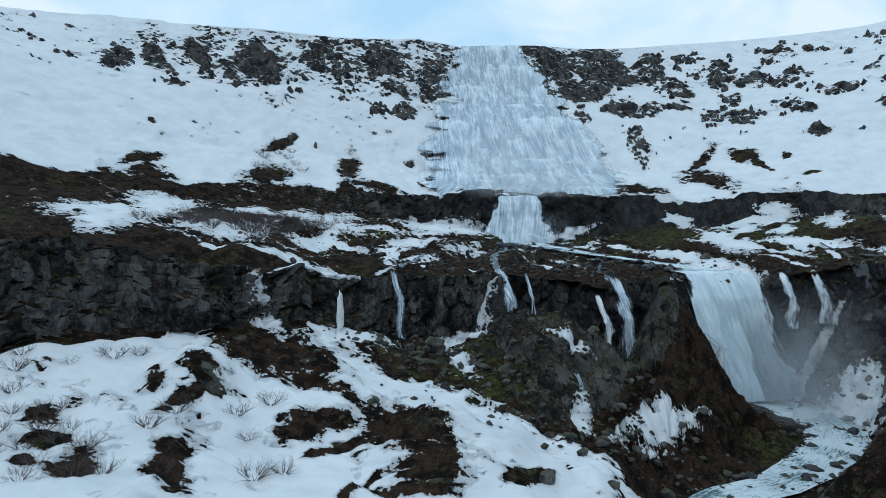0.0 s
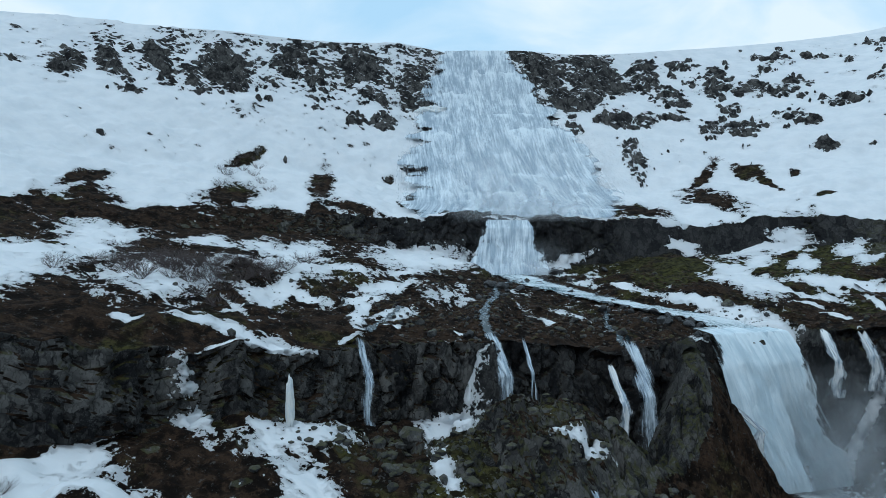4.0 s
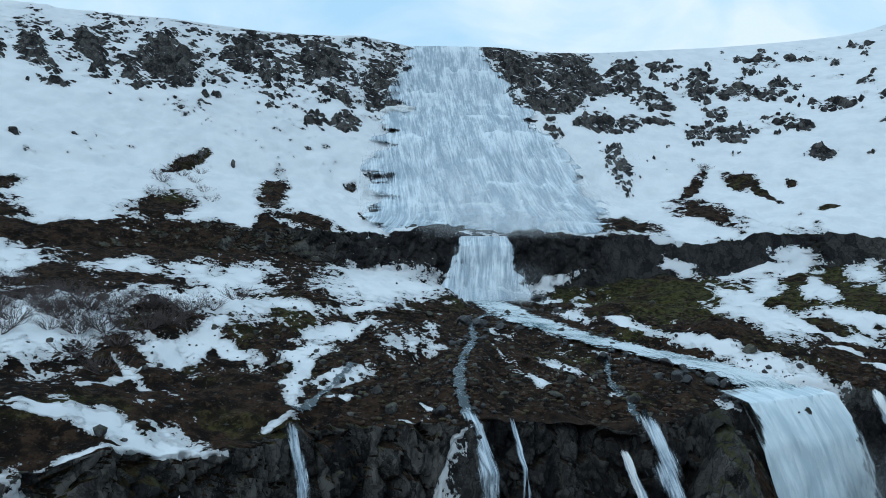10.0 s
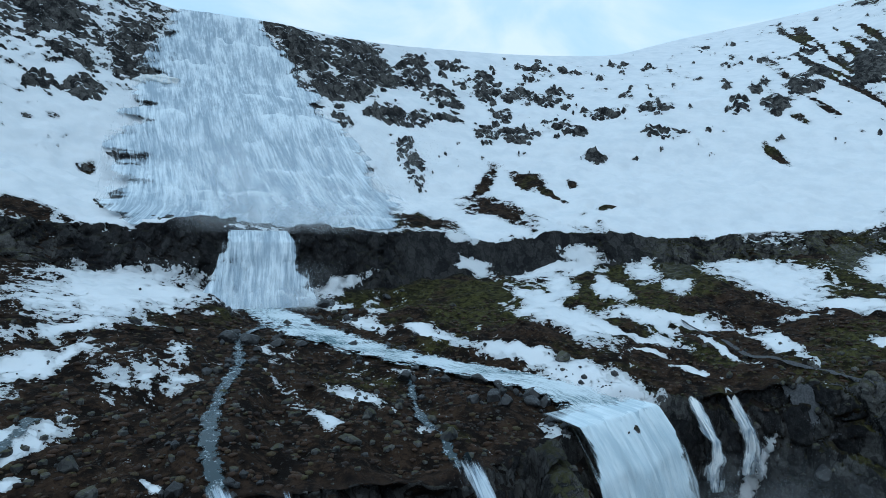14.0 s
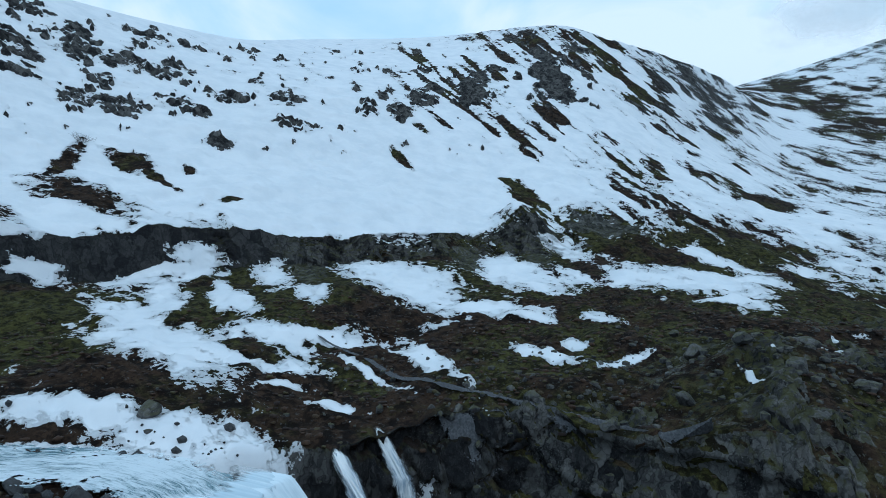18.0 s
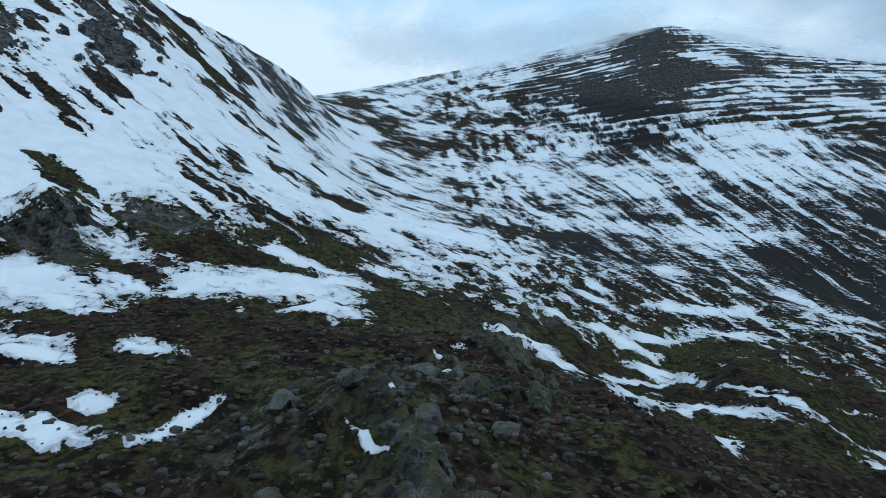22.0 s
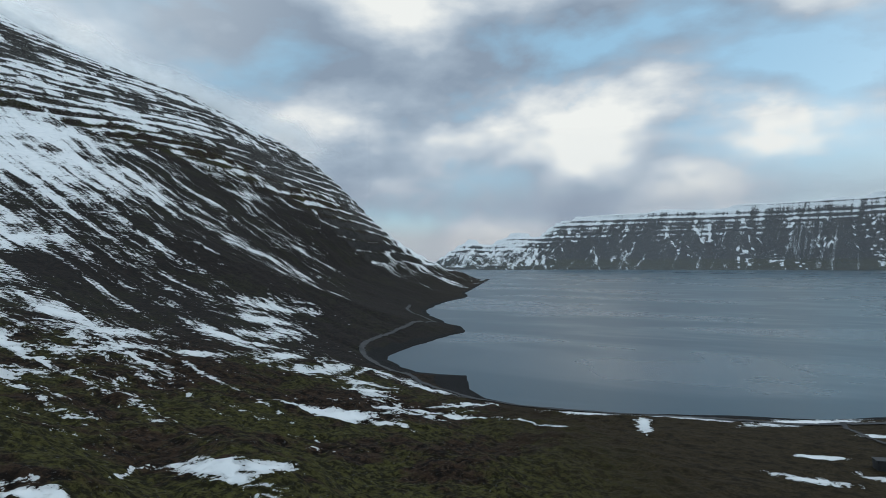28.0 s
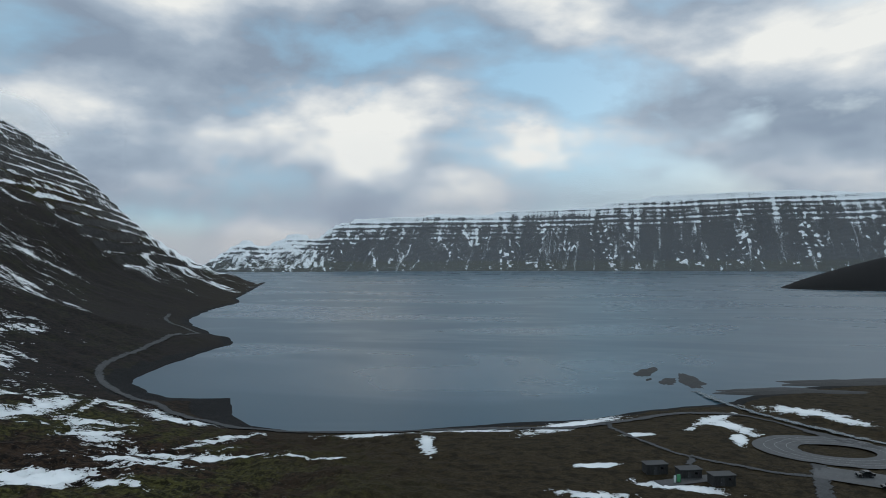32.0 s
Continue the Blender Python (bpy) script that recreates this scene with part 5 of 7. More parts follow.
    moss = moss + 0.9 * ramp(patches(GREENS, AZ, V, rag), -0.3, 0.4)
    shore = land + 3.0 * fbm(X / 14, Y / 14, 111, 3) - 9 * ramp(AZ, 150, 140) * (R < 900) - 8 * np.exp(-((X - 218) / 12) ** 2 - ((Y + 243) / 14) ** 2)
    sand = np.where(R < 4200, ramp(shore, 9, 5) * ramp(AZ, 120, 140), 0)
    scree = east * (1 - south) * ramp(R, 240, 420)
    low = np.interp(AZ, [95, 108, 115, 124, 135, 145], [560, 430, 310, 250, 190, 110])
    bedded = mount * (1 - south) * ramp(Z, low - 30, low + 40) * ramp(V, 6.3, 6.8) * (V < 8.05)
    turf = ramp(AZ, 138, 160) * ramp(Z, 40, 12) * (V < 7.9)
    return dict(X=X, Y=Y, Z=Z, attrs=dict(snow=np.clip(field, -1.5, 1.5), rock=rock, moss=moss, sand=sand, turf=turf, scree=scree * (1 - bedded), fall_u=fall_u, fall_v=fall_v, drift=ramp(AZ, 100, 110) * ramp(AZ, 172, 160) * ramp(V, 2.2, 2.6) * ramp(V, 6.6, 5.8) * ramp(land, 6, 20), beds_far=np.where(across, ramp(V, 9.5, 9.62) * ramp(V, 9.97, 9.9), 0.0), wet=np.maximum(ramp(AZ, -36, -28) * ramp(AZ, 46, 40) * ramp(V, 0.9, 1.02) * ramp(V, 2.04, 1.98) + 1.5 * ramp(AZ, -26, -18) * ramp(AZ, 40, 28) * ramp(V, 2.95, 3.02) * ramp(V, 4.04, 3.98), (falls > 0) * 1.0), scree_fjord=scree * mount * (1 - bedded), bedded=bedded, scree_across=np.where(across, ramp(V, 9.98, 9.9), 0.0)))


def sheet_mesh(name, X, Y, Z, wrap=False, attrs=None, flip=True):
    n, m = X.shape
    me = bpy.data.meshes.new(name)
    me.vertices.add(n * m)
    me.vertices.foreach_set("co", np.stack([X, Y, Z], -1).astype(np.float32).ravel())
    i, j = np.meshgrid(np.arange(n - 1), np.arange(m if wrap else m - 1), indexing="ij")
    j2 = (j + 1) % m
    quads = np.stack([i * m + j, (i + 1) * m + j, (i + 1) * m + j2, i * m + j2], -1).reshape(-1, 4)
    quads = quads[:, ::-1] if flip else quads
    me.loops.add(quads.size)
    me.polygons.add(len(quads))
    me.loops.foreach_set("vertex_index", quads.astype(np.int32).ravel())
    me.polygons.foreach_set("loop_start", np.arange(0, quads.size, 4, dtype=np.int32))
    me.update(calc_edges=True)
    me.polygons.foreach_set("use_smooth", np.ones(len(quads), bool))
    for key, val in (attrs or {}).items():
        me.attributes.new(key, "FLOAT", "POINT").data.foreach_set("value", val.astype(np.float32).ravel())
    return me


G = build_ground()
ground = tagged(new("ground", sheet_mesh("ground", G["X"], G["Y"], G["Z"], True, G["attrs"])), "dark heath and basalt hillside with patches of old snow", "hillside", kind="structure")
ground.data.materials.append(EARTH)
wm = bpy.data.meshes.new("water")
wm.from_pydata([(-4900, -4900, 0), (4900, -4900, 0), (4900, -150, 0), (-4900, -150, 0)], [], [(0, 1, 2, 3)])
water = tagged(new("water", wm), "calm grey-blue fjord water under a cloudy sky", "water", kind="structure")
water.data.materials.append(SEA)

# ---- tools for things ----
def top(x, y):
    """The height of the built ground at a place."""
    r, az = math.hypot(x - CX, y - CY), math.degrees(math.atan2(x - CX, y - CY))
    az = az + 360 if az < -130 else az
    if top.radii is None:
        top.radii, top.az = np.hypot(G["X"] - CX, G["Y"] - CY), TOP_AZ
    k = int(np.argmin(np.abs(top.az - az)))
    i = int(np.argmin(np.abs(top.radii[:, k] - r)))
    return float(G["Z"][i, k])


top.radii = None
TOP_AZ = np.degrees(np.arctan2(G["X"][140] - CX, G["Y"][140] - CY))
TOP_AZ = np.where(TOP_AZ < -130.2, TOP_AZ + 360, TOP_AZ)


def part(name, bm, material, parent, label=""):
    me = bm
    if isinstance(bm, bmesh.types.BMesh):
        me = bpy.data.meshes.new(name)
        bm.to_mesh(me)
        bm.free()
    ob = new(name, me)
    if not me.materials:
        me.materials.append(material)
    ob.parent = parent
    if label:
        ob["label"] = label
    return ob


def thing(name, m, label, category, group="", kind=""):
    e = tagged(new(name), label, category, group, kind)
    e.matrix_basis = m
    return e


def box(sx, sy, sz, at=(0, 0, 0), bevel=0.0, m=None):
    bm = bmesh.new()
    bmesh.ops.create_cube(bm, size=1)
    bmesh.ops.scale(bm, vec=(sx, sy, sz), verts=bm.verts)
    if bevel:
        bmesh.ops.bevel(bm, geom=bm.edges[:], offset=bevel, segments=2, affect="EDGES", profile=0.6)
    bmesh.ops.translate(bm, vec=at, verts=bm.verts)
    if m is not None:
        bmesh.ops.transform(bm, matrix=m, verts=bm.verts)
    return bm


def smooth_line(points, step):
    """Points along a rounded line through the given ones."""
    p = [Vector(q) for q in points]
    p = [p[0] * 2 - p[1], *p, p[-1] * 2 - p[-2]]
    out = []
    for a, b, c, d in zip(p, p[1:], p[2:], p[3:]):
        n = max(2, int((c - b).length / step))
        for i in range(n):
            t = i / n
            out.append(0.5 * ((2 * b) + (c - a) * t + (2 * a - 5 * b + 4 * c - d) * t * t + (3 * b - a - 3 * c + d) * t ** 3))
    return out + [p[-2]]


def band(name, line, width, lift, across=5, sink=None, attrs=False):
    """A strip of ground cover or water along a line of x, y (and z where it is water)."""
    pts = smooth_line(line, 1.6 if attrs else 2.5)
    n = len(pts)
    X, Y, Z, U, S = (np.zeros((n, across)) for _ in range(5))
    run = 0.0
    for i, p in enumerate(pts):
        t = (pts[min(i + 1, n - 1)] - pts[max(i - 1, 0)]).xy.normalized()
        w = width(i / (n - 1)) if callable(width) else width
        p = p + Vector((0, 0, 0.18 * noise.noise(p * 0.6))) if attrs else p
        if i:
            run += (p - pts[i - 1]).length
        for j in range(across):
            u = (j / (across - 1) - 0.5)
            x, y = p.x - t.y * u * w, p.y + t.x * u * w
            X[i, j], Y[i, j], U[i, j], S[i, j] = x, y, u * w, run
            Z[i, j] = p.z + lift if sink is None else top(x, y) + lift
    if sink is not None:
        for _ in range(2):
            Z[:, :] = np.maximum(Z, (np.roll(Z, 1, 0) + np.roll(Z, -1, 0)) / 2 if n > 4 else Z)
    return sheet_mesh(name, X, Y, Z, False, dict(fx=U, fz=S, dense=1 - np.abs(U) / (np.abs(U).max() + 1e-6)) if attrs else None, flip=False)


def white_water(name, white, dense, across, along, thin=0.0, shade=(0.30, 0.37, 0.45)):
    """Falling or rushing water: torn white curtains, thin at the edges, foaming where they leave a ledge."""
    g = Graph(name)

    def sheet(a, b, size, detail, rough, distort):
        n = g.t.nodes.new("ShaderNodeCombineXYZ")
        g.put(n.inputs[0], g.math("DIVIDE", g.attr("fx"), a))
        g.put(n.inputs[1], g.math("DIVIDE", g.attr("fz"), b))
        return g.noise(size, detail, rough, n.outputs[0], distort)

    strands, fine, broad = sheet(across, along, 1.0, 6, 0.66, 0.25), sheet(across * 0.3, along * 0.45, 1.0, 4, 0.6, 0.1), sheet(across * 6, along * 1.4, 1.0, 4, 0.6, 0.4)
    puffs = g.noise(2.2, 5, 0.6)
    body = g.math("ADD", g.math("MULTIPLY_ADD", strands, 1.15, -0.075), g.math("ADD", g.math("MULTIPLY_ADD", puffs, 0.3, -0.15), g.math("ADD", g.math("MULTIPLY_ADD", fine, 0.5, -0.25), g.math("MULTIPLY_ADD", broad, 1.1, -0.55))))
    body = g.math("ADD", body, g.math("MULTIPLY", g.attr("crest"), 0.34))
    c = g.mix(g.step(body, 0.30, 0.80), shade, white)
    a = g.step(g.math("ADD", body, g.math("MULTIPLY_ADD", g.attr("dense"), dense, -0.42 * dense - thin)), 0.20, 0.80)
    g.put(g.b.inputs["Alpha"], a)
    return g.done(c, 0.7, g.bump(body, 0.15, 0.3), Specular_IOR_Level=0.15)


def river_material():
    g = Graph("river_water")
    n = g.t.nodes.new("ShaderNodeCombineXYZ")
    g.put(n.inputs[0], g.math("DIVIDE", g.attr("fx"), 0.45))
    g.put(n.inputs[1], g.math("DIVIDE", g.attr("fz"), 2.6))
    foam = g.noise(1.0, 7, 0.7, n.outputs[0], 1.2)
    big = g.noise(7, 3, 0.5)
    ragged(g, 0.26, 0.16)
    f = g.step(g.math("ADD", foam, g.math("MULTIPLY_ADD", big, 0.7, -0.35)), 0.28, 0.60)
    c = g.mix(f, (0.10, 0.19, 0.22), (0.74, 0.80, 0.83))
    return g.done(c, g.math("MULTIPLY_ADD", f, 0.45, 0.12), g.bump(foam, 0.7, 0.25), IOR=1.333)


def ragged(g, least=0.12, soft=0.25):
    """Lets a strip fray out along its edges."""
    a = g.math("ADD", g.attr("dense"), g.math("ADD", g.math("MULTIPLY_ADD", g.noise(3.0, 5, 0.6), 2.0, -1.0), g.math("MULTIPLY_ADD", g.noise(0.6, 4, 0.6), 1.0, -0.5)))
    g.put(g.b.inputs["Alpha"], g.step(a, least, least + soft))


def stream_material(name="stream_water", foamy=0.54):
    g = Graph(name)
    ragged(g, 0.52, 0.2)
    foam = g.noise(0.7, 6, 0.7)
    f = g.step(foam, foamy, foamy + 0.12)
    c = g.mix(f, (0.05, 0.07, 0.08), (0.40, 0.46, 0.50))
    return g.done(c, g.math("MULTIPLY_ADD", f, 0.4, 0.1), g.bump(foam, 0.6, 0.15), IOR=1.333)


def airy(g, alpha, color):
    """Droplets in the air, also the haze sheet: light passes and scatters from both sides."""
    N, L = g.t.nodes.new, g.t.links.new
    front, back, clear, both, whole = N("ShaderNodeBsdfDiffuse"), N("ShaderNodeBsdfTranslucent"), N("ShaderNodeBsdfTransparent"), N("ShaderNodeMixShader"), N("ShaderNodeMixShader")
    for n in (front, back):
        n.inputs[0].default_value = (*color, 1)
    L(front.outputs[0], both.inputs[1]), L(back.outputs[0], both.inputs[2])
    g.put(whole.inputs[0], alpha)
    L(clear.outputs[0], whole.inputs[1]), L(both.outputs[0], whole.inputs[2])
    L(whole.outputs[0], g.t.nodes["Material Output"].inputs[0])
    return g.m


def spray_material():
    g = Graph("spray")
    n = g.noise(6, 4, 0.6)
    a = g.math("MULTIPLY", g.attr("dense"), g.step(n, 0.2, 0.75))
    return airy(g, g.math("MULTIPLY", a, 0.75, clamp=True), (0.86, 0.88, 0.90))


def grit_material(name, a, b, size=0.3, rough=0.9, frayed=False):
    g = Graph(name)
    if frayed:
        ragged(g, 0.16, 0.2)
    big, fine = g.noise(3.0, 4, 0.6), g.noise(size, 4, 0.7)
    c = g.mix(g.step(fine, 0.35, 0.7), a, b)
    c = g.mix(g.math("MULTIPLY", g.step(big, 0.45, 0.7), 0.4), c, tuple(0.55 * v for v in a))
    return g.done(c, rough, g.bump(g.math("ADD", fine, big), 0.4, 0.05))


def wood_material(name, a, b):
    g = Graph(name)
    grain = g.noise(0.12, 5, 0.6, g.scaled(g.pos, (1.0, 1.0, 0.08)))
    c = g.mix(g.step(grain, 0.35, 0.7), a, b)
    return g.done(c, 0.75, g.bump(grain, 0.3, 0.02))


def ice_material():
    g = Graph("ice")
    n = g.noise(0.8, 6, 0.65, g.scaled(g.pos, (1.0, 1.0, 0.3)))
    c = g.mix(g.step(n, 0.3, 0.6), (0.58, 0.66, 0.71), (0.84, 0.84, 0.81))
    return g.done(c, g.math("MULTIPLY_ADD", n, 0.4, 0.2), g.bump(n, 0.6, 0.3))


def twig_material():
    g = Graph("twig_bark")
    n = g.noise(0.2, 3, 0.6)
    return g.done(g.mix(n, (0.05, 0.036, 0.032), (0.13, 0.105, 0.10)), 0.85)


FALLING = white_water("falling_water", (0.78, 0.84, 0.88), 0.8, 0.75, 9.0, -0.06, (0.36, 0.43, 0.50))
PLUNGE = white_water("plunging_water", (0.76, 0.84, 0.88), 1.5, 0.9, 8.0, -0.45, (0.54, 0.64, 0.70))
VEIL = white_water("thin_falling_water", (0.72, 0.79, 0.84), 0.9, 0.3, 4.0, 0.14)
FROZEN = white_water("frozen_water", (0.84, 0.85, 0.84), 1.5, 0.6, 3.5, 0.1)
CALM = stream_material("calm_river_water", 0.6)
RAPID, STREAM, SPRAY, ICE, TWIG = river_material(), stream_material(), spray_material(), ice_material(), twig_material()
TRACK = grit_material("trail_gravel", (0.045, 0.046, 0.05), (0.12, 0.12, 0.125), 0.25, 0.9, True)
ROAD = grit_material("road_gravel", (0.028, 0.028, 0.03), (0.06, 0.06, 0.062), 0.4, 0.9, True)
ASPHALT = grit_material("asphalt", (0.026, 0.028, 0.032), (0.05, 0.053, 0.058), 0.5, 0.7)
SHINGLE = grit_material("black_shingle", (0.010, 0.010, 0.011), (0.035, 0.034, 0.033), 0.5)
TIMBER = wood_material("dark_timber", (0.016, 0.016, 0.017), (0.045, 0.044, 0.043))
DECK = wood_material("deck_planks", (0.03, 0.031, 0.033), (0.07, 0.07, 0.072))

# ---- waterfalls and rivers ----
MAIN_LEFT = [(-4, 332, 170.5), (-10.7, 316, 151), (-17.4, 301, 133), (-18.8, 284, 116.5), (-22.3, 266, 101.5), (-22.6, 252, 89), (-20.2, 224, 76), (-16.3, 210, 71), (-8, 199, 65.5)]
MAIN_RIGHT = [(24.7, 334.5, 171.5), (34, 323.5, 154), (45.8, 309, 134), (51.4, 295.5, 121), (58, 278, 105), (63.6, 261, 91), (65.3, 239, 78), (62.7, 220, 71.5), (50, 202, 65.5)]


def tiered_fall(left, right, tiers, rows, cols, out, seed, spread=0.0, uneven=0.03, bare=1.0, lip=False, slack=0.4):
    """Sheets of a fall that steps down a rock face, one for each tier, between two edges given from the lip downwards."""
    L, Rr = np.array(left, float), np.array(right, float)
    s0 = np.linspace(0, 1, len(L))
    made = []
    for a, b in zip(tiers[:-1], tiers[1:]):
        w = np.linspace(0, 1, rows)[:, None]
        c = np.linspace(0, 1, cols)[None, :]
        shift = lambda t: t + (uneven * fbm(c * 9 + seed, np.full_like(c, t * 29), seed, 4, 0.65) if 0 < t < 1 else 0.0 * c)
        a, b = shift(a), shift(b)
        drop = a + (b - a) * w
        lead = a + (b - a) * (1 - (1 - w) ** (1.0 + slack * vnoise(c * 7, c * 0 + seed, seed)))
        edge = lambda E, k, s: np.interp(s.ravel(), s0, E[:, k]).reshape(s.shape)
        X = edge(L, 0, lead) * (1 - c) + edge(Rr, 0, lead) * c
        Y = edge(L, 1, lead) * (1 - c) + edge(Rr, 1, lead) * c
        Z = edge(L, 2, drop) * (1 - c) + edge(Rr, 2, drop) * c
        width = np.abs(edge(Rr, 0, drop) - edge(L, 0, drop))
        fx, fz = (c - 0.5) * width, edge(L, 2, drop) * -1.0 + 0 * c
        strand = fbm(fx / 1.9, fz / 9, seed, 4, 0.65)
        lump = fbm(fx / 6, fz / 9, seed + 5, 3)
        X = X + (c - 0.5) * 9.0 * spread
        Y = Y - out - 0.35 * strand - 0.5 * lump
        Z = Z + 0.1 * strand + 0.4
        fray = 0.11 * fbm(fz / 5, fx / 30 + seed, seed + 3, 4, 0.6)
        side = np.minimum(ramp(c + fray, 0.0, 0.14), ramp(c + fray, 1.0, 0.88)) + 0 * w
        thin = bare * (1.3 * ramp(fbm(fx / 9, fz / 13, seed + 9, 4), -0.25, 0.35) * ramp(c, 0.55, 0.1) + 0.5 * ramp(fbm(fx / 4, fz / 8, seed + 19, 4), 0.05, 0.45) * ramp(c, 0.95, 0.4))
        crest = np.exp(-w * 5) * ramp(fbm(fx / 6, fz * 0 + 7.7 * len(made), seed + 23, 4), -0.15, 0.5)
        dense = np.clip(side * 1.15 - thin * (0.4 + 0.6 * w) + 0.4 * crest * ramp(c, 0.1, 0.35), 0, 1.5) * ramp(side, 0.0, 0.25)
        dense = dense * ramp(w, 0.1, 0.95) if lip and not made else dense
        made.append(sheet_mesh("tier", X, Y, Z, False, dict(fx=fx, fz=fz, dense=dense, crest=crest * ramp(c, 0.05, 0.3)), flip=False))
    return made


big = thing("waterfall", pose(0, 0, 0), "tall fan-shaped white waterfall spilling down a stepped rock face", "waterfall")
for me in tiered_fall(MAIN_LEFT, MAIN_RIGHT, (0, 0.11, 0.21, 0.32, 0.41, 0.53, 0.65, 0.74, 0.82, 0.91, 1.0), 20, 260, 1.4, 200, 1.0, 0.02, 0.35, False, 0.06):
    part("tier", me, FALLING, big)
MID_LEFT = [(9.5, 193, 64.2), (8.6, 188, 61), (7.0, 185, 55), (4.5, 182, 50), (2, 178, 45.6)]
MID_RIGHT = [(26, 193.5, 64.2), (26.6, 189, 61), (27.6, 186, 55), (29, 183, 50), (31, 179, 45.6)]
mid = thing("waterfall", pose(0, 0, 0), "broad white cascade dropping over a dark basalt ledge", "waterfall")
for me in tiered_fall(MID_LEFT, MID_RIGHT, (0, 0.12, 0.5, 0.8, 1.0), 22, 110, 2.6, 230, 0.0, 0.10, 0.7):
    part("tier", me, FALLING, mid)
BIG_LEFT = [(43, 99, 37.5), (44.5, 93.5, 36.9), (45.5, 89.5, 31), (47, 88, 24), (49.5, 87, 17), (52, 86, 11)]
BIG_RIGHT = [(60, 104, 37.5), (62, 99.5, 36.9), (64, 96, 31), (65.5, 94, 24), (67.5, 92.5, 17), (69, 91.5, 11)]
low = thing("waterfall", pose(0, 0, 0), "powerful blue-white waterfall plunging into a dark gorge", "waterfall")
for me in tiered_fall(BIG_LEFT, BIG_RIGHT, (0, 0.2, 0.6, 1.0), 30, 110, 1.8, 260, 0.0, 0.10, 0.35, True):
    part("sheet", me, PLUNGE, low)


def ribbon(label, a, b, w0, w1, seed, material, bow=1.6, sheets=2):
    """A narrow fall from lip a to foot b."""
    e = thing("waterfall", pose(0, 0, 0), label, "waterfall", "small falls over the lower cliff")
    bow = bow * 1.6
    for k in range(sheets):
        rows, cols = 46, 24
        w, c = np.linspace(0, 1, rows)[:, None], np.linspace(-0.5, 0.5, cols)[None, :]
        width = (w0 + (w1 - w0) * w ** 1.4) * (1 - 0.3 * k) * (1 + 0.4 * fbm(w * 6 + k, w * 0 + seed, seed + 8, 3)) + 0 * c
        az = math.atan2((a[0] + b[0]) / 2 - CX, (a[1] + b[1]) / 2 - CY)
        fx, fz = c * width + 30 * k, w * (a[2] - b[2]) + 0 * c
        sway = 0.5 * (fbm(np.full_like(w, seed * 1.7 + k), w * 2.2, seed, 2)) * w
        lead = np.minimum(1.0, w * 2.2)
        X = a[0] + (b[0] - a[0]) * lead + (c * width + sway) * math.cos(az) - math.sin(az) * (bow * lead + 0.5 * k + 0.4 * fbm(fx * 2, fz / 4, seed, 2))
        Y = a[1] + (b[1] - a[1]) * lead - (c * width + sway) * math.sin(az) - math.cos(az) * (bow * lead + 0.5 * k + 0.4 * fbm(fx * 2, fz / 4, seed, 2))
        Z = a[2] + (b[2] - a[2]) * w + 0.3 + 0 * c
        dense = ramp(w, -0.02, 0.10) * (1.05 - 0.5 * w) * ramp(np.abs(c + 0.12 * fbm(w * 5, c * 0 + seed, seed + 2, 3)), 0.44, 0.0)
        part("sheet" if k == 0 else "strand", sheet_mesh("sheet", X, Y, Z, False, dict(fx=fx, fz=fz, dense=dense, crest=0.3 * np.exp(-w * 5) + 0 * c), flip=False), material, e)
    return e


ribbon("thin veil of water drifting down a dark cliff", (-15.8, 79.5, 38.0), (-15.6, 77, 23.5), 2.0, 5.5, 11, VEIL)
ribbon("white stream falling free over a basalt cliff", (5.6, 84.5, 38.4), (6.6, 81, 24), 3.4, 10, 12, VEIL)
ribbon("thread of water trickling down a mossy cliff", (10.6, 83.8, 37.6), (10.9, 81, 26), 0.9, 1.6, 13, VEIL)
ribbon("white stream falling free over a basalt cliff", (29.3, 87.5, 36.8), (31, 83.5, 18), 4.0, 11, 14, VEIL)
ribbon("icy side fall clinging to a dark cliff", (25.5, 85.0, 33), (26, 82, 20), 2.0, 6.0, 15, FROZEN, 1.6, 2)
ribbon("frozen side fall hanging on the dark cliff", (69.5, 99.8, 37.4), (70.6, 96.5, 25), 2.4, 6.0, 16, FROZEN, 0.7, 2)
ribbon("frozen side fall hanging on the dark cliff", (77, 100.5, 38), (78, 97.5, 26), 3.2, 6.0, 17, FROZEN, 0.7, 2)
ribbon("small cascade sliding down beside a mossy knoll", (15.5, 63.5, 25.0), (16.8, 57, 15), 1.6, 4.4, 18, VEIL, 0.8)
ribbon("cream ice frozen to the rock beside the fall", (45, 90.5, 28), (50.5, 85, 15), 1.4, 4.6, 21, FROZEN, 1.0, 2)

river = tagged(new("river", band("river", RIVER_TOP, lambda t: 8 + 5.5 * math.sin(t * 3) ** 2 + 9 * max(0, t - 0.7), 0.45, 25, None, True)), "fast shallow river with white rapids between boulders", "river", kind="structure")
river.data.materials.append(RAPID)
river = tagged(new("river", band("river", RIVER_LOW[:6], lambda t: 15 - 8 * min(1, t * 1.6), 0.5, 25, None, True)), "turbulent milky river below the falls", "river", kind="structure")
river.data.materials.append(RAPID)
river = tagged(new("river", band("river", RIVER_LOW[5:], 7.0, 0.45, 15, None, True)), "dark shallow river winding to the fjord", "river", kind="structure")
river.data.materials.append(CALM)
brook = tagged(new("stream", band("stream", SIDE_STREAM, lambda t: 3.4 - 1.4 * t, 0.35, 13, None, True)), "shallow dark stream running over stones", "stream", kind="structure")
brook.data.materials.append(STREAM)
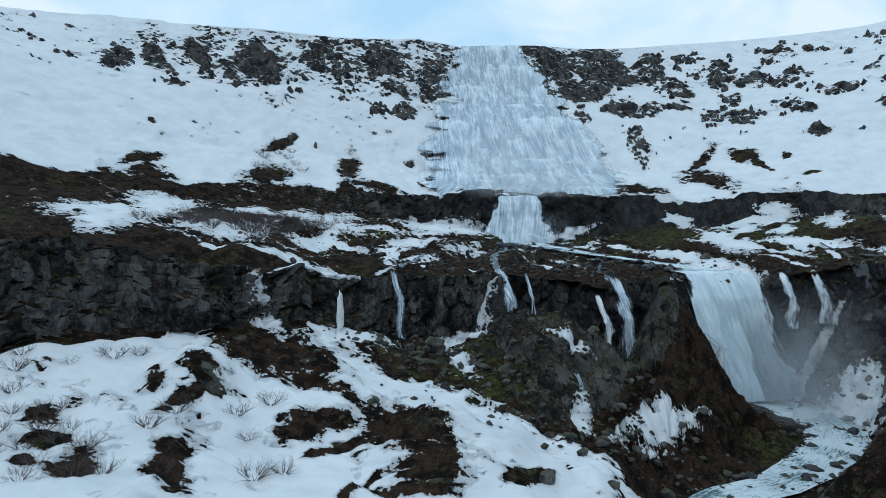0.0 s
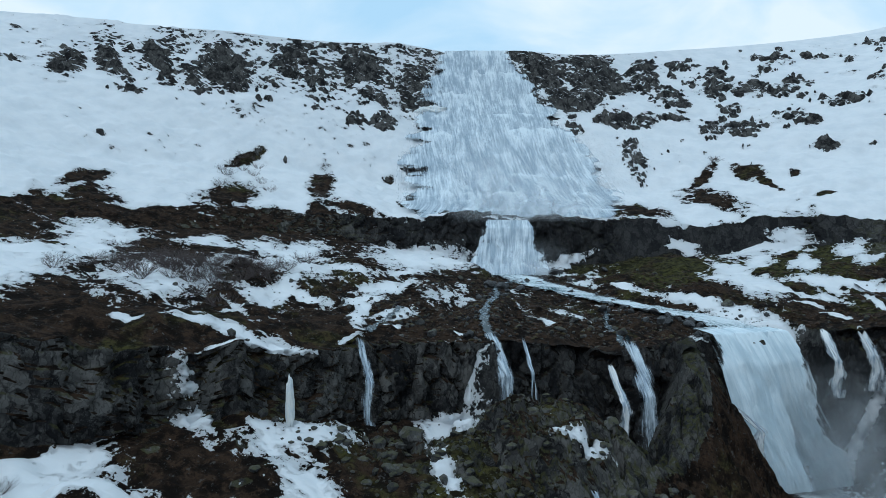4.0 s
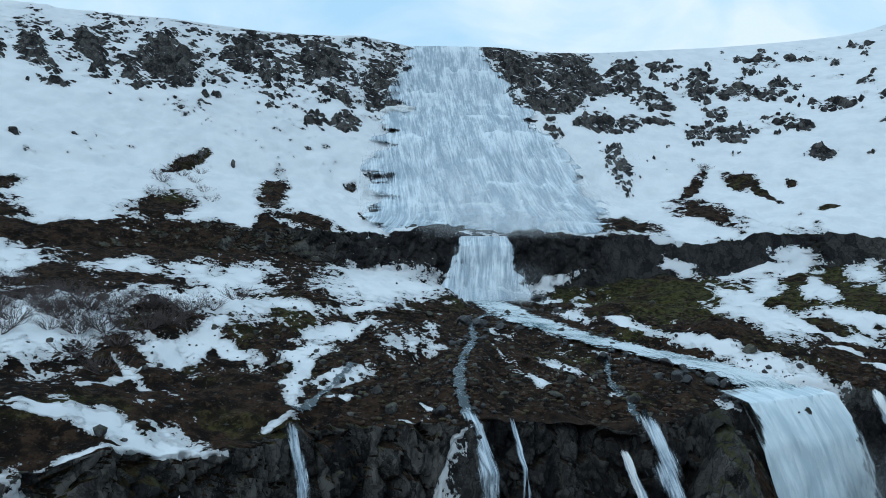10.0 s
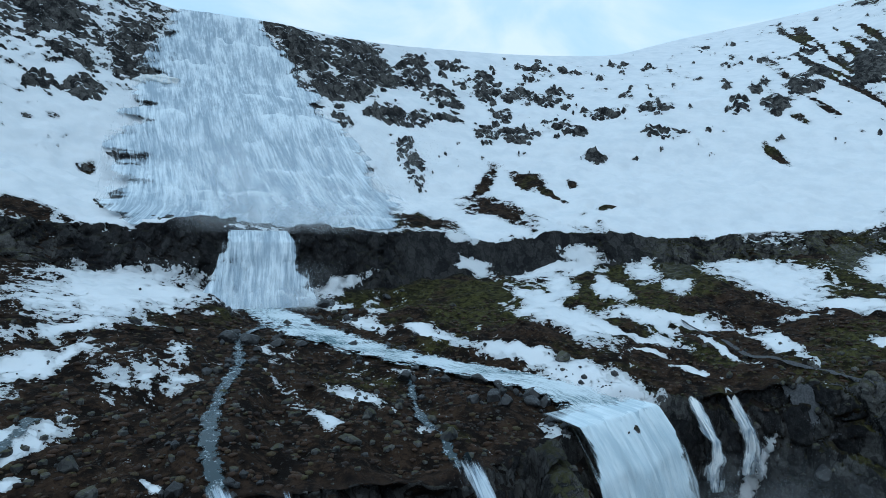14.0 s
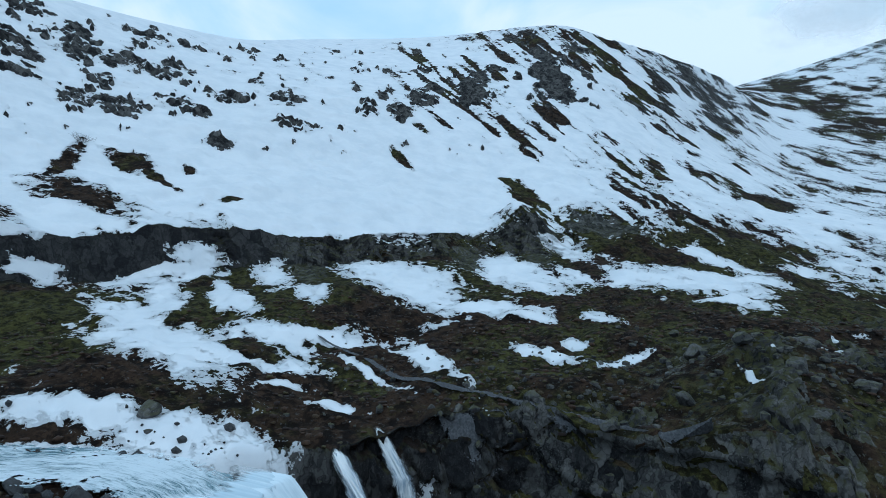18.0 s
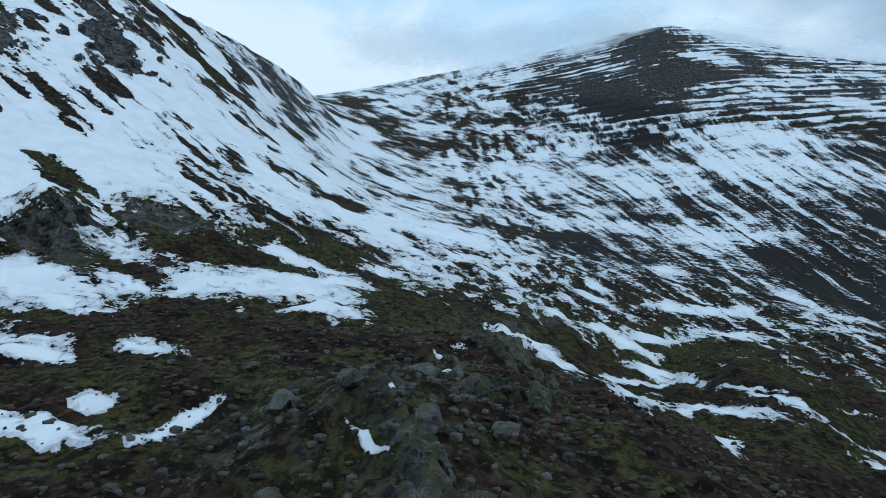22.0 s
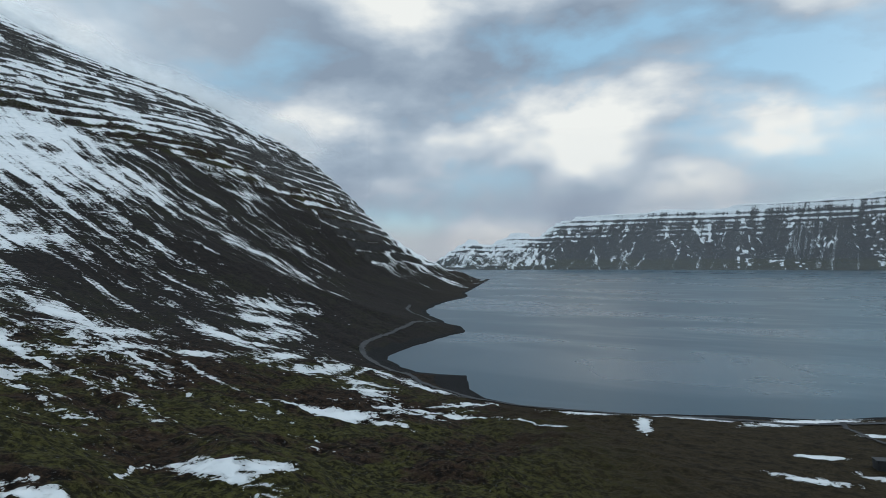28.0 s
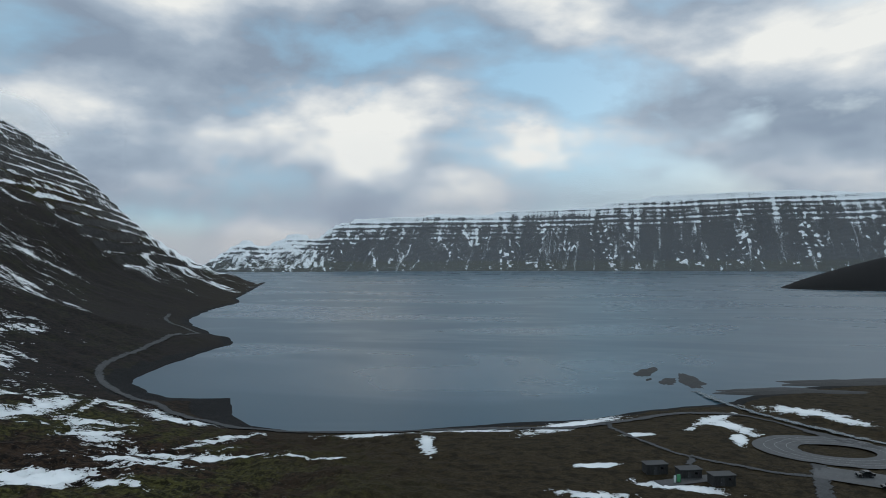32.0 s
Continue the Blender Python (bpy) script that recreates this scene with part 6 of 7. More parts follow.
for line, w in (([(-11, 100, 40.8), (-13, 92, 39.6), (-14.5, 85, 38.8), (-15.8, 79, 37.8)], 3.2), ([(33, 118, 40.6), (30, 104, 38.6), (29.5, 94, 37.6), (29.3, 87, 36.8)], 2.4)):
    line = [(x, y, top(x, y)) for x, y, z in line]
    brook = tagged(new("stream", band("stream", line, w, 0.15, 7, 1, True)), "small stream trickling to the cliff edge", "stream", kind="structure")
    brook.data.materials.append(STREAM)


def spray(label, at, w, h, layers, seed):
    """Drifting spray: soft thin veils in front of one another."""
    e = thing("spray_cloud", pose(0, 0, 0), label, "spray", kind="stuff")
    for k in range(layers):
        n, m = 26, 30
        u, v = np.linspace(-1, 1, m)[None, :], np.linspace(0, 1, n)[:, None]
        bulge = 4 * (1 - u * u) * (1 - v)
        X = at[0] + u * w * (0.7 + 0.3 * v) + 0 * v + 2 * fbm(u * 2 + k, v * 2, seed, 2)
        Y = at[1] - k * 3.0 - bulge + 1.5 * fbm(u * 2, v * 2 + k, seed + 3, 2)
        Z = at[2] + v * h + 0 * u
        dense = np.clip((1 - u ** 2) ** 1.5 * (1 - v) ** 1.2 * ramp(v, -0.05, 0.12) * (0.75 + 0.7 * fbm(u * 2 + seed, v * 2 + k, seed + 7, 3)), 0, 1) * 0.7
        part("veil", sheet_mesh("veil", X, Y, Z, False, dict(dense=dense), flip=False), SPRAY, e)


spray("pale spray drifting at the foot of the tall waterfall", (26, 198, 64), 46, 34, 3, 301)
spray("pale spray drifting before the basalt ledge", (20, 176, 45), 18, 13, 2, 305)
spray("cold spray billowing out of the gorge", (67, 89, 9), 18, 26, 5, 309)


def ice_mass(label, at, size, seed, hang):
    """A frozen shelf or pillar: a lumpy body with icicles under its edge."""
    e = thing("ice_shelf", pose(*at), label, "ice")
    rnd = random.Random(seed)
    bm = bmesh.new()
    bmesh.ops.create_icosphere(bm, subdivisions=4, radius=1)
    for v in bm.verts:
        p = v.co.copy()
        n = noise.fractal(p * 2.1 + Vector((seed, 0, 0)), 1.0, 2.0, 4)
        v.co = Vector((p.x * size[0], p.y * size[1], p.z * size[2])) * (1 + 0.28 * n)
    for f in bm.faces:
        f.smooth = True
    part("body", bm, ICE, e)
    for _ in range(hang):
        x, length = rnd.uniform(-0.8, 0.8) * size[0], rnd.uniform(0.4, 1.1) * size[2]
        bm = bmesh.new()
        bmesh.ops.create_cone(bm, segments=7, radius1=0.03, radius2=rnd.uniform(0.18, 0.45), depth=length)
        bmesh.ops.translate(bm, vec=(x, -size[1] * 0.75, -size[2] * 0.35 - length / 2), verts=bm.verts)
        part("icicle", bm, ICE, e)
    return e


ice_mass("overhanging shelf of creamy ice beside the tall waterfall", (-13, 297.5, 128), (8.5, 4.0, 2.6), 5, 16)
ice_mass("frozen pillar of blue ice against the cliff", (-23.2, 65.5, 30.5), (0.6, 0.6, 3.8), 9, 4)


# ---- low cloud on the tops and a sheet imitating haze over the fjord ----
def cloud_haze_material(name, size, lo, hi, most, color):
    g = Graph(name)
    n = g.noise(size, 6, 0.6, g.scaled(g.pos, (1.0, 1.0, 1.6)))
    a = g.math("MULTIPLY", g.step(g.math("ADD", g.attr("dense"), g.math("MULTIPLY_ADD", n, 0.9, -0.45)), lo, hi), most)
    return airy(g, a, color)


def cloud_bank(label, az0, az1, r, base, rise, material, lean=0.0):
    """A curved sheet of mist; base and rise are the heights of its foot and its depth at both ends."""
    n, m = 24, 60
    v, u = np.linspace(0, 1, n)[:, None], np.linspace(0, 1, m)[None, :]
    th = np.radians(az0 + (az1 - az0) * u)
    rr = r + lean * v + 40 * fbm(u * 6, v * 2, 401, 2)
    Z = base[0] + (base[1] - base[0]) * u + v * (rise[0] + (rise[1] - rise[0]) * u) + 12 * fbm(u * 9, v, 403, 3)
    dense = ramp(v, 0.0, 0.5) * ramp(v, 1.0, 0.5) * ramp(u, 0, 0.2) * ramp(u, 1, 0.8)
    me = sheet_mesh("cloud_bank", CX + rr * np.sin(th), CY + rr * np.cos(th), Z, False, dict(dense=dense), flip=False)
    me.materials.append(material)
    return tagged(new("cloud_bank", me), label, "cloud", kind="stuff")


CLOUD = cloud_haze_material("low_cloud", 150, 0.3, 1.1, 0.6, (0.97, 0.97, 0.97))
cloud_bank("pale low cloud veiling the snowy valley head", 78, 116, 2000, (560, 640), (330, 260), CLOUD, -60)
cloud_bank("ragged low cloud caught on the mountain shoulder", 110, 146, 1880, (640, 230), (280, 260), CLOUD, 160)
# added translucent sheet at 3500 m, paints distance haze over the far mountains
HAZE = cloud_haze_material("far_haze_sheet", 900, -0.4, 1.4, 0.17, (0.80, 0.86, 0.95))


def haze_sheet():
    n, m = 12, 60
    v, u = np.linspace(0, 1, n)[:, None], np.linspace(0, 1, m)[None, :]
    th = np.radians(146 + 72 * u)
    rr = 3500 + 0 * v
    me = sheet_mesh("far_haze_sheet", CX + rr * np.sin(th), CY + rr * np.cos(th), 0.3 + 800 * v + 0 * u, False, dict(dense=(1 - v) ** 0.7 * np.minimum(ramp(u, 0, 0.1), ramp(u, 1, 0.95))), flip=False)
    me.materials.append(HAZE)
    tagged(new("far_haze_sheet", me), "translucent sheet imitating pale blue distance haze over the fjord", "haze", kind="stuff")


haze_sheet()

# ---- stones and shrubs ----
def stone_mesh(seed, level_of=3):
    bm = bmesh.new()
    bmesh.ops.create_icosphere(bm, subdivisions=level_of, radius=1)
    off = Vector((seed * 3.7, seed * 1.3, 0))
    planes = [Vector((random.Random(seed * 31 + k).gauss(0, 1), random.Random(seed * 37 + k).gauss(0, 1), random.Random(seed * 41 + k).gauss(0, 0.7))).normalized() for k in range(12)]
    for v in bm.verts:
        p = v.co.copy()
        for q in planes:
            over = p.dot(q) - 0.6
            if over > 0:
                p -= q * over
        p *= 1 + 0.10 * noise.fractal(p * 2.5 + off, 1.0, 2.0, 3)
        v.co = Vector((p.x, p.y * 0.85, p.z * 0.72))
    for f in bm.faces:
        f.smooth = False
    me = bpy.data.meshes.new("boulder")
    bm.to_mesh(me)
    bm.free()
    return me


STONES = [stone_mesh(k) for k in range(7)]
WET_STONES = [me.copy() for me in STONES]
for me in STONES:
    me.materials.append(BASALT)
for me in WET_STONES:
    me.materials.append(WET)


def boulder(x, y, size, k, label, group, wet=False, z=None):
    ob = tagged(new("boulder", (WET_STONES if wet else STONES)[k % 7]), label, "boulder", group)
    ob.matrix_basis = pose(x, y, (top(x, y) if z is None else z) + 0.3 * size, 0, 0, k * 47) @ Matrix.Diagonal((size * (1 + 0.2 * math.sin(k * 2.1)), size, size * (0.9 + 0.25 * math.cos(k * 1.3)), 1))
    return ob


boulder(59.7, 117.5, 2.2, 2, "large dark boulder in snow on the river bank", "river bank boulders")
for n, (x, y, s) in enumerate([(8.2, 137, 1.6), (11.4, 133.5, 2.2), (15.5, 131, 1.7), (19, 131, 1.5), (41.4, 106, 1.4), (41.4, 102.5, 1.3), (42, 112.4, 1.6), (40.5, 114.3, 1.2), (35.2, 121, 1.3), (48, 103.6, 1.3),
                                (46.5, 105, 1.6), (32.8, 177, 1.7), (30, 172, 2.6), (47.7, 181, 1.6), (32.3, 157, 1.3), (24.2, 157, 1.2), (9, 142, 1.4), (12, 128, 1.1), (37.6, 104.4, 1.2), (32, 116.5, 1.3),
                                (44, 109.5, 1.2), (45.8, 103.2, 1.4), (22, 148, 1.5), (27, 146, 1.1), (36, 124, 1.0), (28, 133, 1.4)]):
    boulder(x, y, s, n, "wet grey boulder standing in the rapids", "river boulders", True)
for n, (x, y, s) in enumerate([(74.4, 87.7, 2.2), (79.1, 88.5, 2.4), (76.6, 93.1, 2.2), (57, 57, 1.4), (53, 56, 1.3), (42.3, 53, 1.5), (82.2, 88.8, 1.7), (79.7, 86.7, 1.8), (68.8, 72.4, 1.6), (72, 80, 1.7), (62, 60, 1.4),
                                (50, 52, 1.2), (58, 66, 1.2), (70, 66, 1.5), (76, 82, 1.4), (84, 84, 1.5), (66, 60, 1.3), (74, 72, 1.4)]):
    boulder(x, y, s, n + 3, "dark wet boulder in the gorge below the falls", "gorge boulders", True)
for n, (x, y, s) in enumerate([(-6.7, 71, 2.4), (-14, 46, 1.2), (18.3, 45, 1.4), (9.6, 34.6, 1.3), (-2, 66, 1.6), (-9, 62, 1.4), (2, 58, 1.2), (24, 48, 1.2), (28, 46, 1.0), (-4, 52, 1.2), (-11, 68, 1.5), (-18, 62, 1.2), (22, 68, 1.2), (26, 74, 1.4)]):
    boulder(x, y, s, n + 1, "mossy grey boulder at the cliff foot", "cliff foot boulders")
for n, (x, y, s) in enumerate([(22.6, 101, 1.2), (26, 100.4, 0.9), (19, 95.3, 1.1), (31, 102.3, 0.9), (30.3, 94.5, 1.3), (-6.6, 91.4, 1.3), (-4.3, 86.5, 1.4), (11.2, 92.5, 0.9), (0.9, 133, 1.1), (88, 86, 1.3), (6, 116.6, 0.9), (14, 108, 0.8),
                                (101, 66, 2.0), (96, 60, 1.7), (104, 72, 1.6), (92, 70, 1.4), (108, 60, 1.5), (99, 54, 1.6), (86, 76, 1.3), (112, 66, 1.4), (121, 56, 1.1), (118, 78, 1.2), (-40, 112, 1.2), (-58, 118, 1.0), (159.5, -235, 1.2)]):
    boulder(x, y, s, n + 5, "grey lichen-spotted boulder in the heath", "heath boulders")


def scatter(name, label, count, spots, size, seed, material):
    """Countless small stones, joined."""
    rnd = random.Random(seed)
    base = stone_mesh(seed, 1)
    co = np.array([v.co for v in base.vertices])
    faces = np.array([tuple(p.vertices) for p in base.polygons])
    V, F = [], []
    for k in range(count):
        cx, cy, rx, ry = rnd.choice(spots)
        x, y = rnd.gauss(cx, rx), rnd.gauss(cy, ry)
        s = size * (0.4 + rnd.random() ** 3 * 1.8)
        a = rnd.random() * 6.283
        m = np.array([[math.cos(a), -math.sin(a), 0], [math.sin(a), math.cos(a), 0], [0, 0, 1]]) * np.array([s, s * rnd.uniform(0.6, 1), s * rnd.uniform(0.6, 1.1)])
        F.append(faces + len(V) * len(co))
        V.append(co @ m.T + (x, y, top(x, y) + 0.15 * s))
    me = bpy.data.meshes.new(name)
    me.from_pydata(np.concatenate(V).tolist(), [], np.concatenate(F).tolist())
    me.materials.append(material)
    return tagged(new(name, me), label, "stones", kind="stuff")


scatter("stones", "small grey stones strewn over the heath", 2600, [(10, 100, 18, 9), (30, 100, 14, 8), (20, 115, 16, 10), (-8, 95, 12, 8), (100, 64, 12, 9), (95, 80, 12, 8), (115, 62, 16, 10), (90, 100, 12, 14), (135, 60, 20, 14), (-30, 110, 18, 10), (120, 40, 16, 16), (105, 58, 8, 6)], 0.42, 4, BASALT)
scatter("stones", "dark rubble below the cliff and in the gorge", 1100, [(0, 62, 9, 7), (12, 52, 9, 6), (75, 85, 7, 7), (25, 52, 7, 6), (45, 48, 7, 5), (-12, 66, 7, 4), (62, 62, 9, 6), (10, 66, 9, 7)], 0.62, 6, BASALT)
scatter("stones", "dark stones lying on the snow slope", 160, [(80, 88, 5, 5), (84, 92, 4, 4), (20, 155, 14, 10), (40, 168, 10, 8)], 0.7, 8, BASALT)
scatter("stones", "wet stones along the banks of the rapids", 520, [(x + s * 6, y + s * 3, 2.6, 2.6) for x, y, z in RIVER_TOP for s in (-1, 1)] + [(x, y, 2.2, 2.6) for x, y, z in SIDE_STREAM], 0.6, 12, WET)


def tuft_material():
    g = Graph("heath_tuft")
    pick = g.geo.outputs["Random Per Island"]
    c = g.mix(g.step(pick, 0.2, 0.5), (0.022, 0.012, 0.008), (0.058, 0.031, 0.016))
    c = g.mix(g.step(pick, 0.75, 0.95), c, (0.075, 0.062, 0.026))
    c = g.mix(g.math("MULTIPLY", g.step(g.noise(0.12, 3, 0.7), 0.45, 0.65), 0.6), c, (0.012, 0.009, 0.007))
    return g.done(c, 0.95, g.bump(g.noise(0.1, 3, 0.7), 0.8, 0.08))


def tufts(count, seed, stretches):
    """Low cushions of heather and moss on the ground that the camera passes nearest."""
    q = np.random.default_rng(seed)
    n0, m0 = G["X"].shape
    bm = bmesh.new()
    bmesh.ops.create_icosphere(bm, subdivisions=1, radius=1)
    co, faces = np.array([v.co for v in bm.verts]), np.array([[v.index for v in f.verts] for f in bm.faces])
    bm.free()
    V, F, k = [], [], 0
    for az0, az1, r0, r1, share in stretches:
        n = int(count * share)
        az, r = q.uniform(az0, az1, n), np.sqrt(q.uniform(r0 ** 2, r1 ** 2, n))
        col = np.array([int(np.argmin(np.abs(TOP_AZ - a))) for a in az])
        row = np.array([int(np.argmin(np.abs(top.radii[:, c] - s))) for c, s in zip(col, r)])
        good = (G["attrs"]["snow"][row, col] < -0.2) & (G["attrs"]["rock"][row, col] < 0.35)
        for i, j in zip(row[good], col[good]):
            p = np.array((G["X"][i, j], G["Y"][i, j], G["Z"][i, j]))
            s = q.uniform(0.18, 0.5)
            body = co * (1 + q.uniform(-0.3, 0.3, (len(co), 1))) * (s * q.uniform(0.8, 1.4), s * q.uniform(0.8, 1.4), s * q.uniform(0.4, 0.7))
            V.append(body + p + (q.uniform(-0.3, 0.3), q.uniform(-0.3, 0.3), 0.03))
            F.append(faces + k)
            k += len(co)
    me = bpy.data.meshes.new("heather")
    me.from_pydata(np.concatenate(V).tolist(), [], np.concatenate(F).tolist())
    me.polygons.foreach_set("use_smooth", np.ones(len(me.polygons), bool))
    me.materials.append(tuft_material())
    return tagged(new("heather", me), "low tufts of brown heather and olive moss", "heather", kind="stuff")


tufts(11000, 21, [(-45, 5, 55, 125, 0.28), (5, 45, 75, 130, 0.15), (45, 100, 45, 150, 0.42), (100, 165, 40, 130, 0.15)])


def shrub_mesh(seed, stems=30):
    """A leafless birch bush: many thin forked stems from one foot."""
    rnd = random.Random(seed)
    V, F = [], []

    def rod(a, b, ra, rb):
        t = (b - a).normalized()
        u = t.orthogonal().normalized()
        w = t.cross(u)
        k = len(V)
        for p, r in ((a, ra), (b, rb)):
            for i in range(3):
                q = i * 2.0944
                V.append(tuple(p + (u * math.cos(q) + w * math.sin(q)) * r))
        for i in range(3):
            j = (i + 1) % 3
            F.append((k + i, k + j, k + 3 + j, k + 3 + i))

    def grow(p, d, length, r, depth):
        for _ in range(2):
            q = p + d * length / 2
            rod(p, q, r, r * 0.8)
            p, r = q, r * 0.8
            d = (d + Vector((rnd.gauss(0, 0.2), rnd.gauss(0, 0.2), rnd.gauss(0.06, 0.1)))).normalized()
        if depth:
            for _ in range(rnd.choice((2, 3))):
                e = (d + Vector((rnd.gauss(0, 0.5), rnd.gauss(0, 0.5), rnd.gauss(0.1, 0.3)))).normalized()
                grow(p, e, length * 0.62, r * 0.7, depth - 1)

    for _ in range(stems):
        a = rnd.random() * 6.283
        d = Vector((math.cos(a), math.sin(a), rnd.uniform(0.5, 1.6))).normalized()
        grow(Vector((math.cos(a) * 0.25, math.sin(a) * 0.25, -0.15)), d, rnd.uniform(0.5, 0.95), 0.024, 2)
    me = bpy.data.meshes.new("shrub")
    me.from_pydata(V, [], F)
    me.materials.append(TWIG)
    return me


SHRUBS = [shrub_mesh(k) for k in range(5)]


def shrub(x, y, s, k, label, group):
    ob = tagged(new("shrub", SHRUBS[k % 5]), label, "shrub", group)
    ob.matrix_basis = pose(x, y, top(x, y), 0, 0, k * 63) @ Matrix.Diagonal((s, s, s * 0.85, 1))


rnd = random.Random(77)
for n, (x, y) in enumerate([(-47, 23), (-44, 21.6), (-46.6, 19.7), (-41, 21.5), (-43, 16.5), (-38.6, 15), (-37, 27), (-36.5, 17), (-27.6, 33), (-27, 40), (-21.6, 28), (-24.4, 26.4), (-52.7, 26), (-50, 41.6), (-47, 43), (-36.4, 32), (-57.6, 33), (-49.4, 28),
                             (-45, 25), (-40, 18), (-48, 17), (-51, 21), (-55, 29), (-42, 13), (-33, 22), (-54, 38), (-60, 37), (-30, 36)]):
    shrub(x, y, rnd.uniform(1.1, 1.9), n, "bare grey birch shrub standing in snow below the cliff", "shrubs below the cliff")
for n in range(64):
    x, y = rnd.gauss(-57, 10), rnd.gauss(107, 8)
    shrub(x, y, rnd.uniform(1.7, 2.8), n, "bare purplish birch shrub on the snowy terrace", "shrubs on the terrace")
for n, (x, y) in enumerate([(-88, 230.6), (-83, 232), (-90, 225), (-88, 213), (-79.5, 219), (-74.4, 213.4), (-76, 204), (-87, 204), (-56, 222), (-51.5, 212), (117, 261.5), (129, 247), (-85, 222), (-80, 226), (-92, 218), (-70, 208)]):
    shrub(x, y, rnd.uniform(1.8, 2.8), n, "dark leafless shrub on the snow slope", "shrubs on the slope")

# ---- trails, road and the landing by the shore ----
TRAILS = (([(93.7, 127.5), (92.9, 118.3), (91.4, 111.3), (88.4, 102.3), (87.7, 95.4), (88.0, 89.7), (86.7, 84.3), (87.0, 80.9), (86.8, 76.3), (85.2, 70.2), (84.2, 65.7)], 1.1), ([(82.9, 95.7), (83.3, 91.0), (85.5, 88.2), (86.5, 84.3)], 0.8))
for line, w in TRAILS:
    trail = tagged(new("path", band("path", [(x, y, 0) for x, y in line], w * 0.85, 0.08, 7, 1, True)), "narrow gravel footpath worn through the heath", "path", kind="structure")
    trail.data.materials.append(TRACK)
SHORE_ROAD = [(470, -640), (432, -570), (352, -478), (345, -440), (334, -380), (322, -318), (303, -285), (275, -256), (240, -226), (218, -213), (198, -206), (163, -203), (135, -206.5), (105, -209), (76, -211), (55, -222), (30, -236), (12, -236), (-1, -222), (-6, -206), (-12, -192), (-24, -178), (-45, -165)]
shore_road = tagged(new("road", band("road", [(x, y, 0) for x, y in SHORE_ROAD], 5.6, 0.3, 7, 1, True)), "dark gravel road following the shore", "road", kind="structure")
shore_road.data.materials.append(ROAD)
for line, w in (([(60.7, -212), (54.6, -190), (48, -176), (44, -171), (47, -163)], 1.8), ([(44, -171.5), (34.6, -164), (26, -157.5), (18.5, -155)], 1.8), ([(12, -166), (18.9, -150), (22, -142), (26, -130)], 4.0)):
    path = tagged(new("path", band("path", [(x, y, 0) for x, y in line], w * 1.3, 0.2, 7, 1, True)), "dark paved path across the grass", "path", kind="structure")
    path.data.materials.append(ROAD)


def ring(name, cx, cy, a0, b0, a1, b1, lift, n=72, m=7):
    th = np.linspace(0, 2 * np.pi, n)[:, None]
    u = np.linspace(0, 1, m)[None, :]
    X, Y = cx + np.cos(th) * (a0 + (a1 - a0) * u), cy + np.sin(th) * (b0 + (b1 - b0) * u)
    Z = np.vectorize(lambda x, y: max(top(x, y), float(height(np.array([x]), np.array([y]))[0])))(X, Y) + lift
    return sheet_mesh(name, X, Y, Z, False, None, flip=False)


lot = tagged(new("parking_loop", ring("parking_loop", -1, -183, 10.5, 7.5, 23, 18, 0.3)), "wet asphalt turning loop round a grass island", "car park", kind="structure")
lot.data.materials.append(ASPHALT)
STRIPE = grit_material("worn_marking", (0.16, 0.16, 0.165), (0.24, 0.24, 0.245), 0.4)
for k, a in enumerate((13.4, 16.6, 19.6)):
    part("marking", ring("marking", -1, -183, a, a * 0.77, a + 0.22, a * 0.77 + 0.2, 0.36, 72, 2), STRIPE, lot)

GLASS = plain_glass = Graph("dark_glass").done((0.01, 0.012, 0.014), 0.05)
LEAD = Graph("roof_felt").done((0.035, 0.036, 0.038), 0.8)
GREEN = Graph("green_panel").done((0.05, 0.22, 0.09), 0.5)
PALE = Graph("pale_panel").done((0.5, 0.55, 0.55), 0.5)


def hut(x, y, turn, label, length=5.6):
    z = top(x, y)
    e = thing("hut", pose(x, y, z, 0, 0, turn), label, "hut", "service huts")
    part("wall", box(length, 0.14, 2.5, (0, -1.5, 1.25), 0.01), TIMBER, e)
    part("wall", box(length, 0.14, 2.5, (0, 1.5, 1.25), 0.01), TIMBER, e)
    for s in (-1, 1):
        part("wall", box(0.14, 2.86, 2.5, (s * (length / 2 - 0.07), 0, 1.25), 0.01), TIMBER, e)
    part("roof", box(length + 0.5, 3.5, 0.18, (0, 0, 2.59), 0.03), LEAD, e)
    part("plinth", box(length + 0.1, 3.1, 0.3, (0, 0, 0.0), 0.02), DECK, e)
    slat = bpy.data.meshes.new("board")
    bm = box(0.16, 0.05, 2.45, (0, 0, 0), 0.008)
    bm.to_mesh(slat)
    bm.free()
    n = int(length / 0.22)
    for side in (-1.6, 1.6):
        for i in range(n):
            b = part("board", slat, TIMBER, e)
            b.location = (-length / 2 + 0.15 + i * (length - 0.3) / (n - 1), side, 1.26)
    door = part("door", box(0.95, 0.06, 2.05, (0.6, 1.66, 1.06), 0.01), DECK, e)
    part("handle", box(0.04, 0.08, 0.16, (0.98, 1.72, 1.05), 0.01), PALE, door)
    part("window", box(0.7, 0.05, 0.5, (-1.2, 1.65, 1.7), 0.01), GLASS, e)


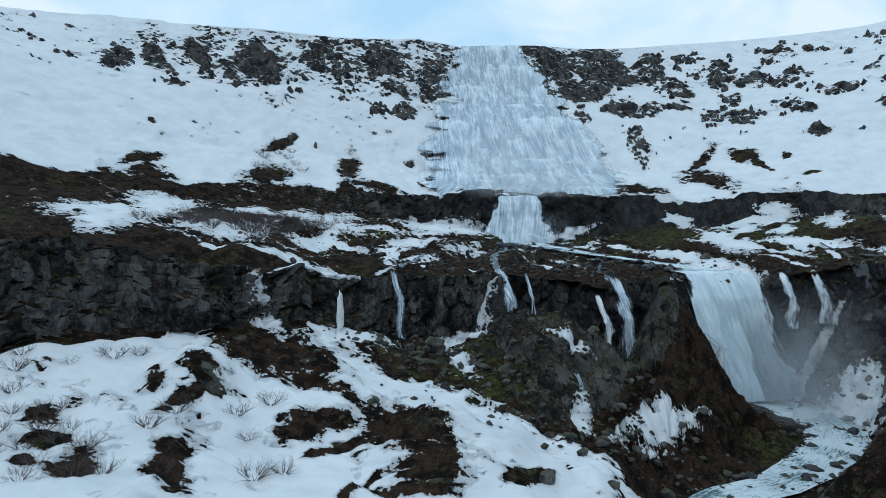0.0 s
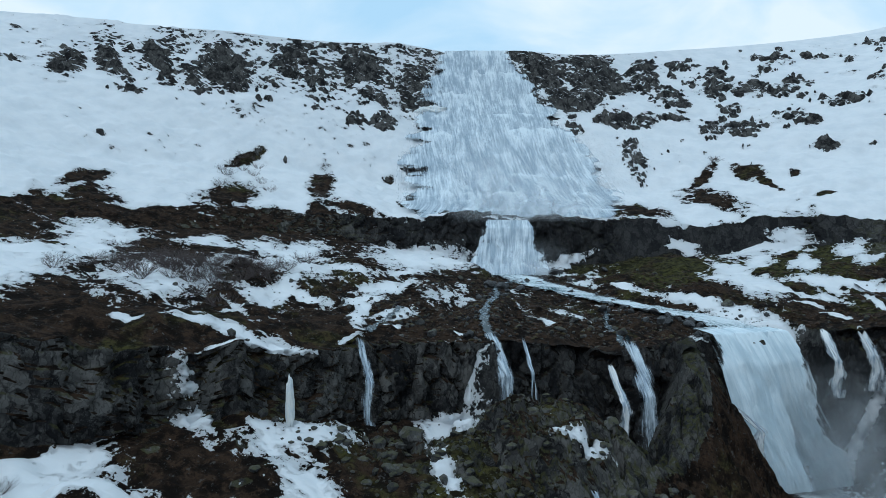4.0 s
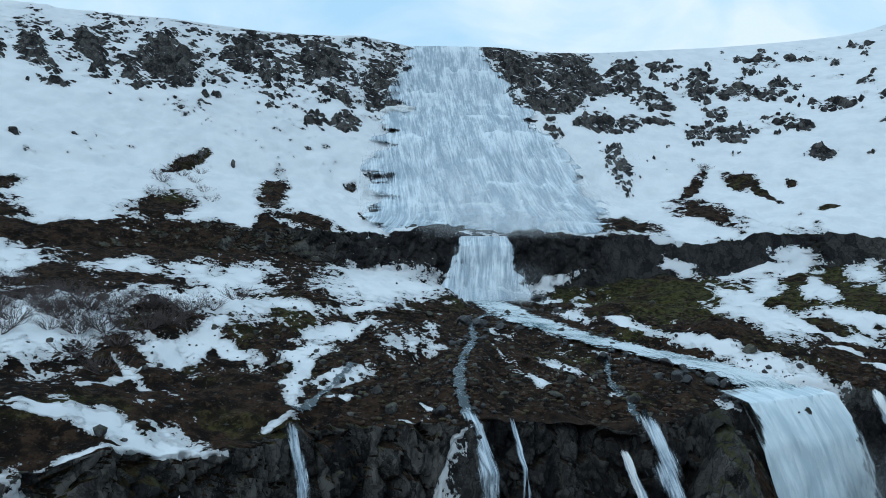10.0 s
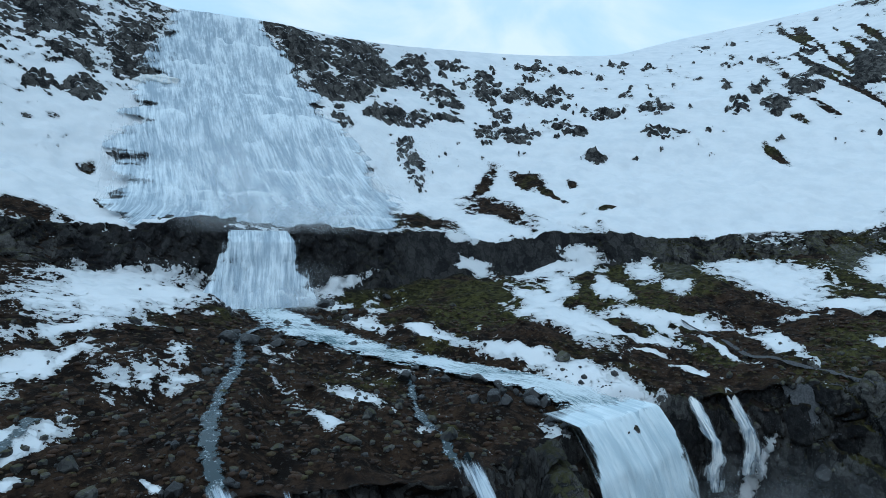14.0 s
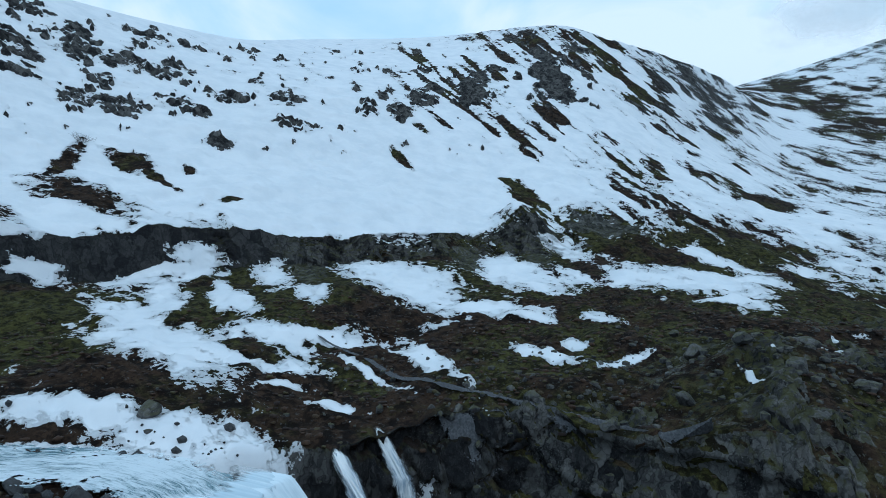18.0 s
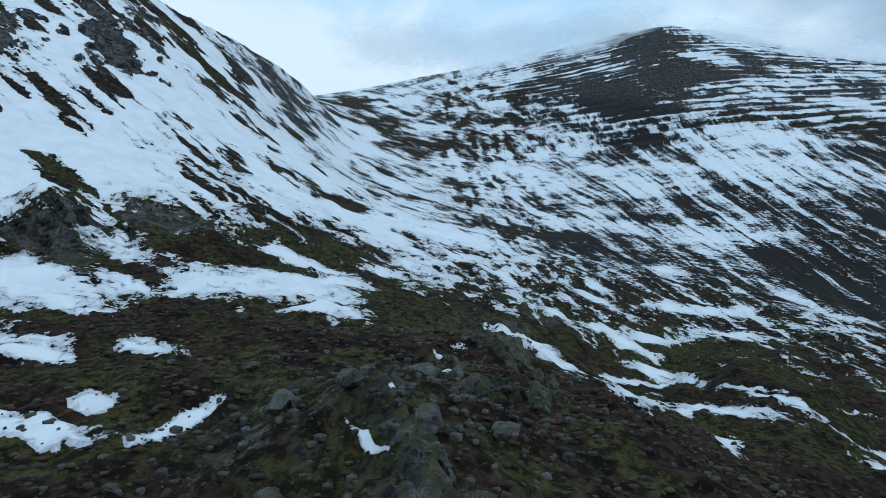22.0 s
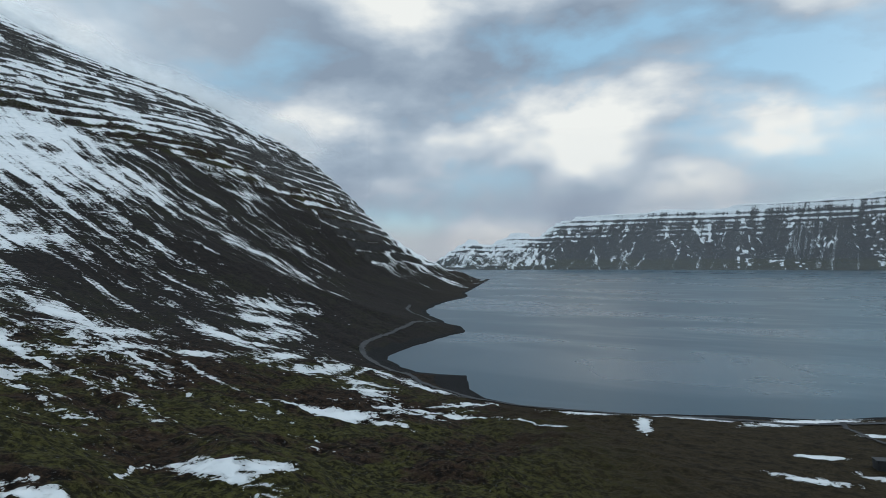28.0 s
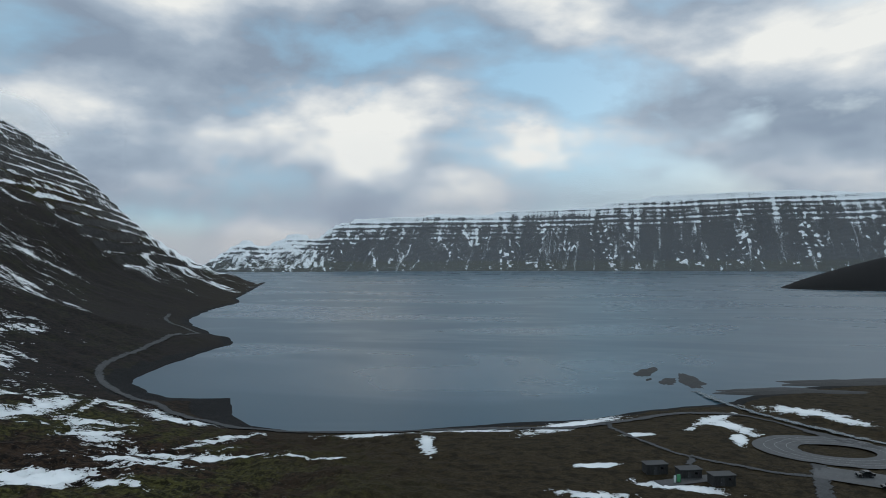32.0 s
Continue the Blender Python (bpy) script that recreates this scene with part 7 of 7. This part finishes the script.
hut(57.5, -156, 12, "dark timber-clad service hut on a plank deck")
hut(49.8, -153, 12, "dark timber-clad service hut on a plank deck")
hut(43.2, -148.5, 12, "dark timber-clad service hut on a plank deck")
deck = thing("deck", pose(50, -150.2, top(50, -150.2) + 0.1, 0, 0, 22), "grey plank deck in front of the huts", "deck")
plank = bpy.data.meshes.new("plank")
bm = box(0.34, 4.2, 0.12, (0, 0, 0), 0.01)
bm.to_mesh(plank)
bm.free()
for i in range(52):
    p = part("plank", plank, DECK, deck)
    p.location = (-9.4 + i * 0.365, 0, 0.12)
booth = thing("info_board", pose(53.6, -148.2, top(53.6, -148.2) + 0.25, 0, 0, 20), "green and white information stand on the deck", "sign")
part("panel", box(1.3, 0.18, 1.9, (0, 0, 1.05), 0.02), GREEN, booth, "green panel")
part("panel", box(0.55, 0.22, 1.7, (0.95, 0, 0.95), 0.02), PALE, booth, "white panel")
for s in (-0.6, 0.6):
    part("post", box(0.1, 0.1, 2.1, (s, 0.12, 1.05), 0.01), DECK, booth)

PAINT = Graph("car_paint").done((0.012, 0.013, 0.016), 0.25, Metallic=0.3)
RUBBER = Graph("rubber").done((0.012, 0.012, 0.012), 0.85)
RIM = Graph("rim").done((0.3, 0.3, 0.31), 0.35, Metallic=0.9)


def car(x, y, turn, label):
    e = thing("car", pose(x, y, top(x, y) + 0.35, 0, 0, turn), label, "car", "parked cars")
    bm = box(4.4, 1.75, 0.62, (0, 0, 0.62), 0.14)
    part("body", bm, PAINT, e)
    bm = box(2.6, 1.55, 0.58, (-0.25, 0, 1.18), 0.2)
    for v in bm.verts:
        if v.co.z > 1.25:
            v.co.x = -0.25 + (v.co.x + 0.25) * 0.72
    part("cabin", bm, GLASS, e)
    part("roof", box(1.75, 1.3, 0.07, (-0.25, 0, 1.47), 0.03), PAINT, e)
    for sx in (-1.35, 1.35):
        for sy in (-0.82, 0.82):
            bm = bmesh.new()
            bmesh.ops.create_cone(bm, cap_ends=True, segments=20, radius1=0.34, radius2=0.34, depth=0.22)
            bmesh.ops.bevel(bm, geom=bm.edges[:], offset=0.03, segments=2, affect="EDGES")
            bmesh.ops.transform(bm, matrix=pose(sx, sy, 0.34, 90, 0, 0), verts=bm.verts)
            wheel = part("wheel", bm, RUBBER, e)
            bm = bmesh.new()
            bmesh.ops.create_cone(bm, cap_ends=True, segments=14, radius1=0.2, radius2=0.18, depth=0.26)
            bmesh.ops.transform(bm, matrix=pose(sx, sy, 0.34, 90, 0, 0), verts=bm.verts)
            part("rim", bm, RIM, wheel)
    for sy in (-0.6, 0.6):
        part("headlight", box(0.06, 0.32, 0.14, (2.19, sy, 0.72), 0.02), PALE, e)


car(5.5, -156.5, 8, "dark parked car on the asphalt by the loop")
car(4.5, -147.5, 6, "dark parked car on the asphalt by the loop")
apron = tagged(new("parking_apron", band("parking_apron", [(16, -160, 0), (6, -155, 0), (-8, -150, 0), (-30, -146, 0)], 13, 0.28, 9, 1)), "asphalt parking apron beside the loop", "car park", kind="structure")
apron.data.materials.append(ASPHALT)


def gravel_bar(x, y, a, b, turn, seed, h=0.6):
    """A low bank of black shingle in the river mouth."""
    n, m = 40, 10
    th, u = np.linspace(0, 2 * np.pi, n)[:, None], np.linspace(0, 1, m)[None, :]
    rag = 1 + 0.3 * fbm(np.cos(th) * 1.6 + seed, np.sin(th) * 1.6, seed, 3)
    px, py = np.cos(th) * u * a * rag, np.sin(th) * u * b * rag
    c, s = math.cos(radians(turn)), math.sin(radians(turn))
    Z = h * (1 - u ** 2) - 0.25 + 0.12 * fbm(px / 2, py / 2, seed, 3) + 0 * th
    me = sheet_mesh("gravel_bar", x + px * c - py * s, y + px * s + py * c, Z, False, None, flip=False)
    me.materials.append(SHINGLE)
    return tagged(new("gravel_bar", me), "low black shingle bank in the river mouth", "gravel bar", kind="structure")


gravel_bar(19.5, -341, 20, 6, 65, 1)
gravel_bar(15, -313, 14, 5, 65, 2)
gravel_bar(3, -315, 24, 7, 88, 3)
gravel_bar(23, -318, 5, 1.6, 60, 4)
gravel_bar(-36, -292, 46, 11, 4, 5, 1.2)
gravel_bar(-76, -319, 40, 10, 10, 6, 1.1)
gravel_bar(-46, -309, 7, 2.2, 10, 7)
